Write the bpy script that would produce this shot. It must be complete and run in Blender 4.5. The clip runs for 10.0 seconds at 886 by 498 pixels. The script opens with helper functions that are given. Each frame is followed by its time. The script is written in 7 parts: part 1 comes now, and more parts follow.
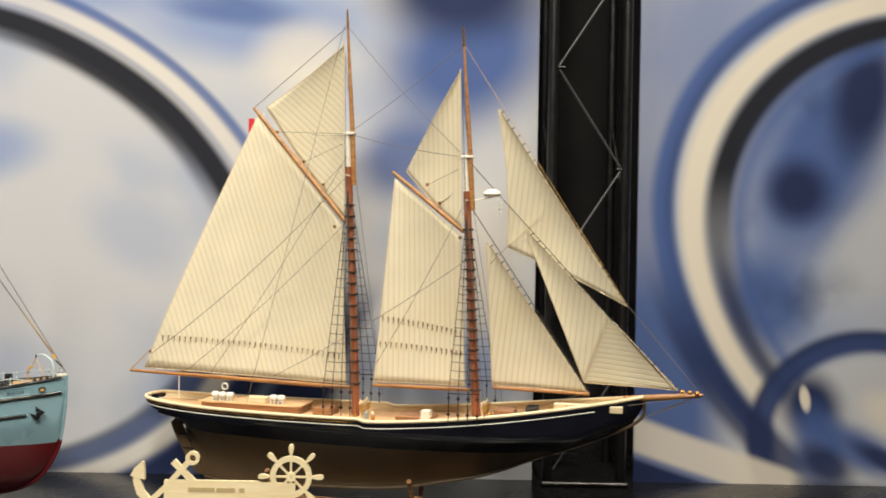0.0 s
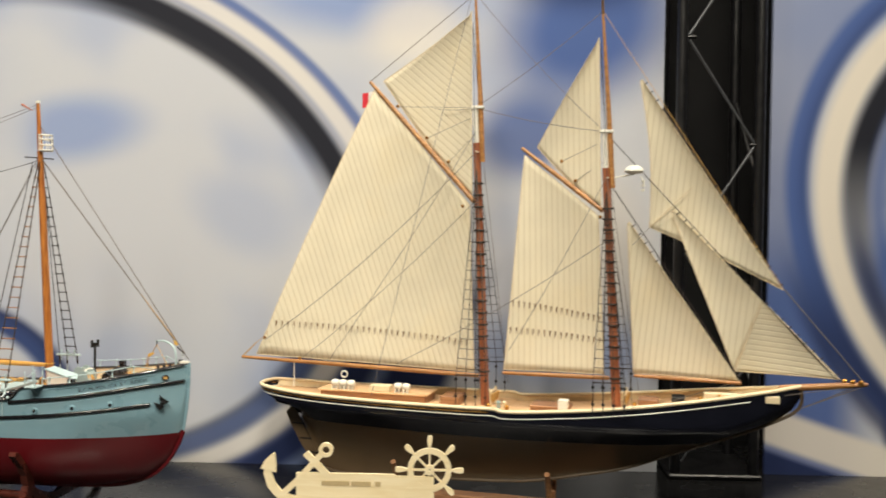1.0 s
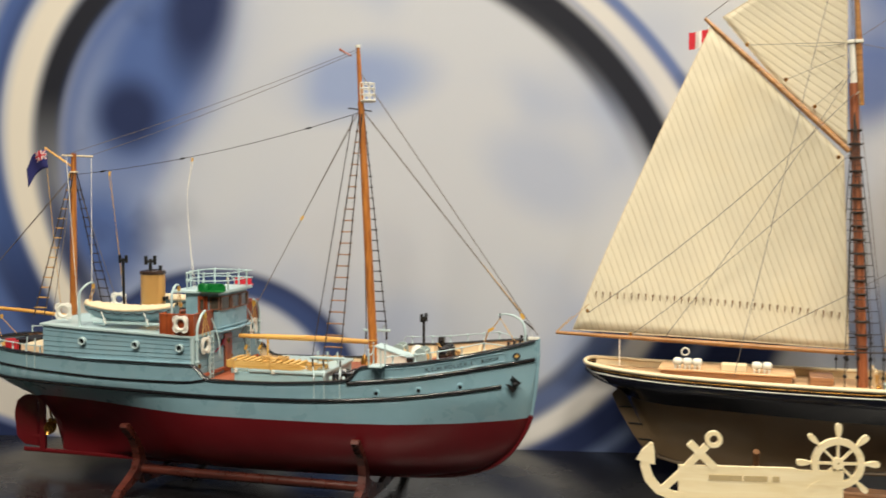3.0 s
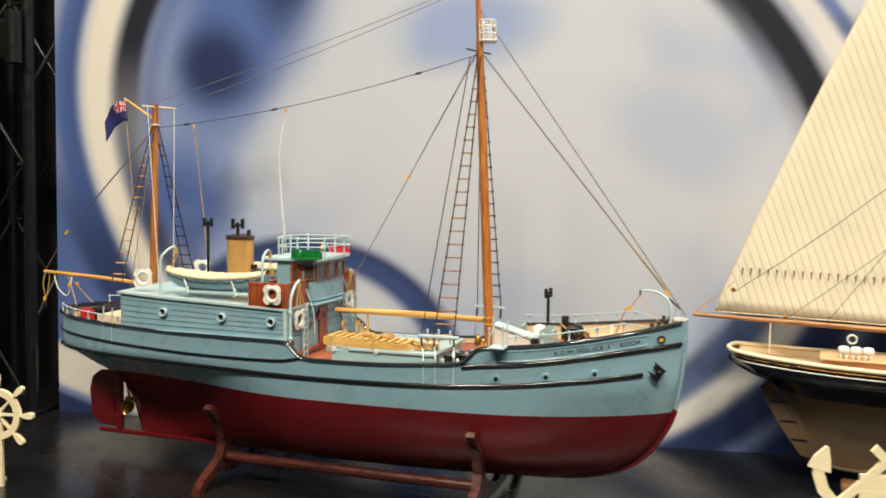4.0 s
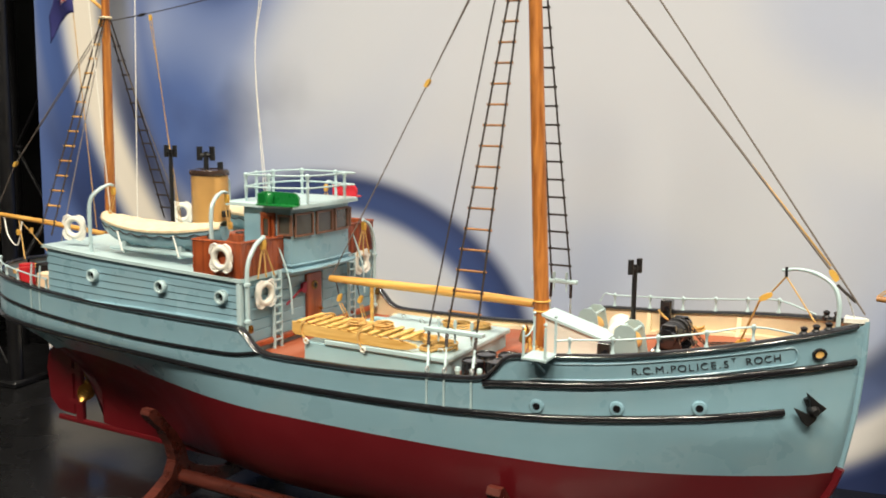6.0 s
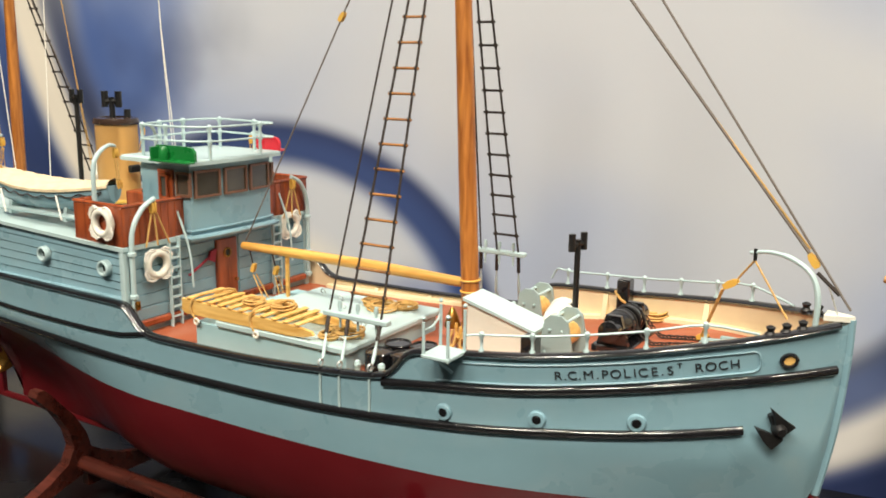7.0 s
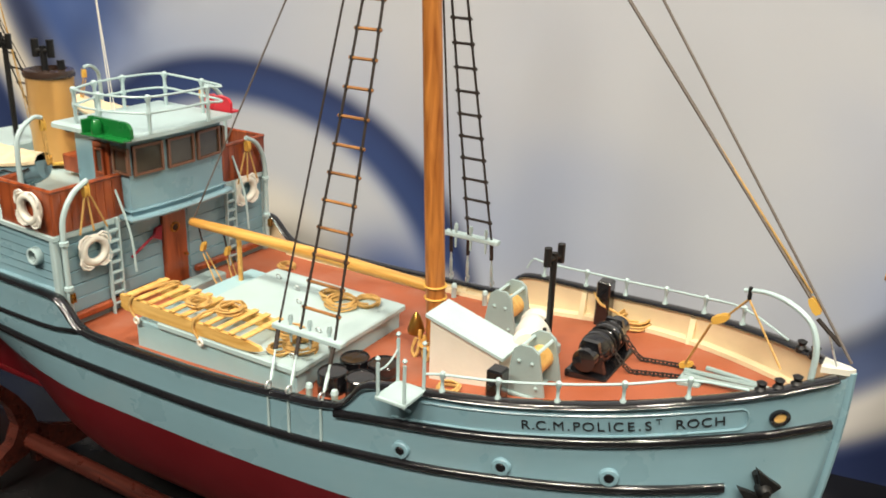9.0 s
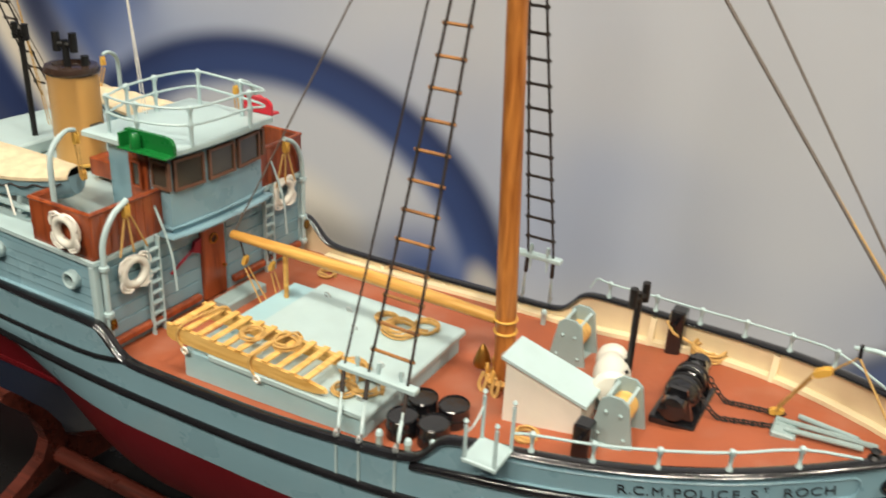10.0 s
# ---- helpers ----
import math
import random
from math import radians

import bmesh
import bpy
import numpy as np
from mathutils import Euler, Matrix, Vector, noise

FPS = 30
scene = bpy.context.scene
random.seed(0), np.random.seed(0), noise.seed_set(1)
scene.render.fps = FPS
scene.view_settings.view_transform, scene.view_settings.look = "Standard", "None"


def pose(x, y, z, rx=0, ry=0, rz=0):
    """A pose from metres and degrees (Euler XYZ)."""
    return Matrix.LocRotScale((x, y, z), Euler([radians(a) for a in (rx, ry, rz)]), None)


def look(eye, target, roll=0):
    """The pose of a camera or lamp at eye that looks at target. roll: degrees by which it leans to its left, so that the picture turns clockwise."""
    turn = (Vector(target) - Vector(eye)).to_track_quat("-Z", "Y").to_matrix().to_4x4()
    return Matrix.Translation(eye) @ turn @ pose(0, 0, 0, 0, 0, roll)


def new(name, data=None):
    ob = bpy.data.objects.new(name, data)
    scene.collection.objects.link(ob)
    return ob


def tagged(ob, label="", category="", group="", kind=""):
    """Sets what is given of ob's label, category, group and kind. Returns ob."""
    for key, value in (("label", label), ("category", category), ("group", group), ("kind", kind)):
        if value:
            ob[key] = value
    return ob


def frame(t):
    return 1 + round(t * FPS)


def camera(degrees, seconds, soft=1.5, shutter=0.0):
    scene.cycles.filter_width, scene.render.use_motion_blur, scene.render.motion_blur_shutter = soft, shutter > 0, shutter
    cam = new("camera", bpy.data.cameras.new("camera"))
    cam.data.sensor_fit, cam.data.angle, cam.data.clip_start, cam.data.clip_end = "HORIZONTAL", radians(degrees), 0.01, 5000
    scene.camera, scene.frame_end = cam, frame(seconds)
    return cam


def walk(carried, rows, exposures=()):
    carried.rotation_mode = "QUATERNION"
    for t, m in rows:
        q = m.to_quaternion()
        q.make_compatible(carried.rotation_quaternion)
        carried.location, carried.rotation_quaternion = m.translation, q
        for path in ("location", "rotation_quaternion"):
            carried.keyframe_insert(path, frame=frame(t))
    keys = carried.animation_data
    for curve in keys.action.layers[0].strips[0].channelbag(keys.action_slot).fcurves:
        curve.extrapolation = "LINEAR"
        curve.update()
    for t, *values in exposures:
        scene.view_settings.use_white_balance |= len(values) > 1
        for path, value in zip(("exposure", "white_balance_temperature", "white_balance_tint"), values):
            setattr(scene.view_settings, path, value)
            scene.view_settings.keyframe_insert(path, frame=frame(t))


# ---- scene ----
cam = camera(52.1, 10.0, soft=1.7, shutter=0.35)
METRES, EYE, TILT, LEAN, TURN = 2.1, 1.5, 0.0, -1.0, 0.0
ROWS = [
    (0.0, 0.0, 0.0, 0.0, -0.0, 0.0, -0.0),
    (0.5, -0.0501, 0.0142, -0.0027, 0.5, -0.35, -0.02),
    (1.0, -0.1116, 0.0493, -0.0031, 1.38, -1.02, 0.15),
    (1.5, -0.1697, 0.0758, -0.0062, 2.84, -1.15, 0.35),
    (2.0, -0.2302, 0.1, -0.0094, 4.54, -1.36, 0.39),
    (2.5, -0.2983, 0.1168, -0.0105, 5.29, -1.76, 0.56),
    (3.0, -0.3755, 0.1439, -0.018, 5.56, -2.38, 0.83),
    (4.5, -0.4327, 0.305, -0.0434, 13.08, -3.73, -0.14),
    (5.0, -0.4335, 0.3745, -0.0459, 15.78, -4.24, 0.11),
    (6.5, -0.3958, 0.5345, -0.0456, 21.15, -9.33, -0.09),
    (7.0, -0.3849, 0.5747, -0.0451, 22.51, -10.99, -0.24),
    (7.5, -0.3779, 0.5987, -0.0432, 23.62, -13.25, -0.42),
    (8.0, -0.3832, 0.6182, -0.0374, 23.04, -15.81, -0.66),
    (8.5, -0.388, 0.6167, -0.0192, 22.72, -17.3, -1.14),
    (9.0, -0.3955, 0.622, -0.0033, 21.98, -19.38, -1.37),
    (9.5, -0.4106, 0.6385, 0.0083, 20.2, -23.31, -1.91),
    (10.0, -0.4394, 0.6395, 0.0218, 20.66, -23.74, -2.16),
]
walk(cam, [(t, pose(0, 0, EYE, TILT, LEAN, TURN) @ pose(METRES * x, METRES * y, METRES * z, 90 + pitch, roll, yaw)) for t, x, y, z, yaw, pitch, roll in ROWS],
     [(0.0, -0.18), (1.0, -0.23), (2.0, -0.28), (3.0, -0.27), (4.5, -0.01), (5.5, 0.03), (8.5, -0.03), (9.0, -0.12), (9.5, -0.24), (10.0, -0.36)])

# ---------------------------------------------------------------- world and lamps
world = bpy.data.worlds.new("hall_world")
world.use_nodes = True
world.node_tree.nodes["Background"].inputs[0].default_value = (0.9, 0.92, 1.0, 1)
world.node_tree.nodes["Background"].inputs[1].default_value = 0.05
scene.world = world
TABLE = 0.925          # height of the table top
WALL = 2.27            # the printed panels


def area_lamp(name, eye, target, watts, size, colour, spread=180):
    lamp = bpy.data.lights.new(name, "AREA")
    lamp.shape, lamp.size, lamp.energy, lamp.color, lamp.spread = "DISK", size, watts, colour, radians(spread)
    ob = new(name, lamp)
    ob.matrix_world = look(eye, target)
    return ob


WARM = (1.0, 0.915, 0.765)
for spot_x in (-2.3, -1.15, 0.0):
    area_lamp("hall_lamp", (spot_x, -0.9, 4.25), (spot_x * 0.9, 2.1, 1.05), 18, 0.7, WARM, 75)
for spot_x, watts in ((-1.9, 28), (-0.9, 36), (0.1, 44), (1.1, 40), (2.1, 24)):
    area_lamp("ceiling_lamp", (spot_x, 1.25, 4.25), (spot_x, 1.75, 1.0), watts, 0.20, WARM)

# ---------------------------------------------------------------- materials
MATS = {}


def srgb(r, g, b):
    f = lambda v: (v / 255 / 12.92) if v / 255 <= 0.04045 else ((v / 255 + 0.055) / 1.055) ** 2.4
    return (f(r), f(g), f(b), 1)


def material(name, colour, rough=0.5, metal=0.0, var=0.12, scale=60.0, bump=0.15, bump_scale=300.0, coat=0.0, per_object=0.0, transmission=0.0, sheen=0.0, dust=0.0):
    """A painted or plain surface with blotches at one scale and fine grain at another."""
    m = bpy.data.materials.new(name)
    m.use_nodes = True
    nt = m.node_tree
    n, ln = nt.nodes, nt.links
    p = n["Principled BSDF"]
    p.inputs["Metallic"].default_value = metal
    p.inputs["Coat Weight"].default_value = coat
    p.inputs["Coat Roughness"].default_value = 0.12
    p.inputs["Transmission Weight"].default_value = transmission
    tc = n.new("ShaderNodeTexCoord")
    a = n.new("ShaderNodeTexNoise")
    a.inputs["Scale"].default_value = scale
    a.inputs["Detail"].default_value = 5
    ln.new(tc.outputs["Object"], a.inputs["Vector"])
    ramp = n.new("ShaderNodeMapRange")
    ramp.inputs["From Min"].default_value, ramp.inputs["From Max"].default_value = 0.25, 0.75
    ramp.inputs["To Min"].default_value, ramp.inputs["To Max"].default_value = 1 - var, 1 + var
    ln.new(a.outputs["Fac"], ramp.inputs["Value"])
    mul = n.new("ShaderNodeVectorMath")
    mul.operation = "SCALE"
    mul.inputs[0].default_value = colour[:3]
    ln.new(ramp.outputs["Result"], mul.inputs["Scale"])
    out = mul.outputs[0]
    if per_object:
        info = n.new("ShaderNodeObjectInfo")
        r2 = n.new("ShaderNodeMapRange")
        r2.inputs["To Min"].default_value, r2.inputs["To Max"].default_value = 1 - per_object, 1 + per_object
        ln.new(info.outputs["Random"], r2.inputs["Value"])
        m2 = n.new("ShaderNodeVectorMath")
        m2.operation = "SCALE"
        ln.new(out, m2.inputs[0])
        ln.new(r2.outputs["Result"], m2.inputs["Scale"])
        out = m2.outputs[0]
    if dust:
        d = n.new("ShaderNodeTexNoise")
        d.inputs["Scale"].default_value = 22.0
        d.inputs["Detail"].default_value = 9
        ln.new(tc.outputs["Object"], d.inputs["Vector"])
        dr = n.new("ShaderNodeMapRange")
        dr.inputs["From Min"].default_value, dr.inputs["From Max"].default_value = 0.5, 0.8
        dr.inputs["To Max"].default_value = dust
        ln.new(d.outputs["Fac"], dr.inputs["Value"])
        mx = n.new("ShaderNodeMix")
        mx.data_type = "RGBA"
        ln.new(dr.outputs["Result"], mx.inputs["Factor"])
        ln.new(out, mx.inputs["A"])
        mx.inputs["B"].default_value = (0.55, 0.5, 0.43, 1)
        out = mx.outputs["Result"]
    ln.new(out, p.inputs["Base Color"])
    rr = n.new("ShaderNodeMapRange")
    rr.inputs["From Min"].default_value, rr.inputs["From Max"].default_value = 0.3, 0.7
    rr.inputs["To Min"].default_value, rr.inputs["To Max"].default_value = max(0.03, rough - 0.07), min(1.0, rough + 0.07)
    ln.new(a.outputs["Fac"], rr.inputs["Value"])
    ln.new(rr.outputs["Result"], p.inputs["Roughness"])
    if bump:
        g = n.new("ShaderNodeTexNoise")
        g.inputs["Scale"].default_value = bump_scale
        g.inputs["Detail"].default_value = 4
        ln.new(tc.outputs["Object"], g.inputs["Vector"])
        b = n.new("ShaderNodeBump")
        b.inputs["Strength"].default_value = bump
        b.inputs["Distance"].default_value = 0.001
        ln.new(g.outputs["Fac"], b.inputs["Height"])
        ln.new(b.outputs["Normal"], p.inputs["Normal"])
    MATS[name] = m
    return m


def wood(name, dark, light, stretch=(6, 60, 60), scale=3.0, rough=0.42, coat=0.15, per_object=0.0):
    """Varnished timber with grain along the thin axis of the stretch."""
    m = material(name, light, rough=rough, coat=coat, bump=0.1, bump_scale=200)
    nt = m.node_tree
    n, ln = nt.nodes, nt.links
    p = n["Principled BSDF"]
    tc = n["Texture Coordinate"]
    mp = n.new("ShaderNodeMapping")
    mp.inputs["Scale"].default_value = stretch
    ln.new(tc.outputs["Object"], mp.inputs["Vector"])
    g = n.new("ShaderNodeTexNoise")
    g.inputs["Scale"].default_value, g.inputs["Detail"].default_value, g.inputs["Distortion"].default_value = scale, 8, 0.8
    ln.new(mp.outputs[0], g.inputs["Vector"])
    cr = n.new("ShaderNodeValToRGB")
    cr.color_ramp.elements[0].position, cr.color_ramp.elements[0].color = 0.33, dark
    cr.color_ramp.elements[1].position, cr.color_ramp.elements[1].color = 0.66, light
    ln.new(g.outputs["Fac"], cr.inputs["Fac"])
    ln.new(cr.outputs[0], p.inputs["Base Color"])
    return m


def print_material():
    """The defocused blue and cream photograph printed on the fabric panels: big chain ring, small ring, dark blots."""
    m = bpy.data.materials.new("printed_fabric")
    m.use_nodes = True
    nt = m.node_tree
    n, ln = nt.nodes, nt.links
    p = n["Principled BSDF"]
    p.inputs["Roughness"].default_value = 0.75
    p.inputs["Specular IOR Level"].default_value = 0.25
    tc = n.new("ShaderNodeTexCoord")
    base = tc.outputs["Object"]

    def math_(op, a, b=None, c=None):
        q = n.new("ShaderNodeMath")
        q.operation = op
        for k, v in enumerate((a, b, c)):
            if v is None:
                continue
            if isinstance(v, (int, float)):
                q.inputs[k].default_value = v
            else:
                ln.new(v, q.inputs[k])
        return q.outputs[0]

    wn = n.new("ShaderNodeTexNoise")
    wn.inputs["Scale"].default_value, wn.inputs["Detail"].default_value = 1.6, 1.0
    ln.new(base, wn.inputs["Vector"])
    warp = n.new("ShaderNodeVectorMath")
    warp.operation = "MULTIPLY_ADD"
    ln.new(wn.outputs["Color"], warp.inputs[0])
    warp.inputs[1].default_value, warp.inputs[2].default_value = (0.016, 0.0, 0.016), (-0.008, 0, -0.008)
    add = n.new("ShaderNodeVectorMath")
    ln.new(base, add.inputs[0])
    ln.new(warp.outputs[0], add.inputs[1])
    sep = n.new("ShaderNodeSeparateXYZ")
    ln.new(add.outputs[0], sep.inputs[0])
    U, V = sep.outputs["X"], sep.outputs["Z"]

    def rho(cx, cz, a, b, tilt):
        """Ellipse radius: 1 on the ellipse."""
        c, s = math.cos(radians(tilt)), math.sin(radians(tilt))
        du, dv = math_("SUBTRACT", U, cx), math_("SUBTRACT", V, cz)
        x = math_("MULTIPLY_ADD", du, c / a, math_("MULTIPLY", dv, s / a))
        y = math_("MULTIPLY_ADD", du, -s / b, math_("MULTIPLY", dv, c / b))
        return math_("SQRT", math_("ADD", math_("MULTIPLY", x, x), math_("MULTIPLY", y, y)))

    def step(v, lo, hi):
        r = n.new("ShaderNodeMapRange")
        r.interpolation_type = "SMOOTHSTEP"
        r.inputs["From Min"].default_value, r.inputs["From Max"].default_value = lo, hi
        ln.new(v, r.inputs["Value"])
        return r.outputs["Result"]

    def band(v, lo, hi, soft):
        return math_("MULTIPLY", step(v, lo - soft, lo + soft), math_("SUBTRACT", 1.0, step(v, hi - soft, hi + soft)))

    def over(below, colour, fac):
        q = n.new("ShaderNodeMix")
        q.data_type = "RGBA"
        ln.new(fac, q.inputs["Factor"])
        if isinstance(below, tuple):
            q.inputs["A"].default_value = below
        else:
            ln.new(below, q.inputs["A"])
        q.inputs["B"].default_value = colour
        return q.outputs["Result"]

    CREAM, PALE, HAZE = srgb(216, 209, 196), srgb(184, 187, 194), srgb(128, 146, 186)
    BLUE, NAVY, BLACK = srgb(66, 90, 146), srgb(32, 44, 82), srgb(26, 28, 38)
    cloud = n.new("ShaderNodeTexNoise")
    cloud.inputs["Scale"].default_value, cloud.inputs["Detail"].default_value = 2.3, 2.0
    ln.new(base, cloud.inputs["Vector"])
    col = over(PALE, HAZE, math_("MULTIPLY", step(cloud.outputs["Fac"], 0.46, 0.80), 0.75))
    upper = math_("MULTIPLY", step(U, 0.50, 1.15), step(V, 0.42, 0.95))
    lower = math_("MULTIPLY", step(U, 0.60, 0.95), math_("SUBTRACT", 1.0, step(V, 0.30, 0.62)))
    wide = math_("MULTIPLY", rho(*WIDE), 1.045)
    R = math_("MULTIPLY_ADD", lower, math_("SUBTRACT", rho(*BIG), wide), wide)
    blot = lambda cx, cz, a, b, tilt, inner=0.35, outer=1.25: math_("SUBTRACT", 1.0, step(rho(cx, cz, a, b, tilt), inner, outer))
    lay = lambda below, colour, mask, k: over(below, colour, math_("MULTIPLY", mask, k))
    left = math_("SUBTRACT", 1.0, step(U, 0.45, 0.95))
    low_right = math_("MULTIPLY", step(U, 0.95, 1.2), math_("SUBTRACT", 1.0, step(V, 0.34, 0.52)))
    # outside the big ring
    col = lay(col, HAZE, blot(1.55, 1.14, 0.34, 0.12, 0), 0.95)
    col = lay(col, BLUE, blot(1.49, 1.17, 0.20, 0.05, -8), 0.75)
    col = lay(col, HAZE, blot(1.10, 1.24, 0.40, 0.10, 0), 0.95)
    col = lay(col, BLUE, blot(1.15, 1.26, 0.25, 0.06, 0), 0.6)
    col = lay(col, HAZE, blot(0.20, 1.16, 0.30, 0.16, 20), 0.45)
    col = lay(col, CREAM, blot(1.68, 1.05, 0.14, 0.10, 10), 0.6)
    col = lay(col, BLUE, blot(1.95, 0.80, 0.15, 0.12, 20), 0.85)
    col = lay(col, BLUE, blot(2.10, 1.06, 0.26, 0.20, 30), 0.98)
    col = lay(col, NAVY, blot(2.08, 1.22, 0.24, 0.13, 0), 1.0)
    col = lay(col, CREAM, blot(2.10, 0.55, 0.16, 0.22, 0), 0.5)
    col = lay(col, HAZE, blot(2.05, 0.28, 0.30, 0.10, 0), 0.8)
    col = lay(col, BLUE, math_("MULTIPLY", math_("SUBTRACT", 1.0, step(U, 0.02, 0.15)), band(V, 0.24, 0.80, 0.14)), 0.2)
    # inside the big ring: haze and blots
    inside = math_("SUBTRACT", 1.0, step(R, 0.86, 0.98))
    col = lay(col, HAZE, math_("MULTIPLY", math_("SUBTRACT", 1.0, step(U, 0.30, 0.80)), inside), 0.75)
    col = lay(col, BLUE, blot(0.42, 0.84, 0.17, 0.34, -20), 0.95)
    col = lay(col, NAVY, blot(0.52, 0.98, 0.09, 0.19, -8), 1.0)
    col = lay(col, NAVY, blot(0.36, 0.735, 0.095, 0.095, 0), 1.0)
    col = lay(col, BLUE, blot(0.29, 0.46, 0.14, 0.12, -60), 0.9)
    col = lay(col, HAZE, blot(0.86, 0.80, 0.20, 0.09, 6), 0.85)
    col = lay(col, HAZE, blot(1.28, 0.60, 0.16, 0.10, -30), 0.35)
    col = lay(col, PALE, blot(0.54, 0.58, 0.11, 0.20, -35), 0.8)
    col = lay(col, PALE, blot(0.66, 0.70, 0.10, 0.24, -20), 0.7)
    mott = n.new("ShaderNodeTexNoise")
    mott.inputs["Scale"].default_value, mott.inputs["Detail"].default_value, mott.inputs["Roughness"].default_value = 5.5, 3.0, 0.4
    ln.new(base, mott.inputs["Vector"])
    col = lay(col, NAVY, math_("MULTIPLY", step(mott.outputs["Fac"], 0.50, 0.74), math_("MULTIPLY", math_("SUBTRACT", 1.0, step(U, 0.35, 0.62)), inside)), 0.5)
    # the ring itself, dark core, cream and blue edges
    right = math_("SUBTRACT", 1.0, left)
    col = lay(col, BLUE, math_("MULTIPLY", band(R, 1.16, 1.235, 0.022), left), 0.95)
    col = lay(col, BLUE, math_("MULTIPLY", band(R, 1.128, 1.178, 0.016), right), 0.85)
    col = lay(col, NAVY, math_("MULTIPLY", band(R, 1.165, 1.20, 0.02), left), 0.55)
    col = lay(col, NAVY, math_("MULTIPLY", band(R, 1.19, 1.42, 0.06), low_right), 1.0)
    col = lay(col, HAZE, math_("MULTIPLY", band(R, 1.30, 1.33, 0.03), low_right), 0.6)
    far_left = math_("SUBTRACT", 1.0, step(U, 0.12, 0.42))
    col = lay(col, CREAM, band(R, 1.05, 1.135, 0.022), math_("MULTIPLY_ADD", left, 0.45, 0.55))
    col = lay(col, BLUE, math_("MULTIPLY", far_left, math_("MULTIPLY", step(V, 0.45, 0.75), step(R, 1.15, 1.20))), 0.5)
    col = lay(col, BLUE, math_("MULTIPLY", math_("MULTIPLY", math_("SUBTRACT", 1.0, step(U, 0.10, 0.24)), math_("SUBTRACT", 1.0, step(V, 0.40, 0.80))), step(R, 1.13, 1.19)), 0.95)
    col = lay(col, NAVY, math_("MULTIPLY", band(R, 1.13, 1.50, 0.035), low_right), 1.0)
    col = lay(col, HAZE, math_("MULTIPLY", band(R, 1.24, 1.28, 0.03), low_right), 0.55)
    low_side = math_("MULTIPLY", left, math_("SUBTRACT", 1.0, step(V, 0.45, 0.80)))
    col = lay(col, NAVY, math_("MULTIPLY", band(R, 0.970, 1.045, 0.035), low_side), 0.85)
    col = lay(col, BLACK, band(R, 0.950, 1.045, 0.025), math_("MULTIPLY_ADD", low_side, -0.85, math_("MULTIPLY_ADD", low_right, -0.25, 1.0)))
    col = lay(col, BLACK, math_("MULTIPLY", band(R, 0.905, 1.0, 0.03), upper), 0.97)
    col = lay(col, BLUE, math_("MULTIPLY", band(R, 1.055, 1.07, 0.015), upper), 0.6)
    col = lay(col, BLUE, math_("MULTIPLY", band(R, 0.965, 1.045, 0.03), low_right), 0.55)
    col = lay(col, BLUE, math_("MULTIPLY", band(R, 0.90, 0.955, 0.03), left), 0.75)
    # small ring
    r2 = rho(0.568, 0.100, 0.312, 0.274, -12)
    col = lay(col, PALE, math_("SUBTRACT", 1.0, step(r2, 0.78, 0.9)), 0.95)
    col = lay(col, NAVY, band(r2, 0.86, 1.06, 0.05), 0.98)
    col = lay(col, BLUE, band(r2, 0.84, 1.0, 0.08), 0.35)
    col = lay(col, NAVY, blot(0.40, 0.20, 0.085, 0.10, 30), 1.0)
    col = lay(col, CREAM, blot(0.385, 0.215, 0.014, 0.035, 10), 0.95)
    col = lay(col, BLUE, blot(0.52, 0.09, 0.16, 0.06, -25), 0.9)
    col = lay(col, NAVY, blot(0.60, 0.06, 0.12, 0.03, -25), 0.9)
    col = lay(col, CREAM, blot(0.61, 0.18, 0.10, 0.06, -25), 0.75)
    col = lay(col, BLUE, blot(0.79, 0.09, 0.09, 0.12, 20), 0.95)
    col = lay(col, CREAM, blot(0.855, 0.12, 0.025, 0.045, 20), 0.7)
    # dark sweep along the foot of the panel
    low_left = math_("SUBTRACT", 1.0, step(U, 0.34, 0.42))
    col = lay(col, NAVY, math_("MULTIPLY", math_("MULTIPLY", band(R, 1.145, 1.285, 0.035), math_("SUBTRACT", 1.0, step(V, 0.30, 0.60))), math_("SUBTRACT", 1.0, step(U, 0.36, 0.44))), 0.85)
    slope = math_("MULTIPLY_ADD", U, 0.33, V)
    col = lay(col, CREAM, math_("MULTIPLY", band(slope, 0.050, 0.150, 0.014), low_left), 0.85)
    col = lay(col, BLUE, math_("MULTIPLY", band(slope, 0.044, 0.062, 0.010), low_left), 0.7)
    col = lay(col, NAVY, math_("MULTIPLY", math_("SUBTRACT", 1.0, step(slope, 0.035, 0.055)), low_left), 1.0)
    col = lay(col, BLUE, blot(0.42, 0.10, 0.075, 0.12, 10), 0.85)
    col = lay(col, NAVY, blot(0.44, 0.05, 0.09, 0.05, -30), 0.9)
    col = lay(col, CREAM, blot(0.385, 0.215, 0.014, 0.035, 10), 0.95)
    foot = math_("SUBTRACT", V, math_("MULTIPLY_ADD", U, -0.11, 0.060))
    col = lay(col, NAVY, math_("MULTIPLY", step(U, 0.34, 0.44), math_("SUBTRACT", 1.0, step(foot, -0.025, 0.018))), math_("SUBTRACT", 1.0, step(U, 0.9, 1.2)))
    # weave
    wv = n.new("ShaderNodeTexNoise")
    wv.inputs["Scale"].default_value, wv.inputs["Detail"].default_value = 900.0, 2.0
    ln.new(base, wv.inputs["Vector"])
    bp = n.new("ShaderNodeBump")
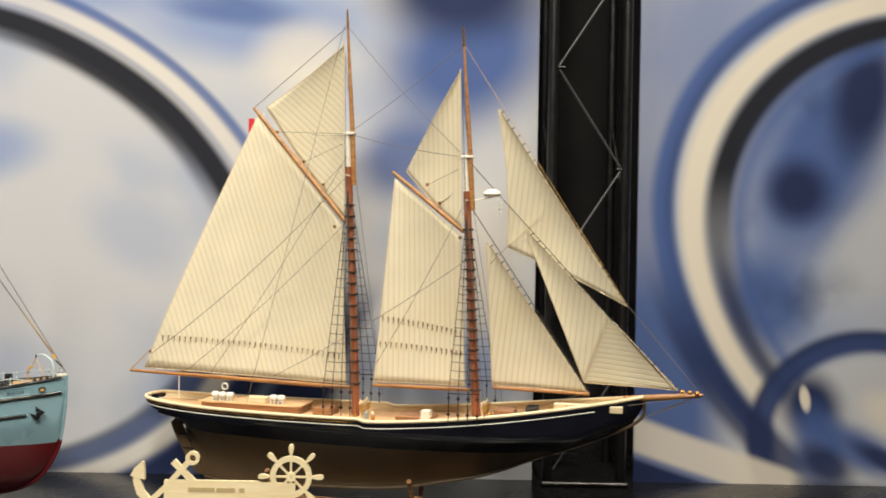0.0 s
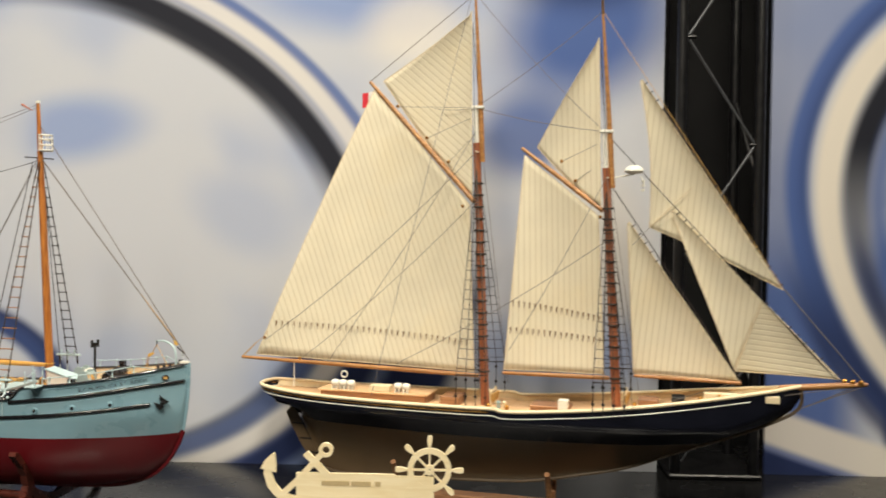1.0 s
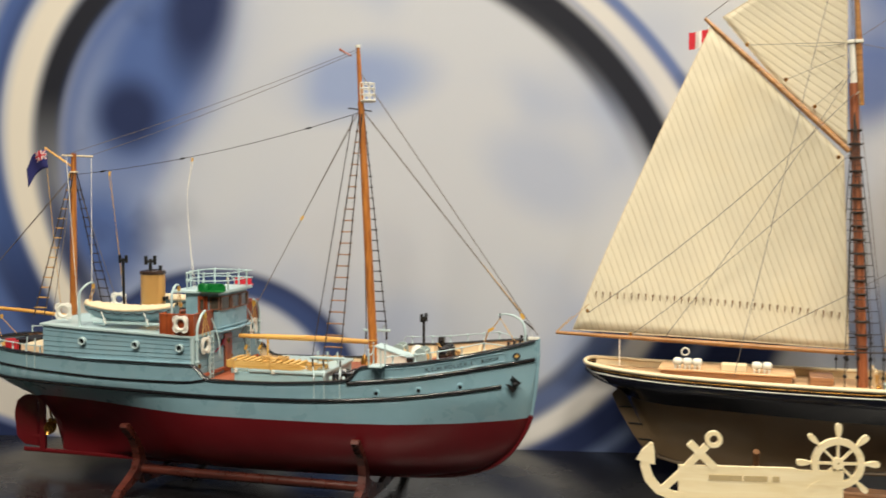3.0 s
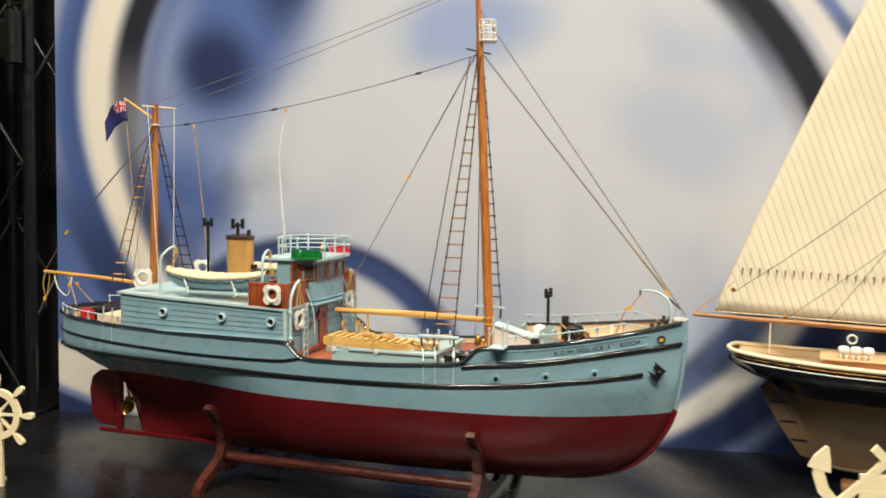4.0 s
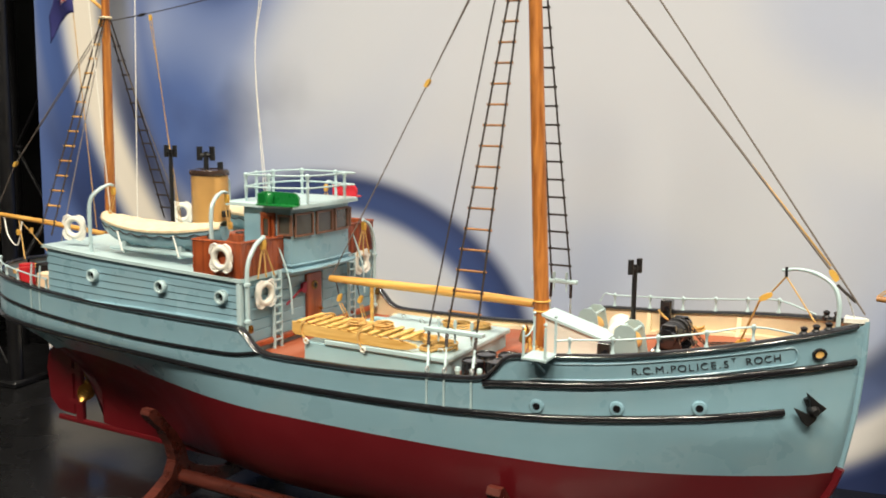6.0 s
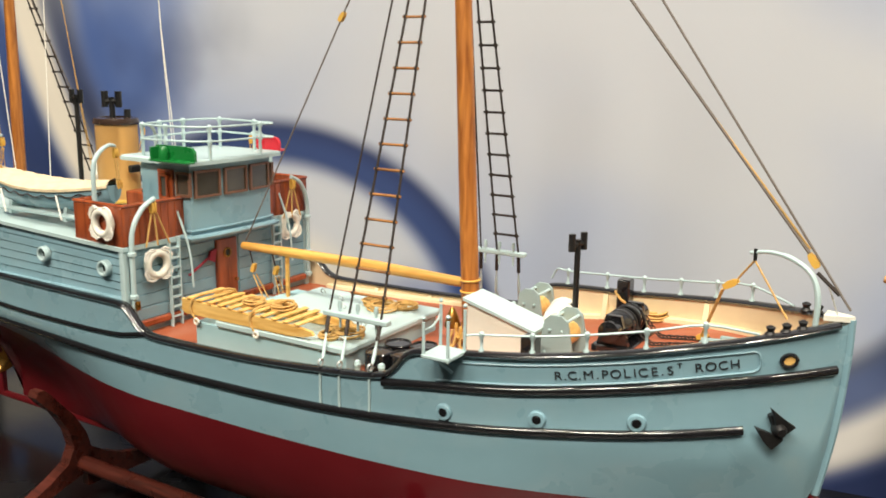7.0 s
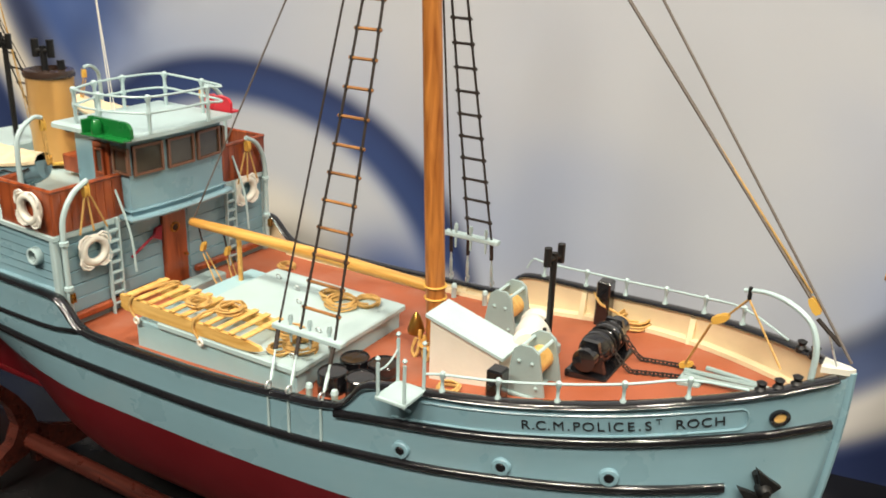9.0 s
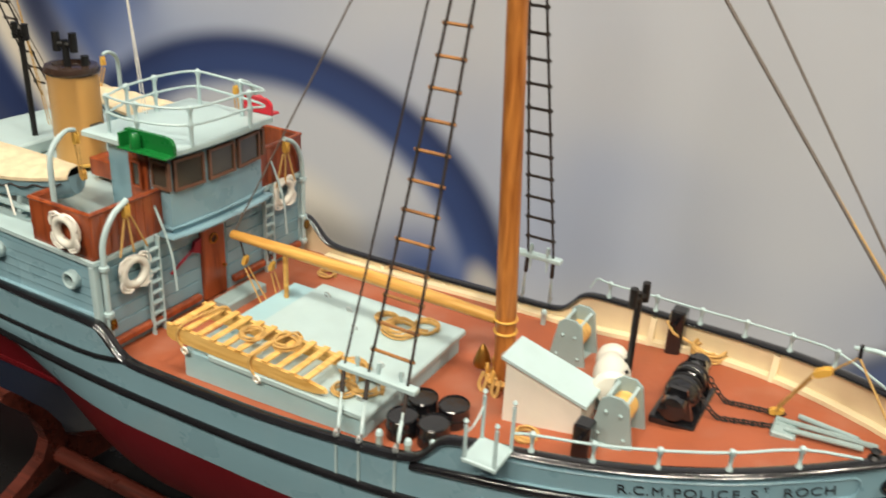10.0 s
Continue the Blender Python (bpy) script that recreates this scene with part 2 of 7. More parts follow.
    bp.inputs["Strength"].default_value, bp.inputs["Distance"].default_value = 0.12, 0.001
    ln.new(wv.outputs["Fac"], bp.inputs["Height"])
    ln.new(bp.outputs[0], p.inputs["Normal"])
    ln.new(col, p.inputs["Base Color"])
    return m


# centre, half axes and tilt of the big printed ring, from the panel's lower left corner
BIG = (0.849, 0.563, 0.666, 0.549, -14.2)
WIDE = (0.878, 0.536, 0.786, 0.608, -29.2)
PRINT = print_material()
BLUE_PAINT = material("pale_blue_paint", srgb(130, 165, 178), rough=0.30, var=0.05, scale=25, bump=0.12, bump_scale=120, coat=0.25, dust=0.10)
RED_PAINT = material("oxide_red_paint", srgb(98, 16, 24), rough=0.36, var=0.10, scale=18, bump=0.1, bump_scale=90, coat=0.15)
BLACK_GLOSS = material("black_gloss_paint", srgb(24, 24, 27), rough=0.12, var=0.2, bump=0.3, bump_scale=160, coat=0.5)
BLACK_MATT = material("black_matt_paint", srgb(20, 20, 21), rough=0.45, var=0.2)
CREAM_PAINT = material("cream_paint", srgb(230, 213, 176), rough=0.4, var=0.06, scale=40, bump=0.15)
WHITE_PAINT = material("white_paint", srgb(226, 224, 212), rough=0.4, var=0.04, scale=60)
PALE_BLUE_WHITE = material("bluish_white_paint", srgb(178, 200, 202), rough=0.35, var=0.05, scale=50)
GREY_PAINT = material("grey_green_paint", srgb(150, 170, 170), rough=0.4, var=0.06)
DECK_RED = material("brown_deck_paint", srgb(160, 86, 56), rough=0.55, var=0.10, scale=35, bump=0.15, dust=0.15)
BUFF = material("buff_funnel_paint", srgb(206, 158, 92), rough=0.38, var=0.06, scale=30)
GREEN = material("green_lamp_board", srgb(22, 112, 50), rough=0.3, var=0.08, coat=0.3)
RED = material("red_lamp_board", srgb(205, 25, 45), rough=0.3, var=0.06, coat=0.3)
CRIMSON = material("crimson_paint", srgb(150, 25, 50), rough=0.4, var=0.08)
ROPE_TAN = material("tan_cord", srgb(200, 160, 95), rough=0.85, var=0.2, scale=400, bump=0.6, bump_scale=900)
ROPE_GREY = material("grey_cord", srgb(112, 104, 98), rough=0.85, var=0.2, scale=500, bump=0.5, bump_scale=900)
ROPE_DARK = material("dark_cord", srgb(46, 38, 34), rough=0.8, var=0.2, scale=500, bump=0.5, bump_scale=900)
ROPE_WHITE = material("white_cord", srgb(235, 232, 222), rough=0.8, var=0.08, scale=500, bump=0.4, bump_scale=900)
BRASS = material("brass", srgb(170, 125, 60), rough=0.3, metal=0.9, var=0.15)
CHROME = material("plated_wire", srgb(200, 206, 206), rough=0.3, metal=0.6, var=0.1)
YELLOW = material("yellow_block_paint", srgb(218, 172, 78), rough=0.45, var=0.1)
CANVAS = material("cream_canvas", srgb(216, 199, 166), rough=0.8, var=0.16, scale=120, bump=0.7, bump_scale=90)
GLASS = material("dark_window", srgb(70, 66, 58), rough=0.08, var=0.3, scale=40, bump=0.0, coat=0.5)
HOLE = material("dark_opening", srgb(22, 22, 24), rough=0.25, var=0.2)
MAST_WOOD = wood("varnished_mast_wood", srgb(140, 78, 30), srgb(198, 128, 60), stretch=(60, 60, 5))
SPAR_WOOD = wood("pale_spar_wood", srgb(192, 138, 62), srgb(226, 178, 96), stretch=(5, 60, 60))
DARK_WOOD = wood("mahogany", srgb(118, 50, 24), srgb(172, 86, 46), stretch=(40, 40, 6), rough=0.35, coat=0.3)
CRADLE_WOOD = wood("red_brown_cradle_wood", srgb(52, 23, 18), srgb(88, 41, 32), stretch=(5, 50, 50), rough=0.3, coat=0.4)
SLED_WOOD = wood("honey_sled_wood", srgb(206, 156, 78), srgb(234, 192, 116), stretch=(8, 60, 60), coat=0.05, rough=0.5)
PLY = wood("pale_birch_ply", srgb(236, 218, 174), srgb(246, 232, 196), stretch=(4, 30, 30), coat=0.0, rough=0.55)
NAVY_HULL = material("black_hull_gloss", srgb(18, 20, 30), rough=0.2, var=0.25, scale=14, bump=0.12, bump_scale=60, coat=0.35)
BRONZE = material("bronze_brown_bottom_paint", srgb(88, 72, 52), rough=0.36, var=0.12, scale=14, bump=0.12, bump_scale=70, coat=0.15)
TABLE_BLACK = material("black_table_laminate", srgb(23, 23, 24), rough=0.25, var=0.25, scale=9, bump=0.05, bump_scale=40)
BRACE_GREY = material("dull_grey_brace", srgb(74, 76, 80), rough=0.4, metal=0.3, var=0.2)
TRUSS_BLACK = material("black_powder_coat", srgb(15, 15, 17), rough=0.35, var=0.2, bump=0.2, bump_scale=500)
DRAPE = material("black_drape", srgb(9, 9, 11), rough=0.95, var=0.3, scale=8, bump=0.5, bump_scale=30)
HALL_WALL = material("grey_hall_wall", srgb(150, 148, 145), rough=0.8, var=0.05, scale=3)
HALL_FLOOR = material("dark_carpet", srgb(66, 64, 66), rough=0.95, var=0.15, scale=80)
HALL_CEIL = material("pale_ceiling", srgb(190, 188, 184), rough=0.9, var=0.04, scale=4)

# ---------------------------------------------------------------- building helpers
DROP = {}


def thing(name, label, category, m, group="", kind="", drop=0.0):
    """An empty at a thing's base; its parts are given with heights that start at drop below them."""
    ob = new(name)
    ob.empty_display_size = 0.02
    ob.matrix_world = m
    DROP[ob.name] = drop
    return tagged(ob, label, category, group, kind)


def part(name, bm, mat, parent=None, label="", smooth=False, angle=40, local=False):
    """Links a bmesh as one mesh object under a thing or a part; a local one is built round its own origin."""
    drop = DROP.get(parent.name, 0.0) if parent and not local else 0.0
    if drop:
        bmesh.ops.translate(bm, verts=bm.verts, vec=(0, 0, -drop))
    bmesh.ops.recalc_face_normals(bm, faces=bm.faces)
    me = bpy.data.meshes.new(name)
    bm.to_mesh(me)
    bm.free()
    me.materials.append(mat)
    if smooth:
        me.shade_smooth()
        if angle:
            me.set_sharp_from_angle(angle=radians(angle))
    ob = new(name, me)
    if parent:
        ob.parent = parent
        DROP[ob.name] = drop
    if label:
        tagged(ob, label)
    return ob


def piece(name, me, parent, m):
    """One of many alike pieces that share a mesh."""
    ob = new(name, me)
    ob.parent = parent
    ob.matrix_basis = m
    return ob


def mesh_of(name, bm, mat, smooth=False):
    bmesh.ops.recalc_face_normals(bm, faces=bm.faces)
    me = bpy.data.meshes.new(name)
    bm.to_mesh(me)
    bm.free()
    me.materials.append(mat)
    if smooth:
        me.shade_smooth()
        me.set_sharp_from_angle(angle=radians(40))
    return me


def grid(bm, rows, closed=False):
    """Skins rows of points, all of one length."""
    vs = [[bm.verts.new(p) for p in row] for row in rows]
    for a, b in zip(vs, vs[1:]):
        k = len(a)
        for i in range(k if closed else k - 1):
            j = (i + 1) % k
            try:
                bm.faces.new((a[i], a[j], b[j], b[i]))
            except ValueError:
                pass
    return vs


def tube(bm, pts, r, n=6, caps=True, loop=False, flat=1.0):
    """A round bar along points; r may be a number or a list. flat squeezes it across the second axis."""
    pts = [Vector(p) for p in pts]
    rs = r if isinstance(r, (list, tuple)) else [r] * len(pts)
    rows = []
    up = None
    for i, p in enumerate(pts):
        a = pts[(i - 1) % len(pts)] if (i or loop) else p
        b = pts[(i + 1) % len(pts)] if (i < len(pts) - 1 or loop) else p
        d = (b - a).normalized()
        if up is None:
            up = Vector((0, 0, 1)) if abs(d.z) < 0.9 else Vector((1, 0, 0))
        s = d.cross(up)
        s.normalize()
        up = s.cross(d).normalized()
        rows.append([p + s * (math.cos(2 * math.pi * k / n) * rs[i] * flat) + up * (math.sin(2 * math.pi * k / n) * rs[i]) for k in range(n)])
    vs = grid(bm, rows, closed=True)
    if loop:
        for k in range(n):
            bm.faces.new((vs[-1][k], vs[-1][(k + 1) % n], vs[0][(k + 1) % n], vs[0][k]))
    elif caps:
        bm.faces.new(vs[0])
        bm.faces.new(vs[-1])
    return bm


def box(bm, lo, hi, bevel=0.0, m=None):
    """A block between two corners, its edges eased."""
    r = bmesh.ops.create_cube(bm, size=1.0)
    vs = r["verts"]
    for v in vs:
        v.co = Vector([lo[k] + (v.co[k] + 0.5) * (hi[k] - lo[k]) for k in range(3)])
    if bevel:
        es = list({e for v in vs for e in v.link_edges})
        r = bmesh.ops.bevel(bm, geom=es, offset=bevel, segments=1, affect="EDGES", profile=0.5)
        vs = r["verts"] if m is not None else vs
    if m is not None:
        live = {v for f in bm.faces for v in f.verts} if not bevel else set(vs)
        for v in live:
            v.co = m @ v.co
    return bm


def lathe(bm, profile, n=16, m=None):
    """Turns a profile of (radius, height) about z."""
    m = m or Matrix.Identity(4)
    rows = [[m @ Vector((r * math.cos(2 * math.pi * k / n), r * math.sin(2 * math.pi * k / n), z)) for k in range(n)] for r, z in profile]
    vs = grid(bm, rows, closed=True)
    bm.faces.new(vs[0])
    bm.faces.new(vs[-1])
    return bm


def slab(bm, outline, thick, m=None):
    """A flat outline in x and z, given thickness along y."""
    m = m or Matrix.Identity(4)
    f = [bm.verts.new(m @ Vector((x, -thick / 2, z))) for x, z in outline]
    b = [bm.verts.new(m @ Vector((x, thick / 2, z))) for x, z in outline]
    bm.faces.new(f)
    bm.faces.new(b[::-1])
    k = len(f)
    for i in range(k):
        bm.faces.new((f[i], f[(i + 1) % k], b[(i + 1) % k], b[i]))
    return bm


def torus(bm, centre, axis, R, r, n=24, k=8):
    q = Vector(axis).to_track_quat("Z", "Y").to_matrix()
    pts = [Vector(centre) + q @ Vector((R * math.cos(2 * math.pi * i / n), R * math.sin(2 * math.pi * i / n), 0)) for i in range(n)]
    return tube(bm, pts, r, k, loop=True)


def sag(a, b, drop, k=8):
    """Points of a cord from a to b that hangs a little."""
    a, b = Vector(a), Vector(b)
    return [a.lerp(b, i / k) + Vector((0, 0, -drop * 4 * (i / k) * (1 - i / k))) for i in range(k + 1)]


def curve(points, k):
    """A smooth line through points (Catmull-Rom), k steps each."""
    P = [Vector(p) for p in points]
    P = [P[0] * 2 - P[1]] + P + [P[-1] * 2 - P[-2]]
    out = []
    for i in range(1, len(P) - 2):
        for j in range(k):
            t = j / k
            a, b, c, d = P[i - 1 : i + 3]
            out.append(0.5 * ((2 * b) + (c - a) * t + (2 * a - 5 * b + 4 * c - d) * t * t + (3 * b - a - 3 * c + d) * t ** 3))
    out.append(P[-2])
    return out


def line(xs, ys):
    return lambda x: float(np.interp(x, xs, ys))


def smooth_line(xs, ys):
    """A smooth function through sorted knots (monotone cubic)."""
    xs, ys = np.array(xs, float), np.array(ys, float)
    h = np.diff(xs)
    s = np.diff(ys) / h
    d = np.zeros(len(xs))
    d[0], d[-1] = s[0], s[-1]
    for i in range(1, len(xs) - 1):
        if s[i - 1] * s[i] > 0:
            w1, w2 = 2 * h[i] + h[i - 1], h[i] + 2 * h[i - 1]
            d[i] = (w1 + w2) / (w1 / s[i - 1] + w2 / s[i])

    def f(x):
        x = min(max(x, xs[0]), xs[-1])
        i = min(int(np.searchsorted(xs, x, side="right")) - 1, len(xs) - 2)
        t = (x - xs[i]) / h[i]
        return float((2 * t ** 3 - 3 * t ** 2 + 1) * ys[i] + (t ** 3 - 2 * t ** 2 + t) * h[i] * d[i] + (-2 * t ** 3 + 3 * t ** 2) * ys[i + 1] + (t ** 3 - t ** 2) * h[i] * d[i + 1])

    return f


# ---------------------------------------------------------------- hall, table, panels, truss
def structure(name, lo, hi, mat, label, category):
    bm = bmesh.new()
    box(bm, lo, hi)
    return tagged(part(name, bm, mat), label, category, kind="structure")


structure("floor", (-6.0, -4.5, -0.1), (5.0, 4.0, 0.0), HALL_FLOOR, "dark carpet floor of the exhibition hall", "floor")
structure("ceiling", (-6.0, -4.5, 4.4), (5.0, 4.0, 4.5), HALL_CEIL, "pale plain ceiling of the hall", "ceiling")
structure("wall_north", (-6.0, 3.9, 0.0), (5.0, 4.0, 4.4), DRAPE, "black drape wall behind the display", "wall")
structure("wall_south", (-6.0, -4.5, 0.0), (5.0, -4.4, 4.4), HALL_WALL, "plain grey wall of the hall", "wall")
structure("wall_west", (-6.0, -4.4, 0.0), (-5.9, 3.9, 4.4), HALL_WALL, "plain grey wall of the hall", "wall")
structure("wall_east", (4.9, -4.4, 0.0), (5.0, 3.9, 4.4), HALL_WALL, "plain grey wall of the hall", "wall")

bm = bmesh.new()
box(bm, (-3.2, 1.38, TABLE - 0.04), (2.2, 2.62, TABLE), 0.004)
table = thing("display_table", "long display table with a glossy black top", "table", pose(0, 0, 0))
part("tabletop", bm, TABLE_BLACK, table)
bm = bmesh.new()
box(bm, (-3.17, 1.42, 0.0), (2.17, 1.46, TABLE - 0.04))
part("skirt", bm, DRAPE, table, "black cloth skirt")


def printed_panel(x0, x1, label, shift=0.0):
    ob = thing("backdrop_panel", label, "backdrop", pose(x0 - shift, WALL, TABLE), group="printed backdrop panels", kind="structure")
    bm = bmesh.new()
    w = x1 - x0
    rows = [[Vector((shift + w * i / 24, 0, -0.06 + 2.0 * j / 16)) for i in range(25)] for j in range(17)]
    grid(bm, rows)
    r = bmesh.ops.extrude_face_region(bm, geom=bm.faces[:])
    bmesh.ops.translate(bm, verts=[v for v in r["geom"] if isinstance(v, bmesh.types.BMVert)], vec=(0, 0.012, 0))
    part("fabric", bm, PRINT, ob)
    return ob


def truss(x0, label):
    """A black box-truss upright with tube chords and wire braces, on a base plate."""
    ob = thing("truss_upright", label, "truss", pose(x0, WALL - 0.045, TABLE), group="truss uprights")
    W, D = 0.205, 0.20
    for cx, cy in ((0.012, 0.0), (W - 0.012, 0.0), (0.012, D), (W - 0.012, D)):
        bm = bmesh.new()
        tube(bm, [(cx, cy, 0.0), (cx, cy, 2.0)], 0.0125, 14)
        part("chord", bm, TRUSS_BLACK, ob, smooth=True)
    step_z = 0.2475
    for cy, lift in ((0.0, 0.0395),) if x0 > -1 else ((0.0, 0.0395), (D, 0.165)):
        for k in range(7):
            z = lift + k * step_z
            a, b = (W - 0.026, 0.026) if (k % 2) == (x0 > -1) else (0.026, W - 0.026)
            bm = bmesh.new()
            tube(bm, [(a, cy - 0.004, z), (b, cy - 0.004, z + step_z - 0.010)], 0.0030, 8)
            part("brace", bm, BRACE_GREY if cy == 0 and x0 > -1 else TRUSS_BLACK, ob, smooth=True)
            bm = bmesh.new()
            tube(bm, [(b - 0.010, cy - 0.004, z + step_z - 0.005), (b + 0.014, cy - 0.004, z + step_z - 0.005)], 0.0045, 8)
            part("weld_lug", bm, TRUSS_BLACK, ob, smooth=True)
    for cx in (0.012, W - 0.012):
        for k in range(4):
            z = 0.2 + k * 0.5
            bm = bmesh.new()
            tube(bm, [(cx, 0.012, z), (cx, D - 0.012, z + 0.2)], 0.0042, 8)
            part("side_brace", bm, TRUSS_BLACK, ob, smooth=True)
    if x0 < -1:
        bm = bmesh.new()
        box(bm, (-0.9, -0.012, 0.745), (W - 0.03, 0.03, 0.83), 0.006)
        part("crossbar", bm, TRUSS_BLACK, ob, "black crossbar clamped to the upright")
        bm = bmesh.new()
        tube(bm, [(W - 0.024, -0.03, 0.735), (W - 0.024, -0.03, 0.84)], 0.017, 12)
        part("clamp", bm, TRUSS_BLACK, ob, smooth=True)
    bm = bmesh.new()
    box(bm, (-0.004, -0.02, 0.0), (W + 0.004, D + 0.02, 0.012), 0.003)
    part("base_plate", bm, TRUSS_BLACK, ob)
    return ob


printed_panel(-2.045, 0.232, "fabric backdrop printed with a blurred blue and cream chain ring")
printed_panel(0.487, 2.76, "fabric backdrop printed with the same blurred blue and cream ring", -0.04)
printed_panel(-4.60, -2.30, "fabric backdrop printed with a blurred blue and cream ring, at the table's end")
truss(0.252, "black tubular truss upright between two backdrop panels")
truss(-2.27, "black tubular truss upright at the end of a backdrop panel")
bm = bmesh.new()
box(bm, (-3.3, 2.66, 0.0), (2.3, 2.70, 4.4))
tagged(part("drape_backing", bm, DRAPE), "black drape hanging behind the trusses", "drape", kind="structure")

# ---------------------------------------------------------------- the blue patrol ship model
# ship frame: x forward from the stem, y to port, heights in metres above the hall floor
BERTH = pose(-0.780, 1.868, TABLE, 0, 0, -9.1)
SHIP = BERTH @ pose(0, 0.0112, 0.0016, 0.8, 0, 0) @ Matrix.Diagonal((1, 1.07, 1, 1))     # she leans a little in her cradle
ship = thing("ship_model", "pale blue and red model of a two-masted patrol ship", "ship model", SHIP, drop=TABLE)

half_rail = smooth_line(
    [-1.102, -1.098, -1.085, -1.06, -1.03, -1.0, -0.9, -0.75, -0.6, -0.45, -0.35, -0.25, -0.18, -0.1155, -0.06, -0.027, -0.008, 0.004],
    [0.0, 0.026, 0.050, 0.073, 0.087, 0.096, 0.112, 0.122, 0.126, 0.125, 0.121, 0.111, 0.0985, 0.0800, 0.0535, 0.0318, 0.0142, 0.003])
keel = smooth_line([-1.102, -1.085, -1.05, -1.0, -0.962, -0.958, -0.90, -0.5, -0.2, -0.1, -0.05, -0.018, -0.008, 0.0, 0.004], [1.150, 1.128, 1.102, 1.078, 1.062, 0.964, 0.960, 0.962, 0.970, 0.986, 1.016, 1.060, 1.090, 1.14, 1.19])
RAIL_X = [-1.102, -1.0, -0.9, -0.75, -0.60, -0.585, -0.575, -0.565, -0.553, -0.54, -0.45, -0.35, -0.312, -0.300, -0.290, -0.282, -0.274, -0.24, -0.192, -0.134, -0.077, -0.021, 0.004]
RAIL_Z = [1.186, 1.180, 1.176, 1.173, 1.173, 1.172, 1.164, 1.154, 1.149, 1.148, 1.149, 1.154, 1.157, 1.160, 1.169, 1.1785, 1.182, 1.1855, 1.1895, 1.1975, 1.207, 1.2165, 1.221]
rail_z = smooth_line(RAIL_X, RAIL_Z)
deck_z = smooth_line([-1.1, -0.9, -0.58, -0.3, -0.15, 0.0], [1.160, 1.152, 1.138, 1.150, 1.174, 1.192])
WATER = 1.086


def half(x, z):
    """Half breadth of the hull at x and height z."""
    b = half_rail(x)
    zb = keel(x)
    u = min(max((z - zb) / max(1e-4, 1.128 - zb), 0.0), 1.0) if zb < 1.12 else min(1.0, max(0.0, (z - zb) / 0.02))
    full = (1 - (1 - u) ** 2.6) ** (1 / 2.2)
    fine = u ** 3.0 * (2.2 - 1.2 * u)
    vee = min(1.0, u ** 0.62)
    aft = min(max((-0.55 - x) / 0.38, 0.0), 1.0) if x > -0.962 else 0.35
    fore = min(max((x + 0.26) / 0.24, 0.0), 1.0)
    aft, fore = aft * aft * (3 - 2 * aft), fore * fore * (3 - 2 * fore)
    s = full * (1 - aft) + fine * aft
    s = s * (1 - fore) + vee * fore
    return max(0.0015, b * s)


STATIONS = sorted(set([round(-1.1018 + 0.0165 * i, 4) for i in range(67)] + [-1.100, -1.097, -1.091, -1.08, -0.9625, -0.9575] + [round(-0.59 + 0.004 * i, 4) for i in range(14)] + [round(-0.315 + 0.0035 * i, 4) for i in range(14)] + [-0.012, -0.006, -0.002, 0.0015, 0.0038]))


def shell(lo, hi, k, stations, inset=0.0):
    """Skin of the hull between two height functions, both sides in one band."""
    bm = bmesh.new()
    for side in (-1, 1):
        rows = []
        for x in stations:
            a, b = lo(x), hi(x)
            rows.append([Vector((x, side * max(0.0008, half(x, a + (b - a) * j / k) - inset), a + (b - a) * j / k)) for j in range(k + 1)])
        grid(bm, rows)
    bmesh.ops.remove_doubles(bm, verts=bm.verts, dist=0.0004)
    return bm


hull = part("hull", shell(lambda x: max(keel(x), WATER), rail_z, 12, STATIONS), BLUE_PAINT, ship, "pale blue gloss topsides", smooth=True, angle=60)
low = [x for x in STATIONS if keel(x) < WATER - 0.002]
part("hull_bottom", shell(keel, lambda x: WATER, 16, low), RED_PAINT, ship, "oxide red bottom paint", smooth=True, angle=60)
# inner face of the bulwarks and the deck
inner = [x for x in STATIONS if -1.085 < x < -0.004]
part("bulwark_lining", shell(lambda x: deck_z(x) - 0.004, lambda x: rail_z(x) - 0.001, 2, inner, inset=0.0035), CREAM_PAINT, ship, "cream inner face of the bulwarks", smooth=True)
bm = bmesh.new()
grid(bm, [[Vector((x, (half(x, deck_z(x)) - 0.003) * v, deck_z(x) + 0.002 * (1 - v * v))) for v in (-1, -0.7, -0.35, 0, 0.35, 0.7, 1)] for x in inner])
part("deck", bm, DECK_RED, ship, "matt red-brown deck", smooth=True)
bm = bmesh.new()
for side in (-1, 1):
    grid(bm, [[Vector((x, side * (half(x, deck_z(x)) - w), deck_z(x) + h)) for w, h in ((0.003, 0.004), (0.010, 0.0036), (0.0105, 0.0))] for x in inner if x > -0.56])
part("waterway", bm, CREAM_PAINT, ship, "pale margin along the deck's edge", smooth=True)


def strip(x0, x1, zfun, r, flat, mat, name, side, out=0.001, n=8, label="", taper=True):
    """A moulding that follows the hull's side."""
    xs = [x for x in STATIONS if x0 < x < x1]
    pts = [Vector((x, side * (half(x, zfun(x)) + out), zfun(x))) for x in [x0] + xs + [x1]]
    bm = bmesh.new()
    tube(bm, pts, r, n, flat=flat)
    return part(name, bm, mat, ship, label, smooth=True, angle=70)


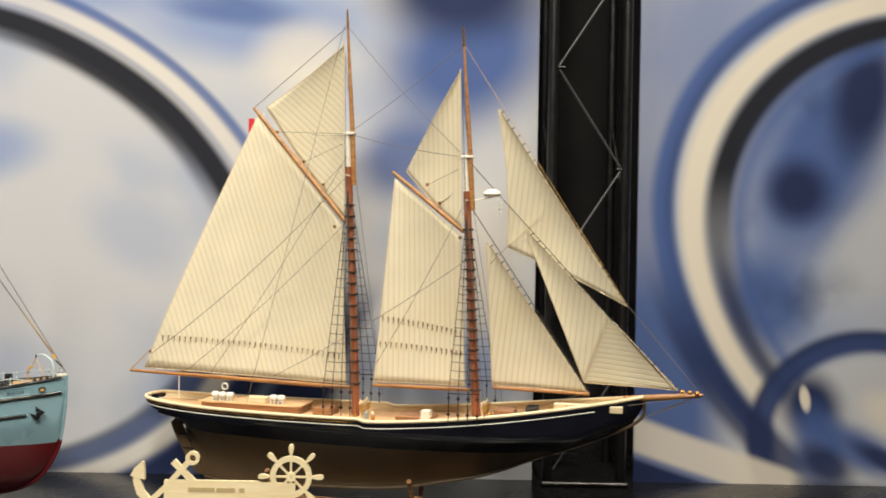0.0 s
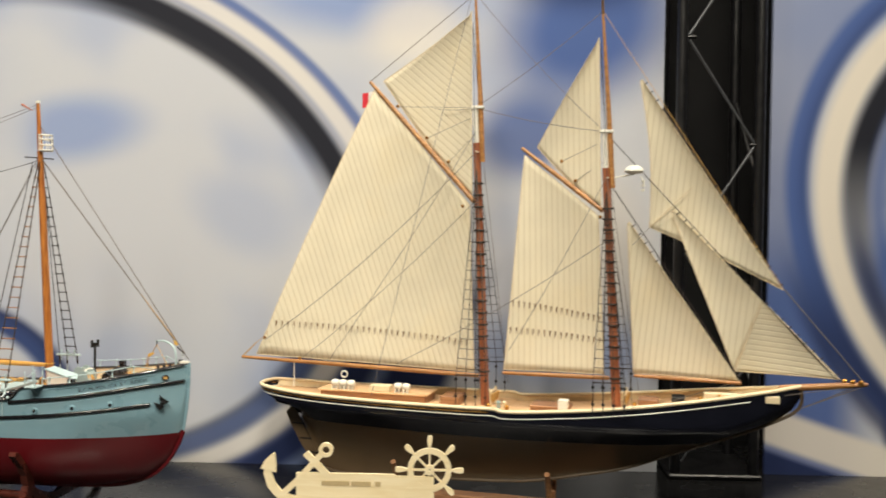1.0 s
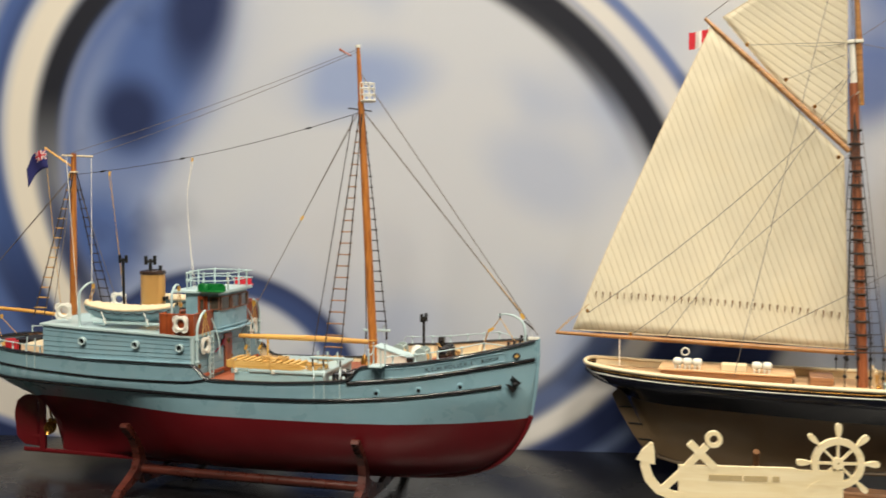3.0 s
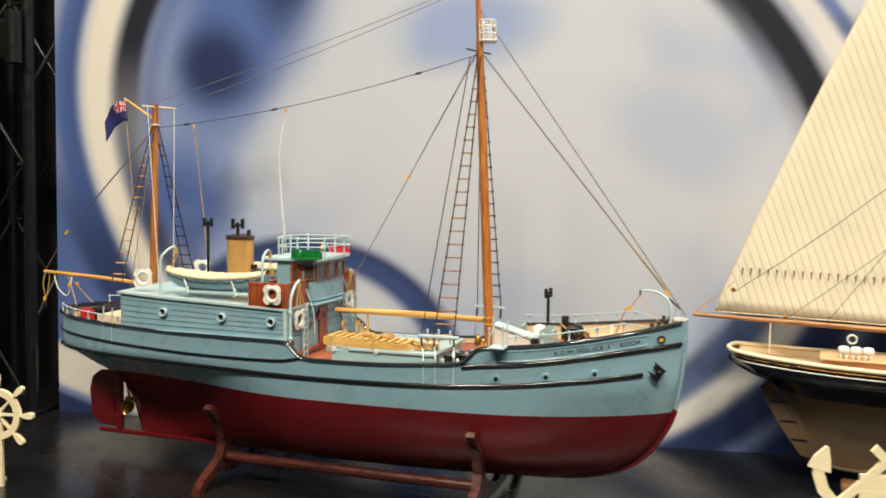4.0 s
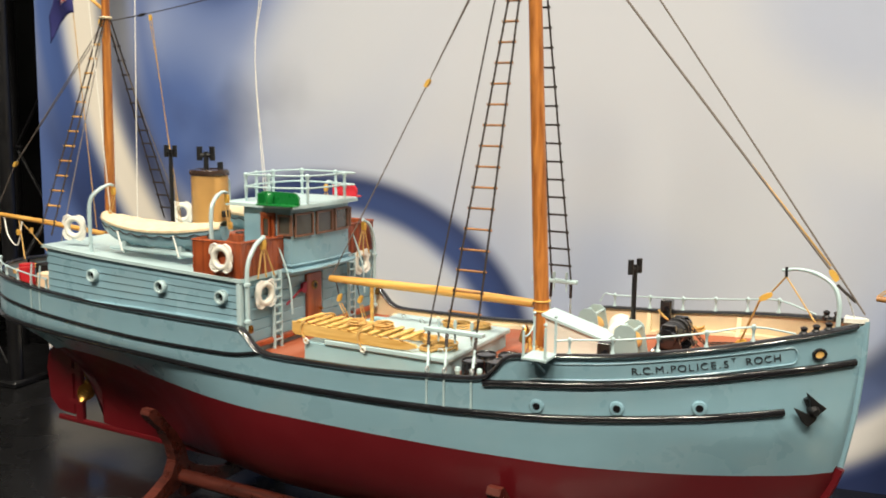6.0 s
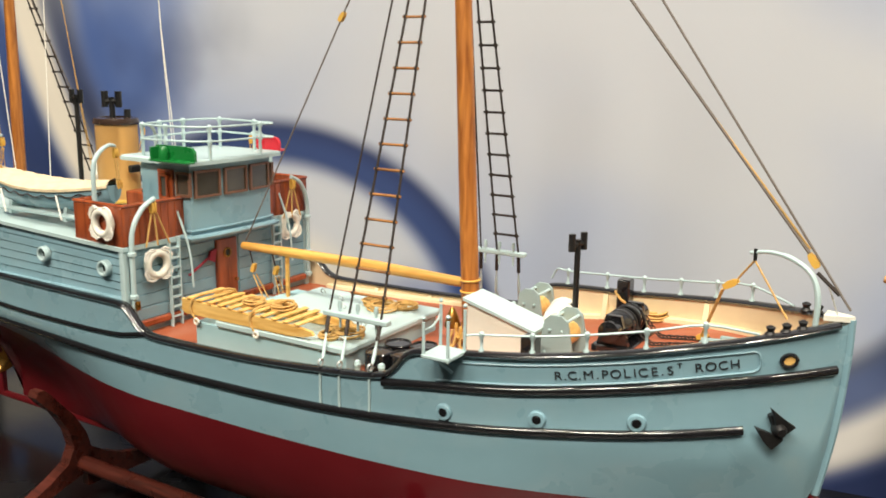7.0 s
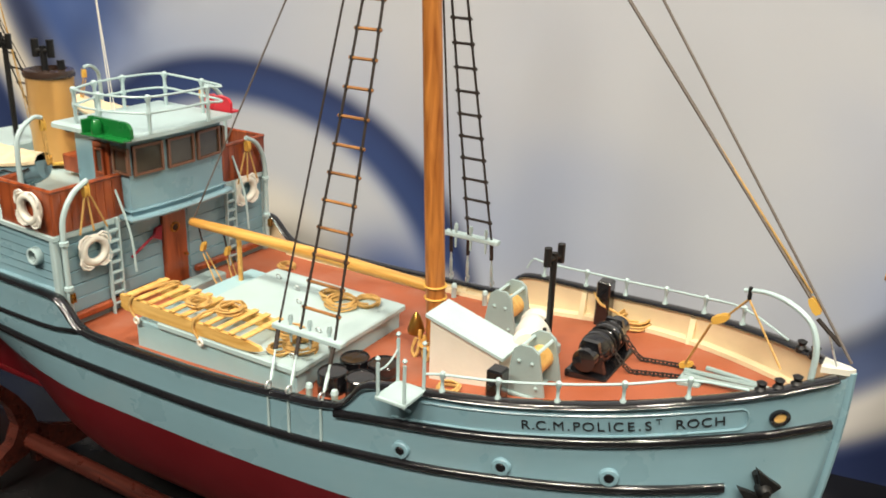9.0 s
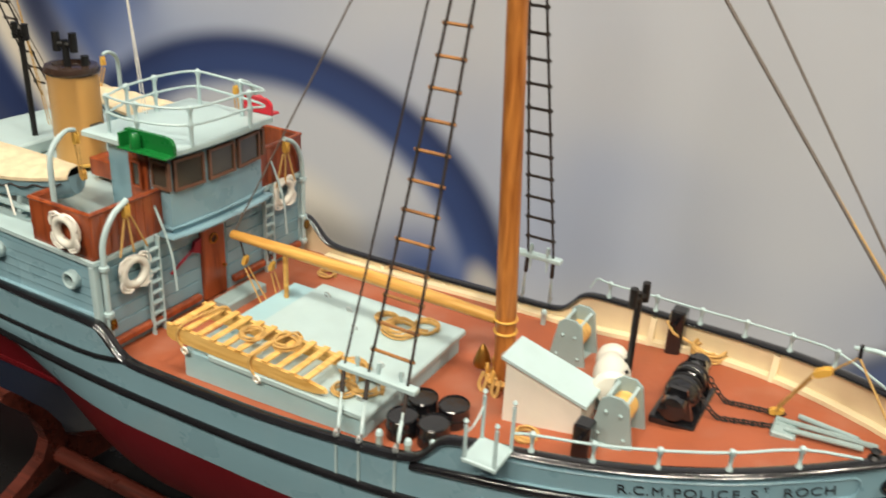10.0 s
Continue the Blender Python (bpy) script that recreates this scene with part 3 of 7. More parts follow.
upper_wale = smooth_line([-0.305, -0.29, -0.2, -0.133, -0.06, 0.0], [1.154, 1.156, 1.164, 1.173, 1.183, 1.189])
lower_wale = smooth_line([-1.098, -1.0, -0.9, -0.72, -0.542, -0.388, -0.253, -0.132, -0.050], [1.133, 1.127, 1.1245, 1.1225, 1.1205, 1.1225, 1.129, 1.140, 1.148])
quarter_wale = smooth_line([-1.0985, -1.0, -0.9, -0.72, -0.60, -0.575, -0.56], [1.158, 1.152, 1.147, 1.142, 1.1435, 1.147, 1.150])
quarter_trim = smooth_line([-1.1, -0.9, -0.59], [1.1835, 1.1745, 1.172])
for side in (-1, 1):
    strip(-0.302, 0.0, upper_wale, 0.0034, 0.8, BLACK_GLOSS, "wale", side, label="glossy black upper wale")
    strip(-1.098, -0.050, lower_wale, 0.0034, 0.8, BLACK_GLOSS, "wale", side, label="glossy black lower wale")
    strip(-1.0985, -0.559, quarter_wale, 0.0022, 0.8, BLACK_GLOSS, "wale", side, label="thin black quarter wale")
    bm = bmesh.new()
    xs = [x for x in STATIONS if x < 0.0015]
    tube(bm, [Vector((x, side * (half(x, rail_z(x)) - 0.0012), rail_z(x) + 0.0008)) for x in xs], [0.0026] * len(xs), 8, flat=1.9)
    part("cap_rail", bm, BLACK_GLOSS, ship, "glossy black cap rail", smooth=True, angle=70)
    # name plate moulding near the bow
    bm = bmesh.new()
    zmid = lambda x: 0.5 * (upper_wale(x) + rail_z(x)) - 0.0005
    xs = [-0.258 + 0.0064 * i for i in range(34)]
    ring = [Vector((x, side * (half(x, zmid(x)) + 0.0006), zmid(x) + 0.0072)) for x in xs]
    end = [Vector((-0.0468 + 0.004 * math.cos(a) , side * (half(-0.047, zmid(-0.047)) + 0.0002 - 0.002 * math.cos(a)), zmid(-0.047) + 0.0072 * math.sin(a))) for a in (0.9, 0.3, -0.3, -0.9)]
    ring2 = [Vector((x, side * (half(x, zmid(x)) + 0.0006), zmid(x) - 0.0072)) for x in xs[::-1]]
    tube(bm, ring + end + ring2, 0.0008, 5)
    part("name_moulding", bm, BLUE_PAINT, ship, smooth=True)

# stem, keel, deadwood
bm = bmesh.new()
stem_line = [(0.005, 1.224), (0.0045, 1.19), (0.0008, 1.14), (-0.007, 1.09)]
tube(bm, [Vector((x, 0, z)) for x, z in curve([(a, b, 0) for a, b in stem_line], 4) and [(p.x, p.y) for p in curve([(a, b, 0) for a, b in stem_line], 4)]], 0.0034, 8, flat=0.7)
part("stem_post", bm, BLUE_PAINT, ship, "pale blue stem post", smooth=True)
bm = bmesh.new()
stem_low = curve([(-0.007, 0, 1.088), (-0.019, 0, 1.058), (-0.05, 0, 1.014), (-0.1, 0, 0.984), (-0.2, 0, 0.967), (-0.5, 0, 0.959), (-0.9, 0, 0.957), (-1.05, 0, 0.957)], 5)
tube(bm, stem_low, 0.0045, 8, flat=0.8)
part("keel", bm, RED_PAINT, ship, "red keel and forefoot", smooth=True)
bm = bmesh.new()
box(bm, (-1.012, -0.0035, 0.957), (-0.998, 0.0035, 1.082), 0.001)
part("rudder_post", bm, RED_PAINT, ship)
bm = bmesh.new()
slab(bm, [(-1.014, 0.965), (-1.048, 0.967), (-1.066, 0.983), (-1.071, 1.03), (-1.064, 1.056), (-1.046, 1.069), (-1.016, 1.072)], 0.006)
bmesh.ops.bevel(bm, geom=bm.edges[:], offset=0.0015, segments=2, affect="EDGES")
part("rudder", bm, RED_PAINT, ship, "red wooden rudder")
for z in (0.985, 1.03, 1.065):
    bm = bmesh.new()
    tube(bm, [(-1.024, 0, z), (-0.999, 0, z)], 0.0052, 8, flat=0.8)
    part("rudder_hinge", bm, RED_PAINT, ship, smooth=True)
prop = part("propeller_hub", lathe(bmesh.new(), [(0.002, -0.012), (0.0055, -0.008), (0.0055, 0.006), (0.003, 0.012)], 12, pose(-0.981, 0, 1.018, 0, 90, 0)), BRASS, ship, "dull brass propeller hub", smooth=True)
for k in range(3):
    bm = bmesh.new()
    q = pose(-0.981, 0, 1.018) @ pose(0, 0, 0, 120 * k + 20, 0, 0) @ pose(0, 0, 0.0, 0, 0, 32)
    rows = []
    for j in range(7):
        rr = 0.004 + 0.026 * j / 6
        w = 0.0115 * math.sin(math.pi * (0.22 + 0.74 * j / 6))
        rows.append([q @ Vector((0.0016 * math.sin(i * 1.3), w * (i - 2) / 2, rr)) for i in range(5)])
    grid(bm, rows)
    r = bmesh.ops.extrude_face_region(bm, geom=bm.faces[:])
    bmesh.ops.translate(bm, verts=[v for v in r["geom"] if isinstance(v, bmesh.types.BMVert)], vec=(0.0016, 0, 0))
    part("propeller_blade", bm, BRASS, ship, smooth=True)


def hull_frame(x, z, side, out=0.0):
    """A pose on the hull's side: x along it, z up it, y outwards."""
    e = 0.002
    tx = Vector((2 * e, side * (half(x + e, z) - half(x - e, z)), 0)).normalized()
    up = Vector((0, 0, 1))
    o = tx.cross(up) if side < 0 else up.cross(tx)
    o.normalize()
    m = Matrix((tx, o, up)).transposed().to_4x4()
    m.translation = Vector((x, side * half(x, z), z)) + o * out
    return m


def to_part(m):
    """A pose in ship heights as a pose of a part's piece."""
    q = m.copy()
    q.translation.z -= TABLE
    return q


# hull portholes, hawse holes and anchors on both bows
ring_bm = bmesh.new()
lathe(ring_bm, [(0.0030, 0.0005), (0.0036, 0.0022), (0.0058, 0.0020), (0.0066, 0.0008), (0.0066, -0.001)], 20, pose(0, 0, 0, -90, 0, 0))
PORT_RING = mesh_of("porthole_rim", ring_bm, BLUE_PAINT, True)
glass_bm = bmesh.new()
lathe(glass_bm, [(0.0001, 0.0024), (0.0028, 0.0024), (0.0034, 0.0016), (0.0034, -0.001)], 16, pose(0, 0, 0, -90, 0, 0))
PORT_GLASS = mesh_of("porthole_glass", glass_bm, HOLE, True)
for side in (-1, 1):
    for px, pz in ((-0.251, 1.1395), (-0.181, 1.145), (-0.1145, 1.1505)):
        rim = piece("porthole", PORT_RING, ship, to_part(hull_frame(px, pz, side, 0.0004)))
        piece("porthole_glass", PORT_GLASS, rim, pose(0, 0, 0))
    f = hull_frame(-0.0275, 1.1985, side, 0.0012)
    rim = part("hawse_ring", torus(bmesh.new(), (0, 0, 0), (0, 1, 0), 0.0062, 0.0018), BLACK_GLOSS, ship, "oval black hawse ring", smooth=True, local=True)
    rim.matrix_basis = to_part(f @ Matrix.Diagonal((0.88, 1, 0.70, 1)))
    hole = part("hawse_pipe", lathe(bmesh.new(), [(0.0001, -0.001), (0.0052, -0.0006), (0.0058, 0.0004)], 16, pose(0, 0, 0, -90, 0, 0)), SLED_WOOD, rim, "pale timber inside of the hawse hole", smooth=True)
    f = hull_frame(-0.0345, 1.151, side, 0.006)
    bm = bmesh.new()
    lathe(bm, [(0.0022, -0.004), (0.0046, -0.003), (0.0050, 0.003), (0.0030, 0.0062)], 12, pose(0.003, 0.001, 0.0, -90, 0, 0))
    tube(bm, [(0.003, -0.002, 0.0), (-0.001, -0.003, 0.010)], 0.0030, 8)
    anchor = part("bow_anchor", bm, BLACK_MATT, ship, "matt black stockless bow anchor", smooth=True, local=True)
    anchor.matrix_basis = to_part(f)
    for outline in ([(-0.004, 0.0165), (0.006, 0.0080), (0.0145, 0.0020), (0.0080, -0.0030), (0.0010, 0.0010), (-0.0015, 0.0100)], [(-0.0145, 0.0035), (-0.0075, 0.0002), (-0.0020, -0.0035), (0.0055, -0.0010), (0.0060, -0.0075), (-0.0015, -0.0140), (-0.0070, -0.0085)]):
        bm = bmesh.new()
        slab(bm, outline, 0.0042, pose(0, 0.0015, 0))
        bmesh.ops.bevel(bm, geom=bm.edges[:], offset=0.0007, segments=1, affect="EDGES")
        part("fluke", bm, BLACK_MATT, anchor)

# lettering on the bow, each letter laid on the plating
def lettering(text, x0, x1, zfun, size, side, parent, mat):
    """Letters that follow the hull; the strange small t is raised."""
    widths = {".": 0.34, " ": 0.7, "I": 0.42, "M": 1.22, "t": 0.62}
    total = sum(widths.get(c, 0.92) for c in text)
    x = x0
    for c in text:
        w = widths.get(c, 0.92) * (x1 - x0) / total
        if c != " ":
            cu = bpy.data.curves.new("letter", "FONT")
            cu.body = c.upper()
            cu.align_x, cu.extrude, cu.resolution_u = "CENTER", 0.03, 4
            tmp = bpy.data.objects.new("letter", cu)
            scene.collection.objects.link(tmp)
            me = bpy.data.meshes.new_from_object(tmp)
            scene.collection.objects.unlink(tmp)
            bpy.data.objects.remove(tmp)
            me.name = "letter"
            me.materials.clear()
            me.materials.append(mat)
            xx = x + w / 2
            z = zfun(xx)
            ob = new("letter", me)
            ob.parent = parent
            slope = math.degrees(math.atan2(zfun(xx + 0.004) - zfun(xx - 0.004), 0.008))
            ob.matrix_basis = to_part(hull_frame(xx, z, side, 0.0007) @ pose(0, 0, 0, 0, -slope, 0) @ pose(0, 0, (0.0038 if c == "t" else 0.0) - size * 0.36, 90, 0, 0) @ Matrix.Diagonal((1.12, 1, 1, 1)) @ Matrix.Scale(size * (0.62 if c == "t" else 1.0), 4))
        x += w


NAME_BLACK = material("name_paint", srgb(30, 34, 38), rough=0.5)
lettering("R.C.M.POLICE.St ROCH", -0.171, -0.0545, lambda x: 0.5 * (upper_wale(x) + rail_z(x)) - 0.0005, 0.0090, -1, ship, NAME_BLACK)

# ---------------------------------------------------------------- deckhouse
HX0, HX1, HY = -0.905, -0.590, 0.118
house_half = lambda x: min(HY, half_rail(x) - 0.001)
HOUSE_TOP = line([HX0, HX1], [1.2325, 1.2205])
xs = [HX0 + (HX1 - HX0) * i / 16 for i in range(17)]
bm = bmesh.new()
rows = []
for x in xs:
    y = house_half(x) - 0.0012
    rows.append([Vector((x, -y, 1.13)), Vector((x, -y, HOUSE_TOP(x))), Vector((x, y, HOUSE_TOP(x))), Vector((x, y, 1.13))])
vs = grid(bm, rows)
bm.faces.new(vs[0])
bm.faces.new(vs[-1])
house = part("deckhouse", bm, BLUE_PAINT, ship, "pale blue planked deckhouse")
PLANKS = 6
for side in (-1, 1):
    for k in range(PLANKS):
        bm = bmesh.new()
        rows = []
        for x in xs:
            z0 = 1.176
            h = (HOUSE_TOP(x) - z0) / PLANKS
            y = side * house_half(x)
            a, b = z0 + k * h, z0 + (k + 1) * h
            o = side * 0.0014
            rows.append([Vector((x, y - o, a)), Vector((x, y + o * 0.55, a + 0.0003)), Vector((x, y, b - 0.0009)), Vector((x, y - o, b - 0.0004))])
        grid(bm, rows)
        part("plank", bm, BLUE_PAINT, house, smooth=True, angle=30)
    bm = bmesh.new()
    tube(bm, [Vector((x, side * (house_half(x) + 0.0012), 1.1750)) for x in xs], 0.0024, 8)
    part("moulding", bm, BLUE_PAINT, house, smooth=True)
for k in range(7):
    for y0, y1 in ((-HY + 0.003, -0.017), (0.017, HY - 0.003)):
        a = 1.139 + k * 0.0125
        bm = bmesh.new()
        box(bm, (HX1 - 0.002, y0, a), (HX1 + 0.0012, y1, a + 0.0118), 0.0005)
        part("plank", bm, BLUE_PAINT, house)
for sy in (-1, 1):
    bm = bmesh.new()
    box(bm, (HX1 - 0.003, sy * HY - 0.004, 1.137), (HX1 + 0.003, sy * HY + 0.003, HOUSE_TOP(HX1)), 0.0012)
    part("corner_post", bm, PALE_BLUE_WHITE, house)
# roof of the deckhouse, with a thin overhang
bm = bmesh.new()
rows = []
for x in [HX0 - 0.004] + xs + [HX1 + 0.004]:
    y = house_half(min(max(x, HX0), HX1)) + 0.004
    z = HOUSE_TOP(x)
    rows.append([Vector((x, -y, z)), Vector((x, -y, z + 0.0035)), Vector((x, 0, z + 0.0065)), Vector((x, y, z + 0.0035)), Vector((x, y, z))])
vs = grid(bm, rows, closed=True)
bm.faces.new(vs[0])
bm.faces.new(vs[-1])
part("house_roof", bm, PALE_BLUE_WHITE, ship, "pale blue-green deckhouse roof with a thin white edge")

rim_bm = bmesh.new()
lathe(rim_bm, [(0.0050, -0.001), (0.0050, 0.0058), (0.0062, 0.0064), (0.0074, 0.0058), (0.0078, -0.001)], 22, pose(0, 0, 0, 90, 0, 0))
HOUSE_RIM = mesh_of("porthole_rim", rim_bm, PALE_BLUE_WHITE, True)
gl_bm = bmesh.new()
lathe(gl_bm, [(0.0001, 0.0012), (0.0052, 0.0012), (0.0052, -0.001)], 18, pose(0, 0, 0, 90, 0, 0))
HOUSE_GLASS = mesh_of("porthole_glass", gl_bm, HOLE, True)
for px, pz in ((-0.813, 1.2075), (-0.703, 1.205), (-0.614, 1.2025)):
    for side in (-1, 1):
        rim = piece("house_porthole", HOUSE_RIM, house, to_part(pose(px, side * house_half(px), pz, 0, 0, 0 if side < 0 else 180)))
        piece("porthole_glass", HOUSE_GLASS, rim, pose(0, 0, 0))

# door in the house front, tools and ladders
bm = bmesh.new()
box(bm, (HX1 - 0.001, -0.0135, 1.141), (HX1 + 0.0030, 0.0135, 1.2125), 0.0008)
door = part("house_door", bm, DARK_WOOD, house, "varnished brown wooden door with a brass porthole")
part("door_porthole", torus(bmesh.new(), (HX1 + 0.0032, 0.0, 1.198), (1, 0, 0), 0.0042, 0.0012, 18, 6), BRASS, door, "small brass porthole", smooth=True)
bm = bmesh.new()
lathe(bm, [(0.0001, 0), (0.0038, 0)], 14, pose(HX1 + 0.0036, 0.0, 1.198, 0, 90, 0))
part("door_glass", bm, HOLE, door)
bm = bmesh.new()
lathe(bm, [(0.0014, 0), (0.0018, 0.003)], 8, pose(HX1 + 0.003, 0.010, 1.168, 0, 90, 0))
part("door_knob", bm, BRASS, door, smooth=True)
bm = bmesh.new()
tube(bm, [(HX1 + 0.004, -0.050, 1.184), (HX1 + 0.004, -0.018, 1.2005)], 0.0012, 6)
axe = part("fire_axe", bm, CRIMSON, house, "crimson-painted fire axe")
bm = bmesh.new()
slab(bm, [(-0.006, -0.004), (0.002, -0.008), (0.004, 0.006), (-0.003, 0.004)], 0.003, pose(HX1 + 0.004, -0.020, 1.199, 0, 0, 90))
part("axe_head", bm, CRIMSON, axe)
for k, (y0, y1, z) in enumerate(((-0.112, -0.020, 1.149), (0.020, 0.112, 1.149))):
    bm = bmesh.new()
    box(bm, (HX1 + 0.0012, y0, z - 0.003), (HX1 + 0.007, y1, z + 0.003), 0.001)
    part("fender_rail", bm, DARK_WOOD, house, "brown timber rail")


def ladder(y, parent):
    x = HX1 + 0.006
    bm = bmesh.new()
    for dy in (-0.0055, 0.0055):
        box(bm, (x - 0.001, y + dy - 0.0008, 1.139), (x + 0.003, y + dy + 0.0008, 1.226), 0.0003)
    lad = part("ladder", bm, PALE_BLUE_WHITE, parent, "pale blue steep ladder")
    for k in range(8):
        bm = bmesh.new()
        box(bm, (x - 0.0008, y - 0.0052, 1.148 + 0.0096 * k), (x + 0.0030, y + 0.0052, 1.1495 + 0.0096 * k))
        part("tread", bm, PALE_BLUE_WHITE, lad)
    bm = bmesh.new()
    tube(bm, curve([(x + 0.012, y + 0.012, 1.176), (x + 0.010, y + 0.011, 1.21), (x + 0.002, y + 0.010, 1.236), (x - 0.008, y + 0.010, 1.256), (x - 0.012, y + 0.010, 1.25)], 4), 0.0011, 6)
    part("hand_rail", bm, PALE_BLUE_WHITE, lad, smooth=True)
    return lad


ladder(-0.069, house)
ladder(0.066, house)


def life_ring(m, parent, label="white rope-lashed life ring"):
    """A life ring with four bights of cord."""
    bm = bmesh.new()
    torus(bm, (0, 0, 0), (0, 0, 1), 0.0108, 0.0036, 28, 10)
    ob = part("life_ring", bm, WHITE_PAINT, parent, label, smooth=True, local=True)
    ob.matrix_basis = to_part(m)
    for k in range(4):
        a0 = math.pi / 4 + k * math.pi / 2
        pts = [Vector((r * math.cos(a0 + da), r * math.sin(a0 + da), 0.002)) for da, r in ((-0.55, 0.0143), (-0.34, 0.0168), (0, 0.0182), (0.34, 0.0168), (0.55, 0.0143), (0.3, 0.0148), (0, 0.0155), (-0.3, 0.0148))]
        bm = bmesh.new()
        tube(bm, pts, 0.0011, 5, loop=True)
        part("lashing", bm, ROPE_WHITE, ob, smooth=True)
    return ob


life_ring(pose(-0.609, -0.1235, 1.246, 90, 0, 0), ship)
life_ring(pose(HX1 + 0.006, -0.0875, 1.2035, 90, 0, 90), ship)
life_ring(pose(HX1 + 0.006, 0.088, 1.213, 90, 0, 90), ship)
life_ring(pose(-0.869, -0.098, 1.258, 90, 0, 15), ship)
life_ring(pose(-0.885, 0.085, 1.258, 90, 0, 15), ship)

# ---------------------------------------------------------------- bridge wings and wheelhouse
WX0, WX1, WY = -0.644, -0.577, 0.052
for side in (-1, 1):
    bm = bmesh.new()
    y0, y1 = side * 0.046, side * 0.1185
    z0, z1 = 1.2245, 1.2612
    x0, x1 = -0.6545, -0.588
    t = 0.0022
    box(bm, (x0, y1 - t / 2, z0), (x1, y1 + t / 2, z1))
    box(bm, (x1 - t, min(y0, y1 - side * t), z0), (x1, max(y0, y1 - side * t), z1))
    box(bm, (x0, min(y1 - side * t, y1 - side * 0.02), z0), (x0 + t, max(y1 - side * t, y1 - side * 0.02), z1))
    wing = part("bridge_wing", bm, DARK_WOOD, ship, "varnished brown wooden bridge wing screen")
    bm = bmesh.new()
    tube(bm, [(x0, y1 - side * 0.02, z1 + 0.0008), (x0, y1, z1 + 0.0008), (x1, y1, z1 + 0.0008), (x1, y0, z1 + 0.0008)], 0.0018, 6, flat=1.2)
    part("wing_rail", bm, DARK_WOOD, wing)
    for k in range(9):
        bm = bmesh.new()
        yy = y0 + (y1 - y0) * (k + 0.5) / 9
        box(bm, (x1, yy - 0.00388, z0 + 0.0005), (x1 + 0.0007, yy + 0.00388, z1 - 0.001), 0.0003)
        part("board", bm, DARK_WOOD, wing)

front = lambda y: WX1 + 0.004 * (1 - (y / WY) ** 2)      # bowed front
ys = [WY * (i / 6 - 1) for i in range(13)]
bm = bmesh.new()
ZB, ZT = 1.2225, 1.2935
outline = [(front(y), y) for y in ys] + [(WX0, WY), (WX0, -WY)]
lo_v = [bm.verts.new((x, y, ZB)) for x, y in outline]
hi_v = [bm.verts.new((x, y, ZT)) for x, y in outline]
for i in range(len(outline)):
    j = (i + 1) % len(outline)
    bm.faces.new((lo_v[i], lo_v[j], hi_v[j], hi_v[i]))
bm.faces.new(lo_v)
bm.faces.new(hi_v)
wheelhouse = part("wheelhouse", bm, BLUE_PAINT, ship, "pale blue wheelhouse with brown-framed windows")
# the lip under the wheelhouse
bm = bmesh.new()
lip = [(front(y) + 0.005, y * 1.06) for y in ys]
tube(bm, [(WX1 - 0.012, -WY * 1.06, 1.2235)] + [(x, y, 1.2235) for x, y in lip] + [(WX1 - 0.012, WY * 1.06, 1.2235)], 0.0028, 8, flat=1.3)
tube(bm, [(WX1 - 0.012, -WY * 1.02, 1.2295)] + [(x - 0.004, y * 0.97, 1.2295) for x, y in lip] + [(WX1 - 0.012, WY * 1.02, 1.2295)], 0.0014, 6)
part("wheelhouse_lip", bm, BLUE_PAINT, wheelhouse, smooth=True)
# underside of the overhang
bm = bmesh.new()
a = [bm.verts.new((front(y) + 0.004, y * 1.04, 1.2215)) for y in ys] + [bm.verts.new((HX1 - 0.002, WY * 1.04, 1.2215)), bm.verts.new((HX1 - 0.002, -WY * 1.04, 1.2215))]
bm.faces.new(a)
r = bmesh.ops.extrude_face_region(bm, geom=bm.faces[:])
bmesh.ops.translate(bm, verts=[v for v in r["geom"] if isinstance(v, bmesh.types.BMVert)], vec=(0, 0, 0.003))
part("overhang", bm, BLUE_PAINT, wheelhouse)


def framed_window(m, w, h, parent, name="window", frame_mat=None):
    """A framed pane: x across, z up, y outwards is -y."""
    fm = frame_mat or WINDOW_BROWN
    bm = bmesh.new()
    t = 0.0022
    for lo, hi in (((-w / 2, -0.002, -h / 2), (w / 2, 0.001, -h / 2 + t)), ((-w / 2, -0.002, h / 2 - t), (w / 2, 0.001, h / 2)), ((-w / 2, -0.002, -h / 2 + t), (-w / 2 + t, 0.001, h / 2 - t)), ((w / 2 - t, -0.002, -h / 2 + t), (w / 2, 0.001, h / 2 - t))):
        box(bm, lo, hi)
    ob = part(name, bm, fm, parent, "brown-framed window", local=True)
    ob.matrix_basis = to_part(m)
    bm = bmesh.new()
    box(bm, (-w / 2 + t, -0.0004, -h / 2 + t), (w / 2 - t, 0.0006, h / 2 - t))
    part("pane", bm, GLASS, ob, "dark reflective pane")
    return ob


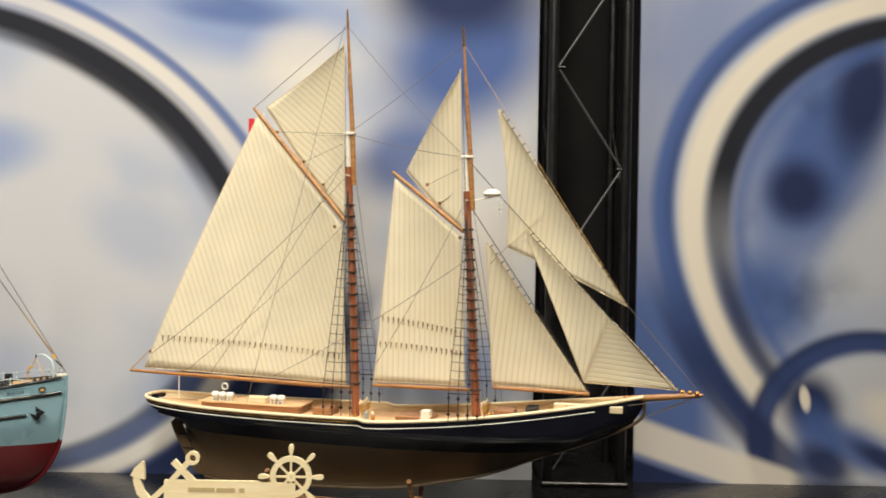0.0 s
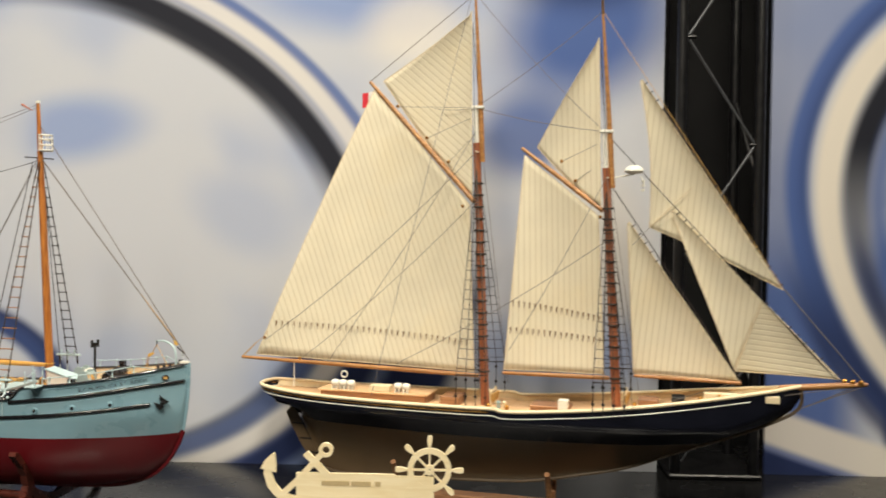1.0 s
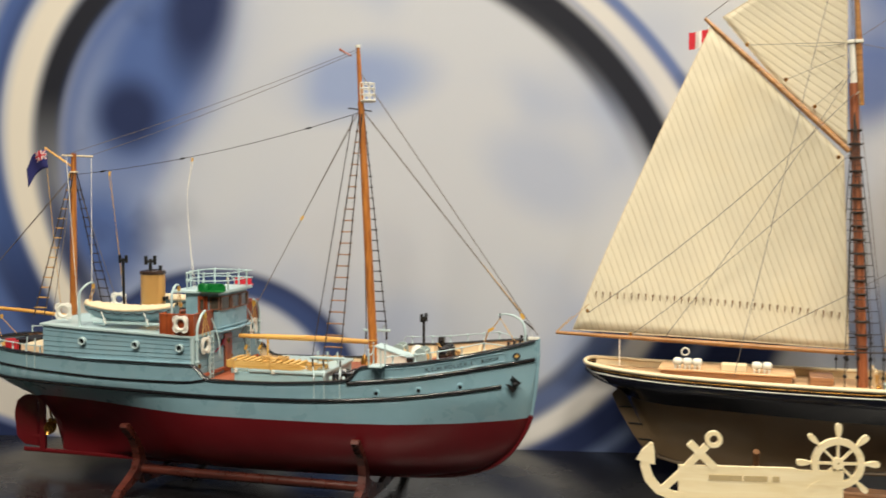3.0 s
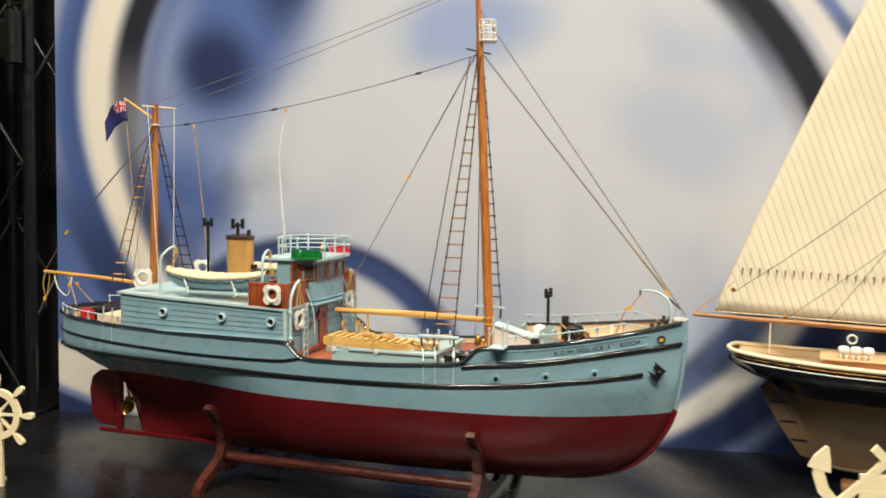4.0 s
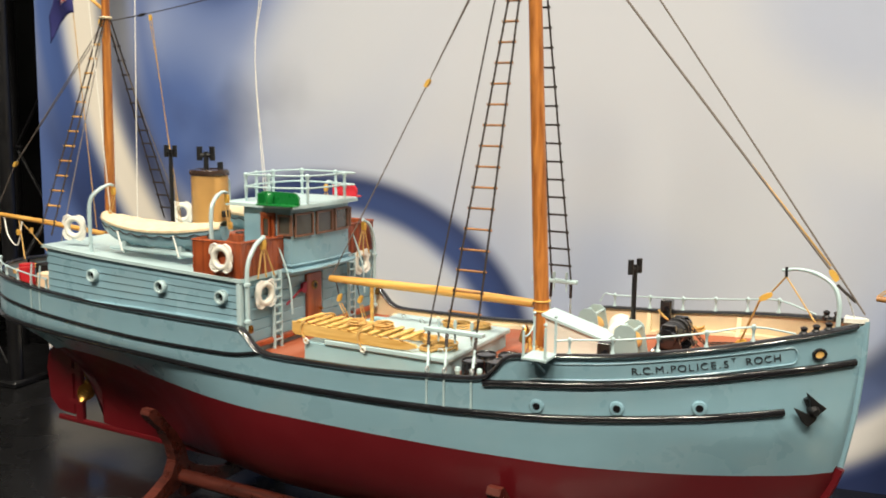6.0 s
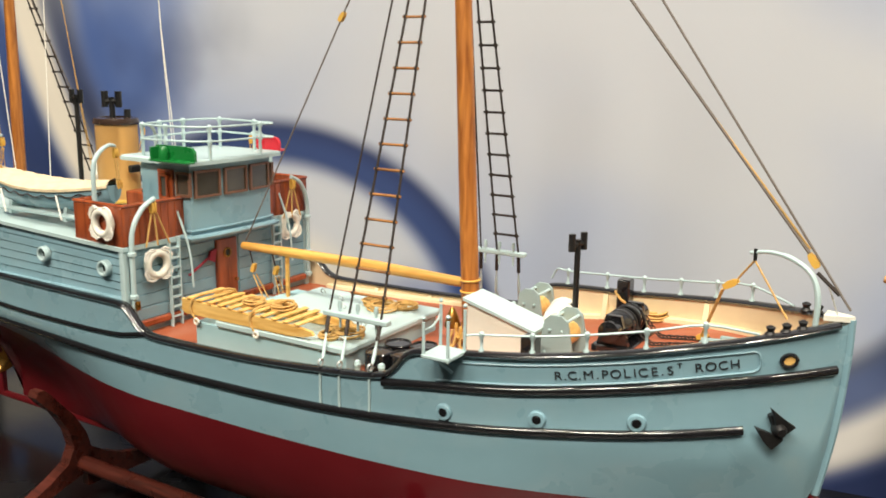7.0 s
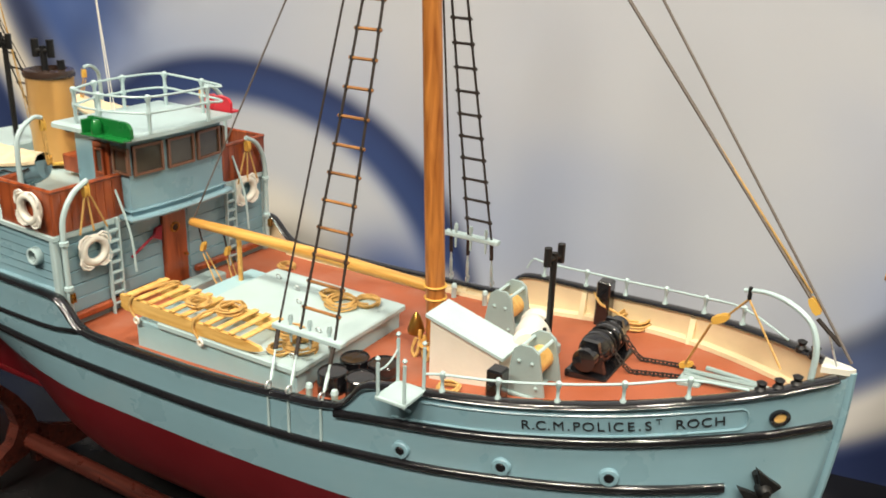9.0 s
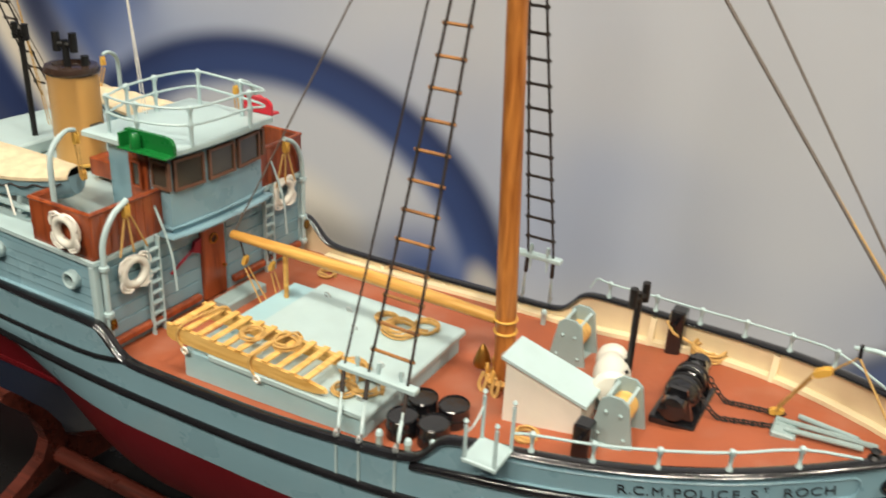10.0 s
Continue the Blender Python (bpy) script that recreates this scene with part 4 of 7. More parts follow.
WINDOW_BROWN = material("brown_window_frame", srgb(118, 84, 66), rough=0.5, var=0.1)
for y in (-0.0345, -0.0005, 0.0330):
    slope = math.degrees(math.atan2(front(y + 0.004) - front(y - 0.004), 0.008))
    w = 0.0292
    framed_window(pose(front(y) + 0.0012, y, 1.2745, 0, 0, 90 - slope), w, 0.0265, wheelhouse)
for side in (-1, 1):
    rz = 0 if side < 0 else 180
    framed_window(pose(-0.584, side * (WY + 0.001), 1.2745, 0, 0, rz), 0.0195, 0.0235, wheelhouse)
    bm = bmesh.new()
    box(bm, (-0.618, -WY - 0.003, 1.2275) if side < 0 else (-0.618, WY - 0.001, 1.2275), (-0.598, -WY + 0.001, 1.2875) if side < 0 else (-0.598, WY + 0.003, 1.2875), 0.0006)
    wdoor = part("wheelhouse_door", bm, DARK_WOOD, wheelhouse, "varnished brown wheelhouse door")
    framed_window(pose(-0.608, side * (WY + 0.0036), 1.2715, 0, 0, rz), 0.0120, 0.024, wdoor, "door_window", DARK_WOOD)
# wheelhouse roof
bm = bmesh.new()
edge = [(front(y) + 0.009, y * 1.14) for y in ys] + [(WX0 - 0.021, WY * 1.14), (WX0 - 0.021, -WY * 1.14)]
a = [bm.verts.new((x, y, 1.2935)) for x, y in edge]
b = [bm.verts.new((x, y, 1.2972)) for x, y in edge]
c = [bm.verts.new((x * 0.98 + 0.02 * -0.605, y * 0.96, 1.2988)) for x, y in edge]
k = len(edge)
for i in range(k):
    j = (i + 1) % k
    bm.faces.new((a[i], a[j], b[j], b[i]))
    bm.faces.new((b[i], b[j], c[j], c[i]))
bm.faces.new(a)
bm.faces.new(c)
roof = part("wheelhouse_roof", bm, PALE_BLUE_WHITE, ship, "pale blue-green wheelhouse roof with stanchions")
# stanchions and two rails round the roof
posts = [(-0.641, -0.051), (-0.606, -0.053), (-0.566, -0.036), (-0.561, 0.024), (-0.588, 0.043), (-0.642, 0.047), (-0.655, 0.010), (-0.652, -0.022)]
order = [(-0.641, -0.051), (-0.624, -0.054), (-0.606, -0.053), (-0.584, -0.048), (-0.566, -0.036), (-0.561, -0.008), (-0.561, 0.024), (-0.5545, 0.034), (-0.565, 0.040), (-0.588, 0.043), (-0.616, 0.046), (-0.642, 0.047), (-0.652, 0.034), (-0.655, 0.010), (-0.652, -0.022), (-0.641, -0.051)]
for x, y in posts:
    bm = bmesh.new()
    lathe(bm, [(0.0016, 0), (0.0016, 0.014), (0.0024, 0.016), (0.0024, 0.0185), (0.0016, 0.020), (0.0016, 0.027), (0.0026, 0.029), (0.0026, 0.032), (0.0012, 0.0335)], 8, pose(x, y, 1.2980))
    part("stanchion", bm, PALE_BLUE_WHITE, roof, smooth=True)
for z in (1.3155, 1.3292):
    bm = bmesh.new()
    tube(bm, curve([(x, y, z) for x, y in order], 4), 0.0011, 6)
    part("roof_rail", bm, PALE_BLUE_WHITE, roof, smooth=True)
for side, mat, label in ((-1, GREEN, "green starboard sidelight board"), (1, RED, "red port sidelight board")):
    bm = bmesh.new()
    y = side * 0.0615
    xa, xf = (-0.609, -0.557) if side < 0 else (-0.606, -0.571)
    slab(bm, [(xa, 1.2985), (xf, 1.2985), (xf, 1.3072), (xf - 0.003, 1.3112), (xf - 0.008, 1.3125), (xa + 0.002, 1.3125), (xa, 1.3112)], 0.003, pose(0, y, 0))
    box(bm, (xa, min(y, y + side * 0.010), 1.2972), (xf, max(y, y + side * 0.010), 1.2994), 0.0006)
    box(bm, (xa + 0.002, min(y, y + side * 0.010), 1.2994), (xa + 0.0045, max(y, y + side * 0.010), 1.3110), 0.0005)
    sl = part("sidelight_board", bm, mat, ship, label)
    bm = bmesh.new()
    lathe(bm, [(0.0042, 0), (0.0046, 0.003), (0.0040, 0.010), (0.0024, 0.0125)], 12, pose(xa + 0.016, y + side * 0.0055, 1.2992))
    part("lantern", bm, mat, sl, smooth=True)

# ---------------------------------------------------------------- masts, spars and rigging of the patrol ship
fore_mast = lambda z: Vector((-0.2935 - 0.028 * (z - 1.15) / 0.587, -0.004, z))
mizzen = lambda z: Vector((-0.927 + 0.009 * (z - 1.235) / 0.32, 0, z))


def rod(name, pts, r, mat, parent, label="", n=6, smooth=True):
    return part(name, tube(bmesh.new(), pts, r, n), mat, parent, label, smooth=smooth)


def ball_block(name, p, parent, mat=None, size=1.0, tilt=0):
    bm = bmesh.new()
    s = size
    side = [(-0.0015, -0.0044), (0.0015, -0.0044), (0.0021, -0.0020), (0.0020, 0.0022), (0.0011, 0.0050), (-0.0011, 0.0050), (-0.0020, 0.0022), (-0.0021, -0.0020)]
    for off in (-0.0014, 0.0014):
        slab(bm, [(a * s, b * s) for a, b in side], 0.0012 * s, pose(*p, 0, tilt, 0) @ pose(0, off * s, 0))
    slab(bm, [(a * s * 0.72, b * s * 0.72) for a, b in side], 0.0016 * s, pose(*p, 0, tilt, 0))
    return part(name, bm, mat or YELLOW, parent)


fm = rod("fore_mast", [fore_mast(1.145), fore_mast(1.30), fore_mast(1.50), fore_mast(1.64)], [0.0078, 0.0076, 0.0068, 0.0056], MAST_WOOD, ship, "varnished brown wooden foremast", 16)
rod("mast_head", [fore_mast(1.63), fore_mast(1.737)], [0.0050, 0.0034], MAST_WOOD, fm, n=12)
rod("mast_truck", [fore_mast(1.736), fore_mast(1.741)], 0.0048, WHITE_PAINT, fm, n=10)
rod("yard_arm", [fore_mast(1.626) + Vector((-0.012, -0.03, 0)), fore_mast(1.626) + Vector((0.008, 0.03, 0))], 0.0013, ROPE_DARK, fm)
rod("wind_vane", [fore_mast(1.728) + Vector((-0.034, -0.004, 0.006)), fore_mast(1.721) + Vector((-0.012, 0, 0.0))], [0.0026, 0.0008], DARK_WOOD, fm)
for z, r in ((1.211, 0.0094), (1.201, 0.0092)):
    part("mast_band", torus(bmesh.new(), fore_mast(z), (0, 0, 1), r - 0.001, 0.0009, 18, 6), YELLOW, fm, smooth=True)
bm = bmesh.new()
lathe(bm, [(0.0065, 0), (0.0070, 0.002), (0.0052, 0.010), (0.0030, 0.015), (0.0010, 0.018)], 12, pose(-0.3125, -0.0050, 1.166))
part("ship_bell", bm, BRASS, fm, "dull brass bell at the mast foot", smooth=True)
collar = part("pin_collar", torus(bmesh.new(), fore_mast(1.162), (0, 0, 1), 0.0125, 0.0024, 16, 6), SPAR_WOOD, fm, "pale wooden pin collar round the mast foot", smooth=True)
for k in range(7):
    o = Vector((0.0128 * math.cos(k * 0.9), 0.0128 * math.sin(k * 0.9), 0))
    part("belaying_pin", lathe(bmesh.new(), [(0.0008, -0.009), (0.0014, 0.0), (0.0012, 0.003), (0.0021, 0.005), (0.0013, 0.009)], 8, Matrix.Translation(fore_mast(1.163) + o)), SPAR_WOOD, collar, smooth=True)
for k, y in enumerate((-0.0145, -0.010, -0.017)):
    rod("rope_hank", curve([(-0.306 + 0.006 * k, y, 1.167), (-0.308 + 0.006 * k, y - 0.002, 1.157), (-0.304 + 0.006 * k, y - 0.003, 1.153), (-0.302 + 0.006 * k, y, 1.166)], 4), 0.0014, ROPE_TAN, fm, "hank of tan cord on a pin")
# crow's nest: a basket of white wire
nest = part("crows_nest", torus(bmesh.new(), fore_mast(1.641) + Vector((0.014, 0, 0)), (0, 0, 1), 0.0125, 0.0016, 20, 6), WHITE_PAINT, fm, "white wire lookout basket", smooth=True)
for z in (1.652, 1.663, 1.672):
    part("hoop", torus(bmesh.new(), fore_mast(z) + Vector((0.014, 0, 0)), (0, 0, 1), 0.0128, 0.0011, 20, 5), WHITE_PAINT, nest, smooth=True)
for k in range(7):
    a = k * 2 * math.pi / 7
    o = Vector((0.014 + 0.0128 * math.cos(a), 0.0128 * math.sin(a), 0))
    rod("bar", [fore_mast(1.640) + o, fore_mast(1.673) + o], 0.0009, WHITE_PAINT, nest)
bm = bmesh.new()
lathe(bm, [(0.0005, 0), (0.0125, 0), (0.0125, 0.002)], 18, Matrix.Translation(fore_mast(1.639) + Vector((0.014, 0, 0))))
part("nest_floor", bm, WHITE_PAINT, nest)
# cargo boom with its crutch and tackle
boom = rod("cargo_boom", [(-0.564, 0, 1.2078), (-0.50, 0, 1.2082), (-0.40, 0, 1.2080), (-0.306, 0, 1.2062)], [0.0040, 0.0050, 0.0056, 0.0044], SPAR_WOOD, ship, "pale varnished cargo boom", 12)
rod("crutch", [(-0.506, 0.0, 1.207), (-0.506, 0.0, 1.142)], 0.0022, SPAR_WOOD, boom, n=8)
for k, (x, y) in enumerate(((-0.556, 0.0), (-0.530, 0.004))):
    rod("tackle_rope", [(x, y, 1.206), (x + 0.004, y, 1.190)], 0.0008, ROPE_DARK, boom)
    ball_block("tackle_block", (x + 0.005, y, 1.186), boom, tilt=20)
    for d in (-0.002, 0.002):
        rod("tackle_fall", [(x + 0.006, y + d, 1.180), (x + 0.030 - 0.012 * k, y + 2 * d, 1.142)], 0.0007, ROPE_TAN, boom)
lift_top, lift_low = fore_mast(1.622) + Vector((-0.006, 0, 0)), Vector((-0.5605, 0, 1.213))
mid = lift_top.lerp(lift_low, 0.467)
for d in (-0.003, 0.003):
    rod("topping_lift", [lift_top + Vector((0, d, 0)), mid], 0.0006, ROPE_GREY, ship)
ball_block("lift_block", mid, ship, tilt=35)
rod("topping_lift", [mid, lift_low], 0.0007, ROPE_GREY, ship)
# forestays
bl = Vector((-0.024, 0, 1.264))
rod("forestay", [fore_mast(1.628), bl], 0.0012, ROPE_GREY, ship, "grey-brown cord forestay")
rod("forestay_tackle", [fore_mast(1.628).lerp(bl, 0.70), bl + Vector((-0.002, 0, 0.006))], 0.0008, ROPE_TAN, ship)
ball_block("stay_block", bl + Vector((0.001, 0, -0.002)), ship, size=1.2, tilt=-35)
rod("stay_shackle", [bl + Vector((0.004, 0, -0.010)), (-0.004, 0, 1.240)], 0.0014, ROPE_DARK, ship)
rod("stay_wire", [(-0.012, 0, 1.247), (-0.002, -0.003, 1.222)], 0.0007, CHROME, ship)
rod("topmast_stay", [fore_mast(1.695), (0.004, 0, 1.230)], 0.0009, ROPE_GREY, ship)


def rope_ladder(feet, head, z0, count, parent, rung_mat, rope_mat, pitch, label):
    """Two shrouds that run together aloft, with rungs of stick between them."""
    a, b, h0, h1 = Vector(feet[0]), Vector(feet[1]), Vector(head[0]), Vector(head[1])
    lad = part("shroud_ladder", tube(bmesh.new(), [a, h0], 0.0010, 6), rope_mat, parent, label, smooth=True)
    rod("side_rope", [b, h1], 0.0010, rope_mat, lad)
    for k in range(count):
        t = (z0 + pitch * k - a.z) / (h0.z - a.z)
        p, q = a.lerp(h0, t), b.lerp(h1, t)
        d = (q - p).normalized() * 0.0022
        rod("rung", [p - d, q + d], 0.0012, rung_mat, lad, n=6)
        for e in (p, q):
            rod("seizing", [e - Vector((0, 0, 0.0016)), e + Vector((0, 0, 0.0016))], 0.0017, rope_mat, lad, n=5)
    return lad


RUNG = wood("rung_stick_wood", srgb(120, 78, 40), srgb(172, 118, 62), stretch=(20, 60, 60), coat=0.05)
for side, yy, zb, rack0, rack1, feet, head in ((-1, -0.0921, 1.1915, -0.3795, -0.3150, (-0.3750, -0.3548, -0.3230), (-0.014, -0.0015, 0.003)), (1, 0.1020, 1.2110, -0.3550, -0.3000, (-0.3490, -0.3310, -0.3075), (0.0, -0.002, 0.003))):
    aloft = [fore_mast(1.618) + Vector((dx, side * 0.005, 0)) for dx in head]
    rope_ladder([(feet[1], yy, zb), (feet[2], yy, zb)], aloft[1:], zb + 0.019, 20 if side < 0 else 19, ship, RUNG if side < 0 else ROPE_DARK, ROPE_DARK, 0.0198, "dark rope shroud ladder with wooden rungs")
    rod("shroud", [(feet[0], yy, zb), aloft[0]], 0.0008, ROPE_DARK, ship)
    bm = bmesh.new()
    box(bm, (rack0, yy - 0.0035, zb - 0.0022), (rack1, yy + 0.0035, zb + 0.0022), 0.0008)
    rack = part("pin_rack", bm, PALE_BLUE_WHITE, ship, "pale blue belaying pin rack")
    for x in [rack0 + (rack1 - rack0) * k for k in (0.22, 0.5, 0.78)]:
        bm = bmesh.new()
        lathe(bm, [(0.0008, -0.012), (0.0014, 0.0), (0.0012, 0.004), (0.0021, 0.0065), (0.0014, 0.011)], 8, pose(x, yy - 0.002 * side, zb))
        part("belaying_pin", bm, PALE_BLUE_WHITE, rack, smooth=True)
    for x, foot in zip(feet, (-0.359, -0.341, -0.3135)):
        zr = rail_z(foot) + 0.003
        yf = side * (half(foot, zr) - 0.001)
        a, b = Vector((x, yy, zb)), Vector((foot, yf, zr))
        rod("lashing", [a, a.lerp(b, 0.38)], 0.0017, ROPE_DARK, ship)
        rod("bottle_screw", [a.lerp(b, 0.38), a.lerp(b, 0.5), a.lerp(b, 0.55), a.lerp(b, 0.80), a.lerp(b, 0.85), b], [0.0008, 0.0008, 0.0014, 0.0014, 0.0008, 0.0008], PALE_BLUE_WHITE, ship)
        bm = bmesh.new()
        torus(bm, b + Vector((0, side * 0.001, 0.004)), (1, 0, 0), 0.0028, 0.0009, 12, 5)
        part("shackle", bm, CHROME, ship, smooth=True)
        pts = [Vector((foot, side * (half(foot, z) + 0.0008), z)) for z in (zr - 0.004, zr - 0.015, 1.127)]
        rod("chain_plate", pts, 0.0011, PALE_BLUE_WHITE, ship)
# mizzen
mz = rod("mizzen_mast", [mizzen(1.232), mizzen(1.35), mizzen(1.556)], [0.0068, 0.0064, 0.0048], MAST_WOOD, ship, "varnished brown wooden mizzen mast", 14)
rod("spreader", [mizzen(1.551) + Vector((-0.006, -0.026, 0)), mizzen(1.551) + Vector((0.012, 0.040, 0))], 0.0020, CANVAS, mz, "pale spreader bar")
part("mast_band", torus(bmesh.new(), mizzen(1.519), (0, 0, 1), 0.0062, 0.0018, 14, 6), CANVAS, mz, smooth=True)
gaff_end = Vector((-0.984, 0, 1.568))
rod("gaff", [mizzen(1.530) + Vector((-0.004, 0, 0)), gaff_end], [0.0024, 0.0018], SPAR_WOOD, mz, "pale signal gaff", n=8)
aft_boom = rod("mizzen_boom", [(-1.172, 0, 1.2475), (-1.05, 0, 1.2415), (-0.938, 0, 1.2335)], [0.0032, 0.0038, 0.0036], SPAR_WOOD, ship, "pale varnished boom over the stern", 12)
lift = [mizzen(1.515), Vector((-1.118, 0, 1.322)), Vector((-1.170, 0, 1.250))]
for d in (-0.0025, 0.0025):
    rod("topping_lift", [lift[0] + Vector((0, d, 0)), lift[1]], 0.0006, ROPE_GREY, ship)
rod("topping_lift", [lift[1], lift[2]], 0.0006, ROPE_GREY, ship)
ball_block("lift_block", lift[1], ship, tilt=40)
ball_block("mast_block", mizzen(1.512) + Vector((-0.006, -0.003, 0)), ship)
for side in (-1, 1):
    rope_ladder([(-0.935, side * 0.098, 1.245), (-0.913, side * 0.098, 1.245)], [mizzen(1.518) + Vector((-0.003, side * 0.004, 0)), mizzen(1.518) + Vector((0.003, side * 0.004, 0))], 1.262, 13, ship, SPAR_WOOD if side < 0 else ROPE_DARK, ROPE_DARK, 0.0185, "thin rope ladder to the mizzen masthead")
    rod("shroud", [mizzen(1.519), (-0.895, side * 0.098, 1.24)], 0.0006, ROPE_GREY, ship)
    rod("halyard", [mizzen(1.551) + Vector((0.012, side * 0.036, 0)), (-0.90, side * 0.02, 1.24)], 0.0006, ROPE_WHITE, ship)
# aerial wires between the masts
wire_a, wire_b = mizzen(1.514), fore_mast(1.622)
rod("aerial_wire", sag(wire_a, wire_b, 0.015, 12), 0.0006, ROPE_DARK, ship)
for t in (0.11, 0.40, 0.83):
    p = wire_a.lerp(wire_b, t) + Vector((0, 0, -0.060 * t * (1 - t)))
    d = (wire_b - wire_a).normalized() * 0.007
    rod("insulator", [p - d, p - d * 0.4, p + d * 0.4, p + d], [0.0008, 0.0020, 0.0020, 0.0008], BLACK_MATT, ship)
for y in (-0.026, 0.040):
    rod("aerial_wire", sag(mizzen(1.552) + Vector((0.003, y, 0)), fore_mast(1.732) + Vector((0, y * 0.2, 0)), 0.006, 8), 0.0005, ROPE_GREY, ship)
for t, foot in ((0.135, (-0.83, 0.03, 1.245)), (0.435, (-0.658, 0.0, 1.299))):
    p = wire_a.lerp(wire_b, t) + Vector((0, 0, -0.060 * t * (1 - t) - 0.002))
    ball_block("aerial_block", p + Vector((0, 0, -0.004)), ship, size=0.8)
    for d in (-0.002, 0.002):
        rod("down_lead", curve([p + Vector((d, 0, -0.006)), Vector(foot) * 0.35 + p * 0.65 + Vector((-0.012 if t > 0.2 else 0, 0, 0)), Vector(foot) + Vector((d, 0, 0))], 4), 0.0005, ROPE_TAN if t < 0.2 else ROPE_WHITE, ship)

# ---------------------------------------------------------------- house top: funnel, boats, vents
HT = 1.2365
bm = bmesh.new()
lathe(bm, [(0.0208, 0), (0.0208, 0.086), (0.0212, 0.0865)], 28, pose(-0.747, 0, HT) @ Matrix.Diagonal((1.12, 0.98, 1, 1)))
funnel = part("funnel", bm, BUFF, ship, "buff-yellow funnel with a dark cap", smooth=True)
bm = bmesh.new()
lathe(bm, [(0.0205, 0.084), (0.0222, 0.085), (0.0228, 0.088), (0.0215, 0.0915), (0.016, 0.0925), (0.015, 0.089)], 28, pose(-0.747, 0, HT) @ Matrix.Diagonal((1.12, 0.98, 1, 1)))
FUNNEL_CAP = material("dark_brown_cap_gloss", srgb(58, 44, 38), rough=0.2, var=0.2, coat=0.5)
part("funnel_cap", bm, FUNNEL_CAP, funnel, "glossy dark brown cap", smooth=True)
bm = bmesh.new()
lathe(bm, [(0.0205, 0), (0.0215, 0.001), (0.0215, 0.003), (0.0203, 0.004)], 28, pose(-0.747, 0, HT) @ Matrix.Diagonal((1.12, 0.98, 1, 1)))
part("funnel_base", bm, YELLOW, funnel, smooth=True)
bm = bmesh.new()
box(bm, (-0.722, -0.008, HT + 0.034), (-0.716, 0.004, HT + 0.042), 0.001)
part("whistle", bm, BLACK_MATT, funnel)


def h_vent(x, y, z0, z1, parent, s=1.0, turn=0.0):
    """A stove pipe with an H-shaped cowl."""
    v = rod("stove_pipe", [(x, y, z0), (x, y, z1)], 0.0026 * s, BLACK_MATT, parent, "black stove pipe with an H-shaped cowl", n=10)
    c, q = math.cos(turn), math.sin(turn)
    w = 0.0072 * s
    rod("cowl_bar", [(x - w * c, y - w * q, z1 - 0.004 * s), (x + w * c, y + w * q, z1 - 0.004 * s)], 0.0024 * s, BLACK_MATT, v, n=10)
    for e in (-1, 1):
        rod("cowl", [(x + e * w * c, y + e * w * q, z1 - 0.0095 * s), (x + e * w * c, y + e * w * q, z1 + 0.0055 * s)], 0.0030 * s, BLACK_MATT, v, n=10)
    return v


h_vent(-0.812, 0.0, HT, 1.351, ship)
h_vent(-0.752, 0.0, HT + 0.088, 1.350, ship, 1.15, 0.3)
rod("steam_pipe", [(-0.733, 0.004, HT + 0.088), (-0.733, 0.004, HT + 0.101)], 0.0034, BLACK_MATT, ship, n=10)
bm = bmesh.new()
box(bm, (-0.712, -0.020, HT), (-0.676, 0.020, HT + 0.017), 0.001)
sky = part("skylight", bm, DARK_WOOD, ship, "varnished brown skylight")
for y in (-0.010, 0.010):
    part("deadlight", torus(bmesh.new(), (-0.690, y, HT + 0.0175), (0, 0, 1), 0.0045, 0.0014, 14, 6), BLACK_MATT, sky, smooth=True)
bm = bmesh.new()
box(bm, (-0.866, -0.030, HT - 0.001), (-0.795, 0.030, HT + 0.012), 0.002)
part("engine_casing", bm, PALE_BLUE_WHITE, ship, "low pale blue casing on the house roof")


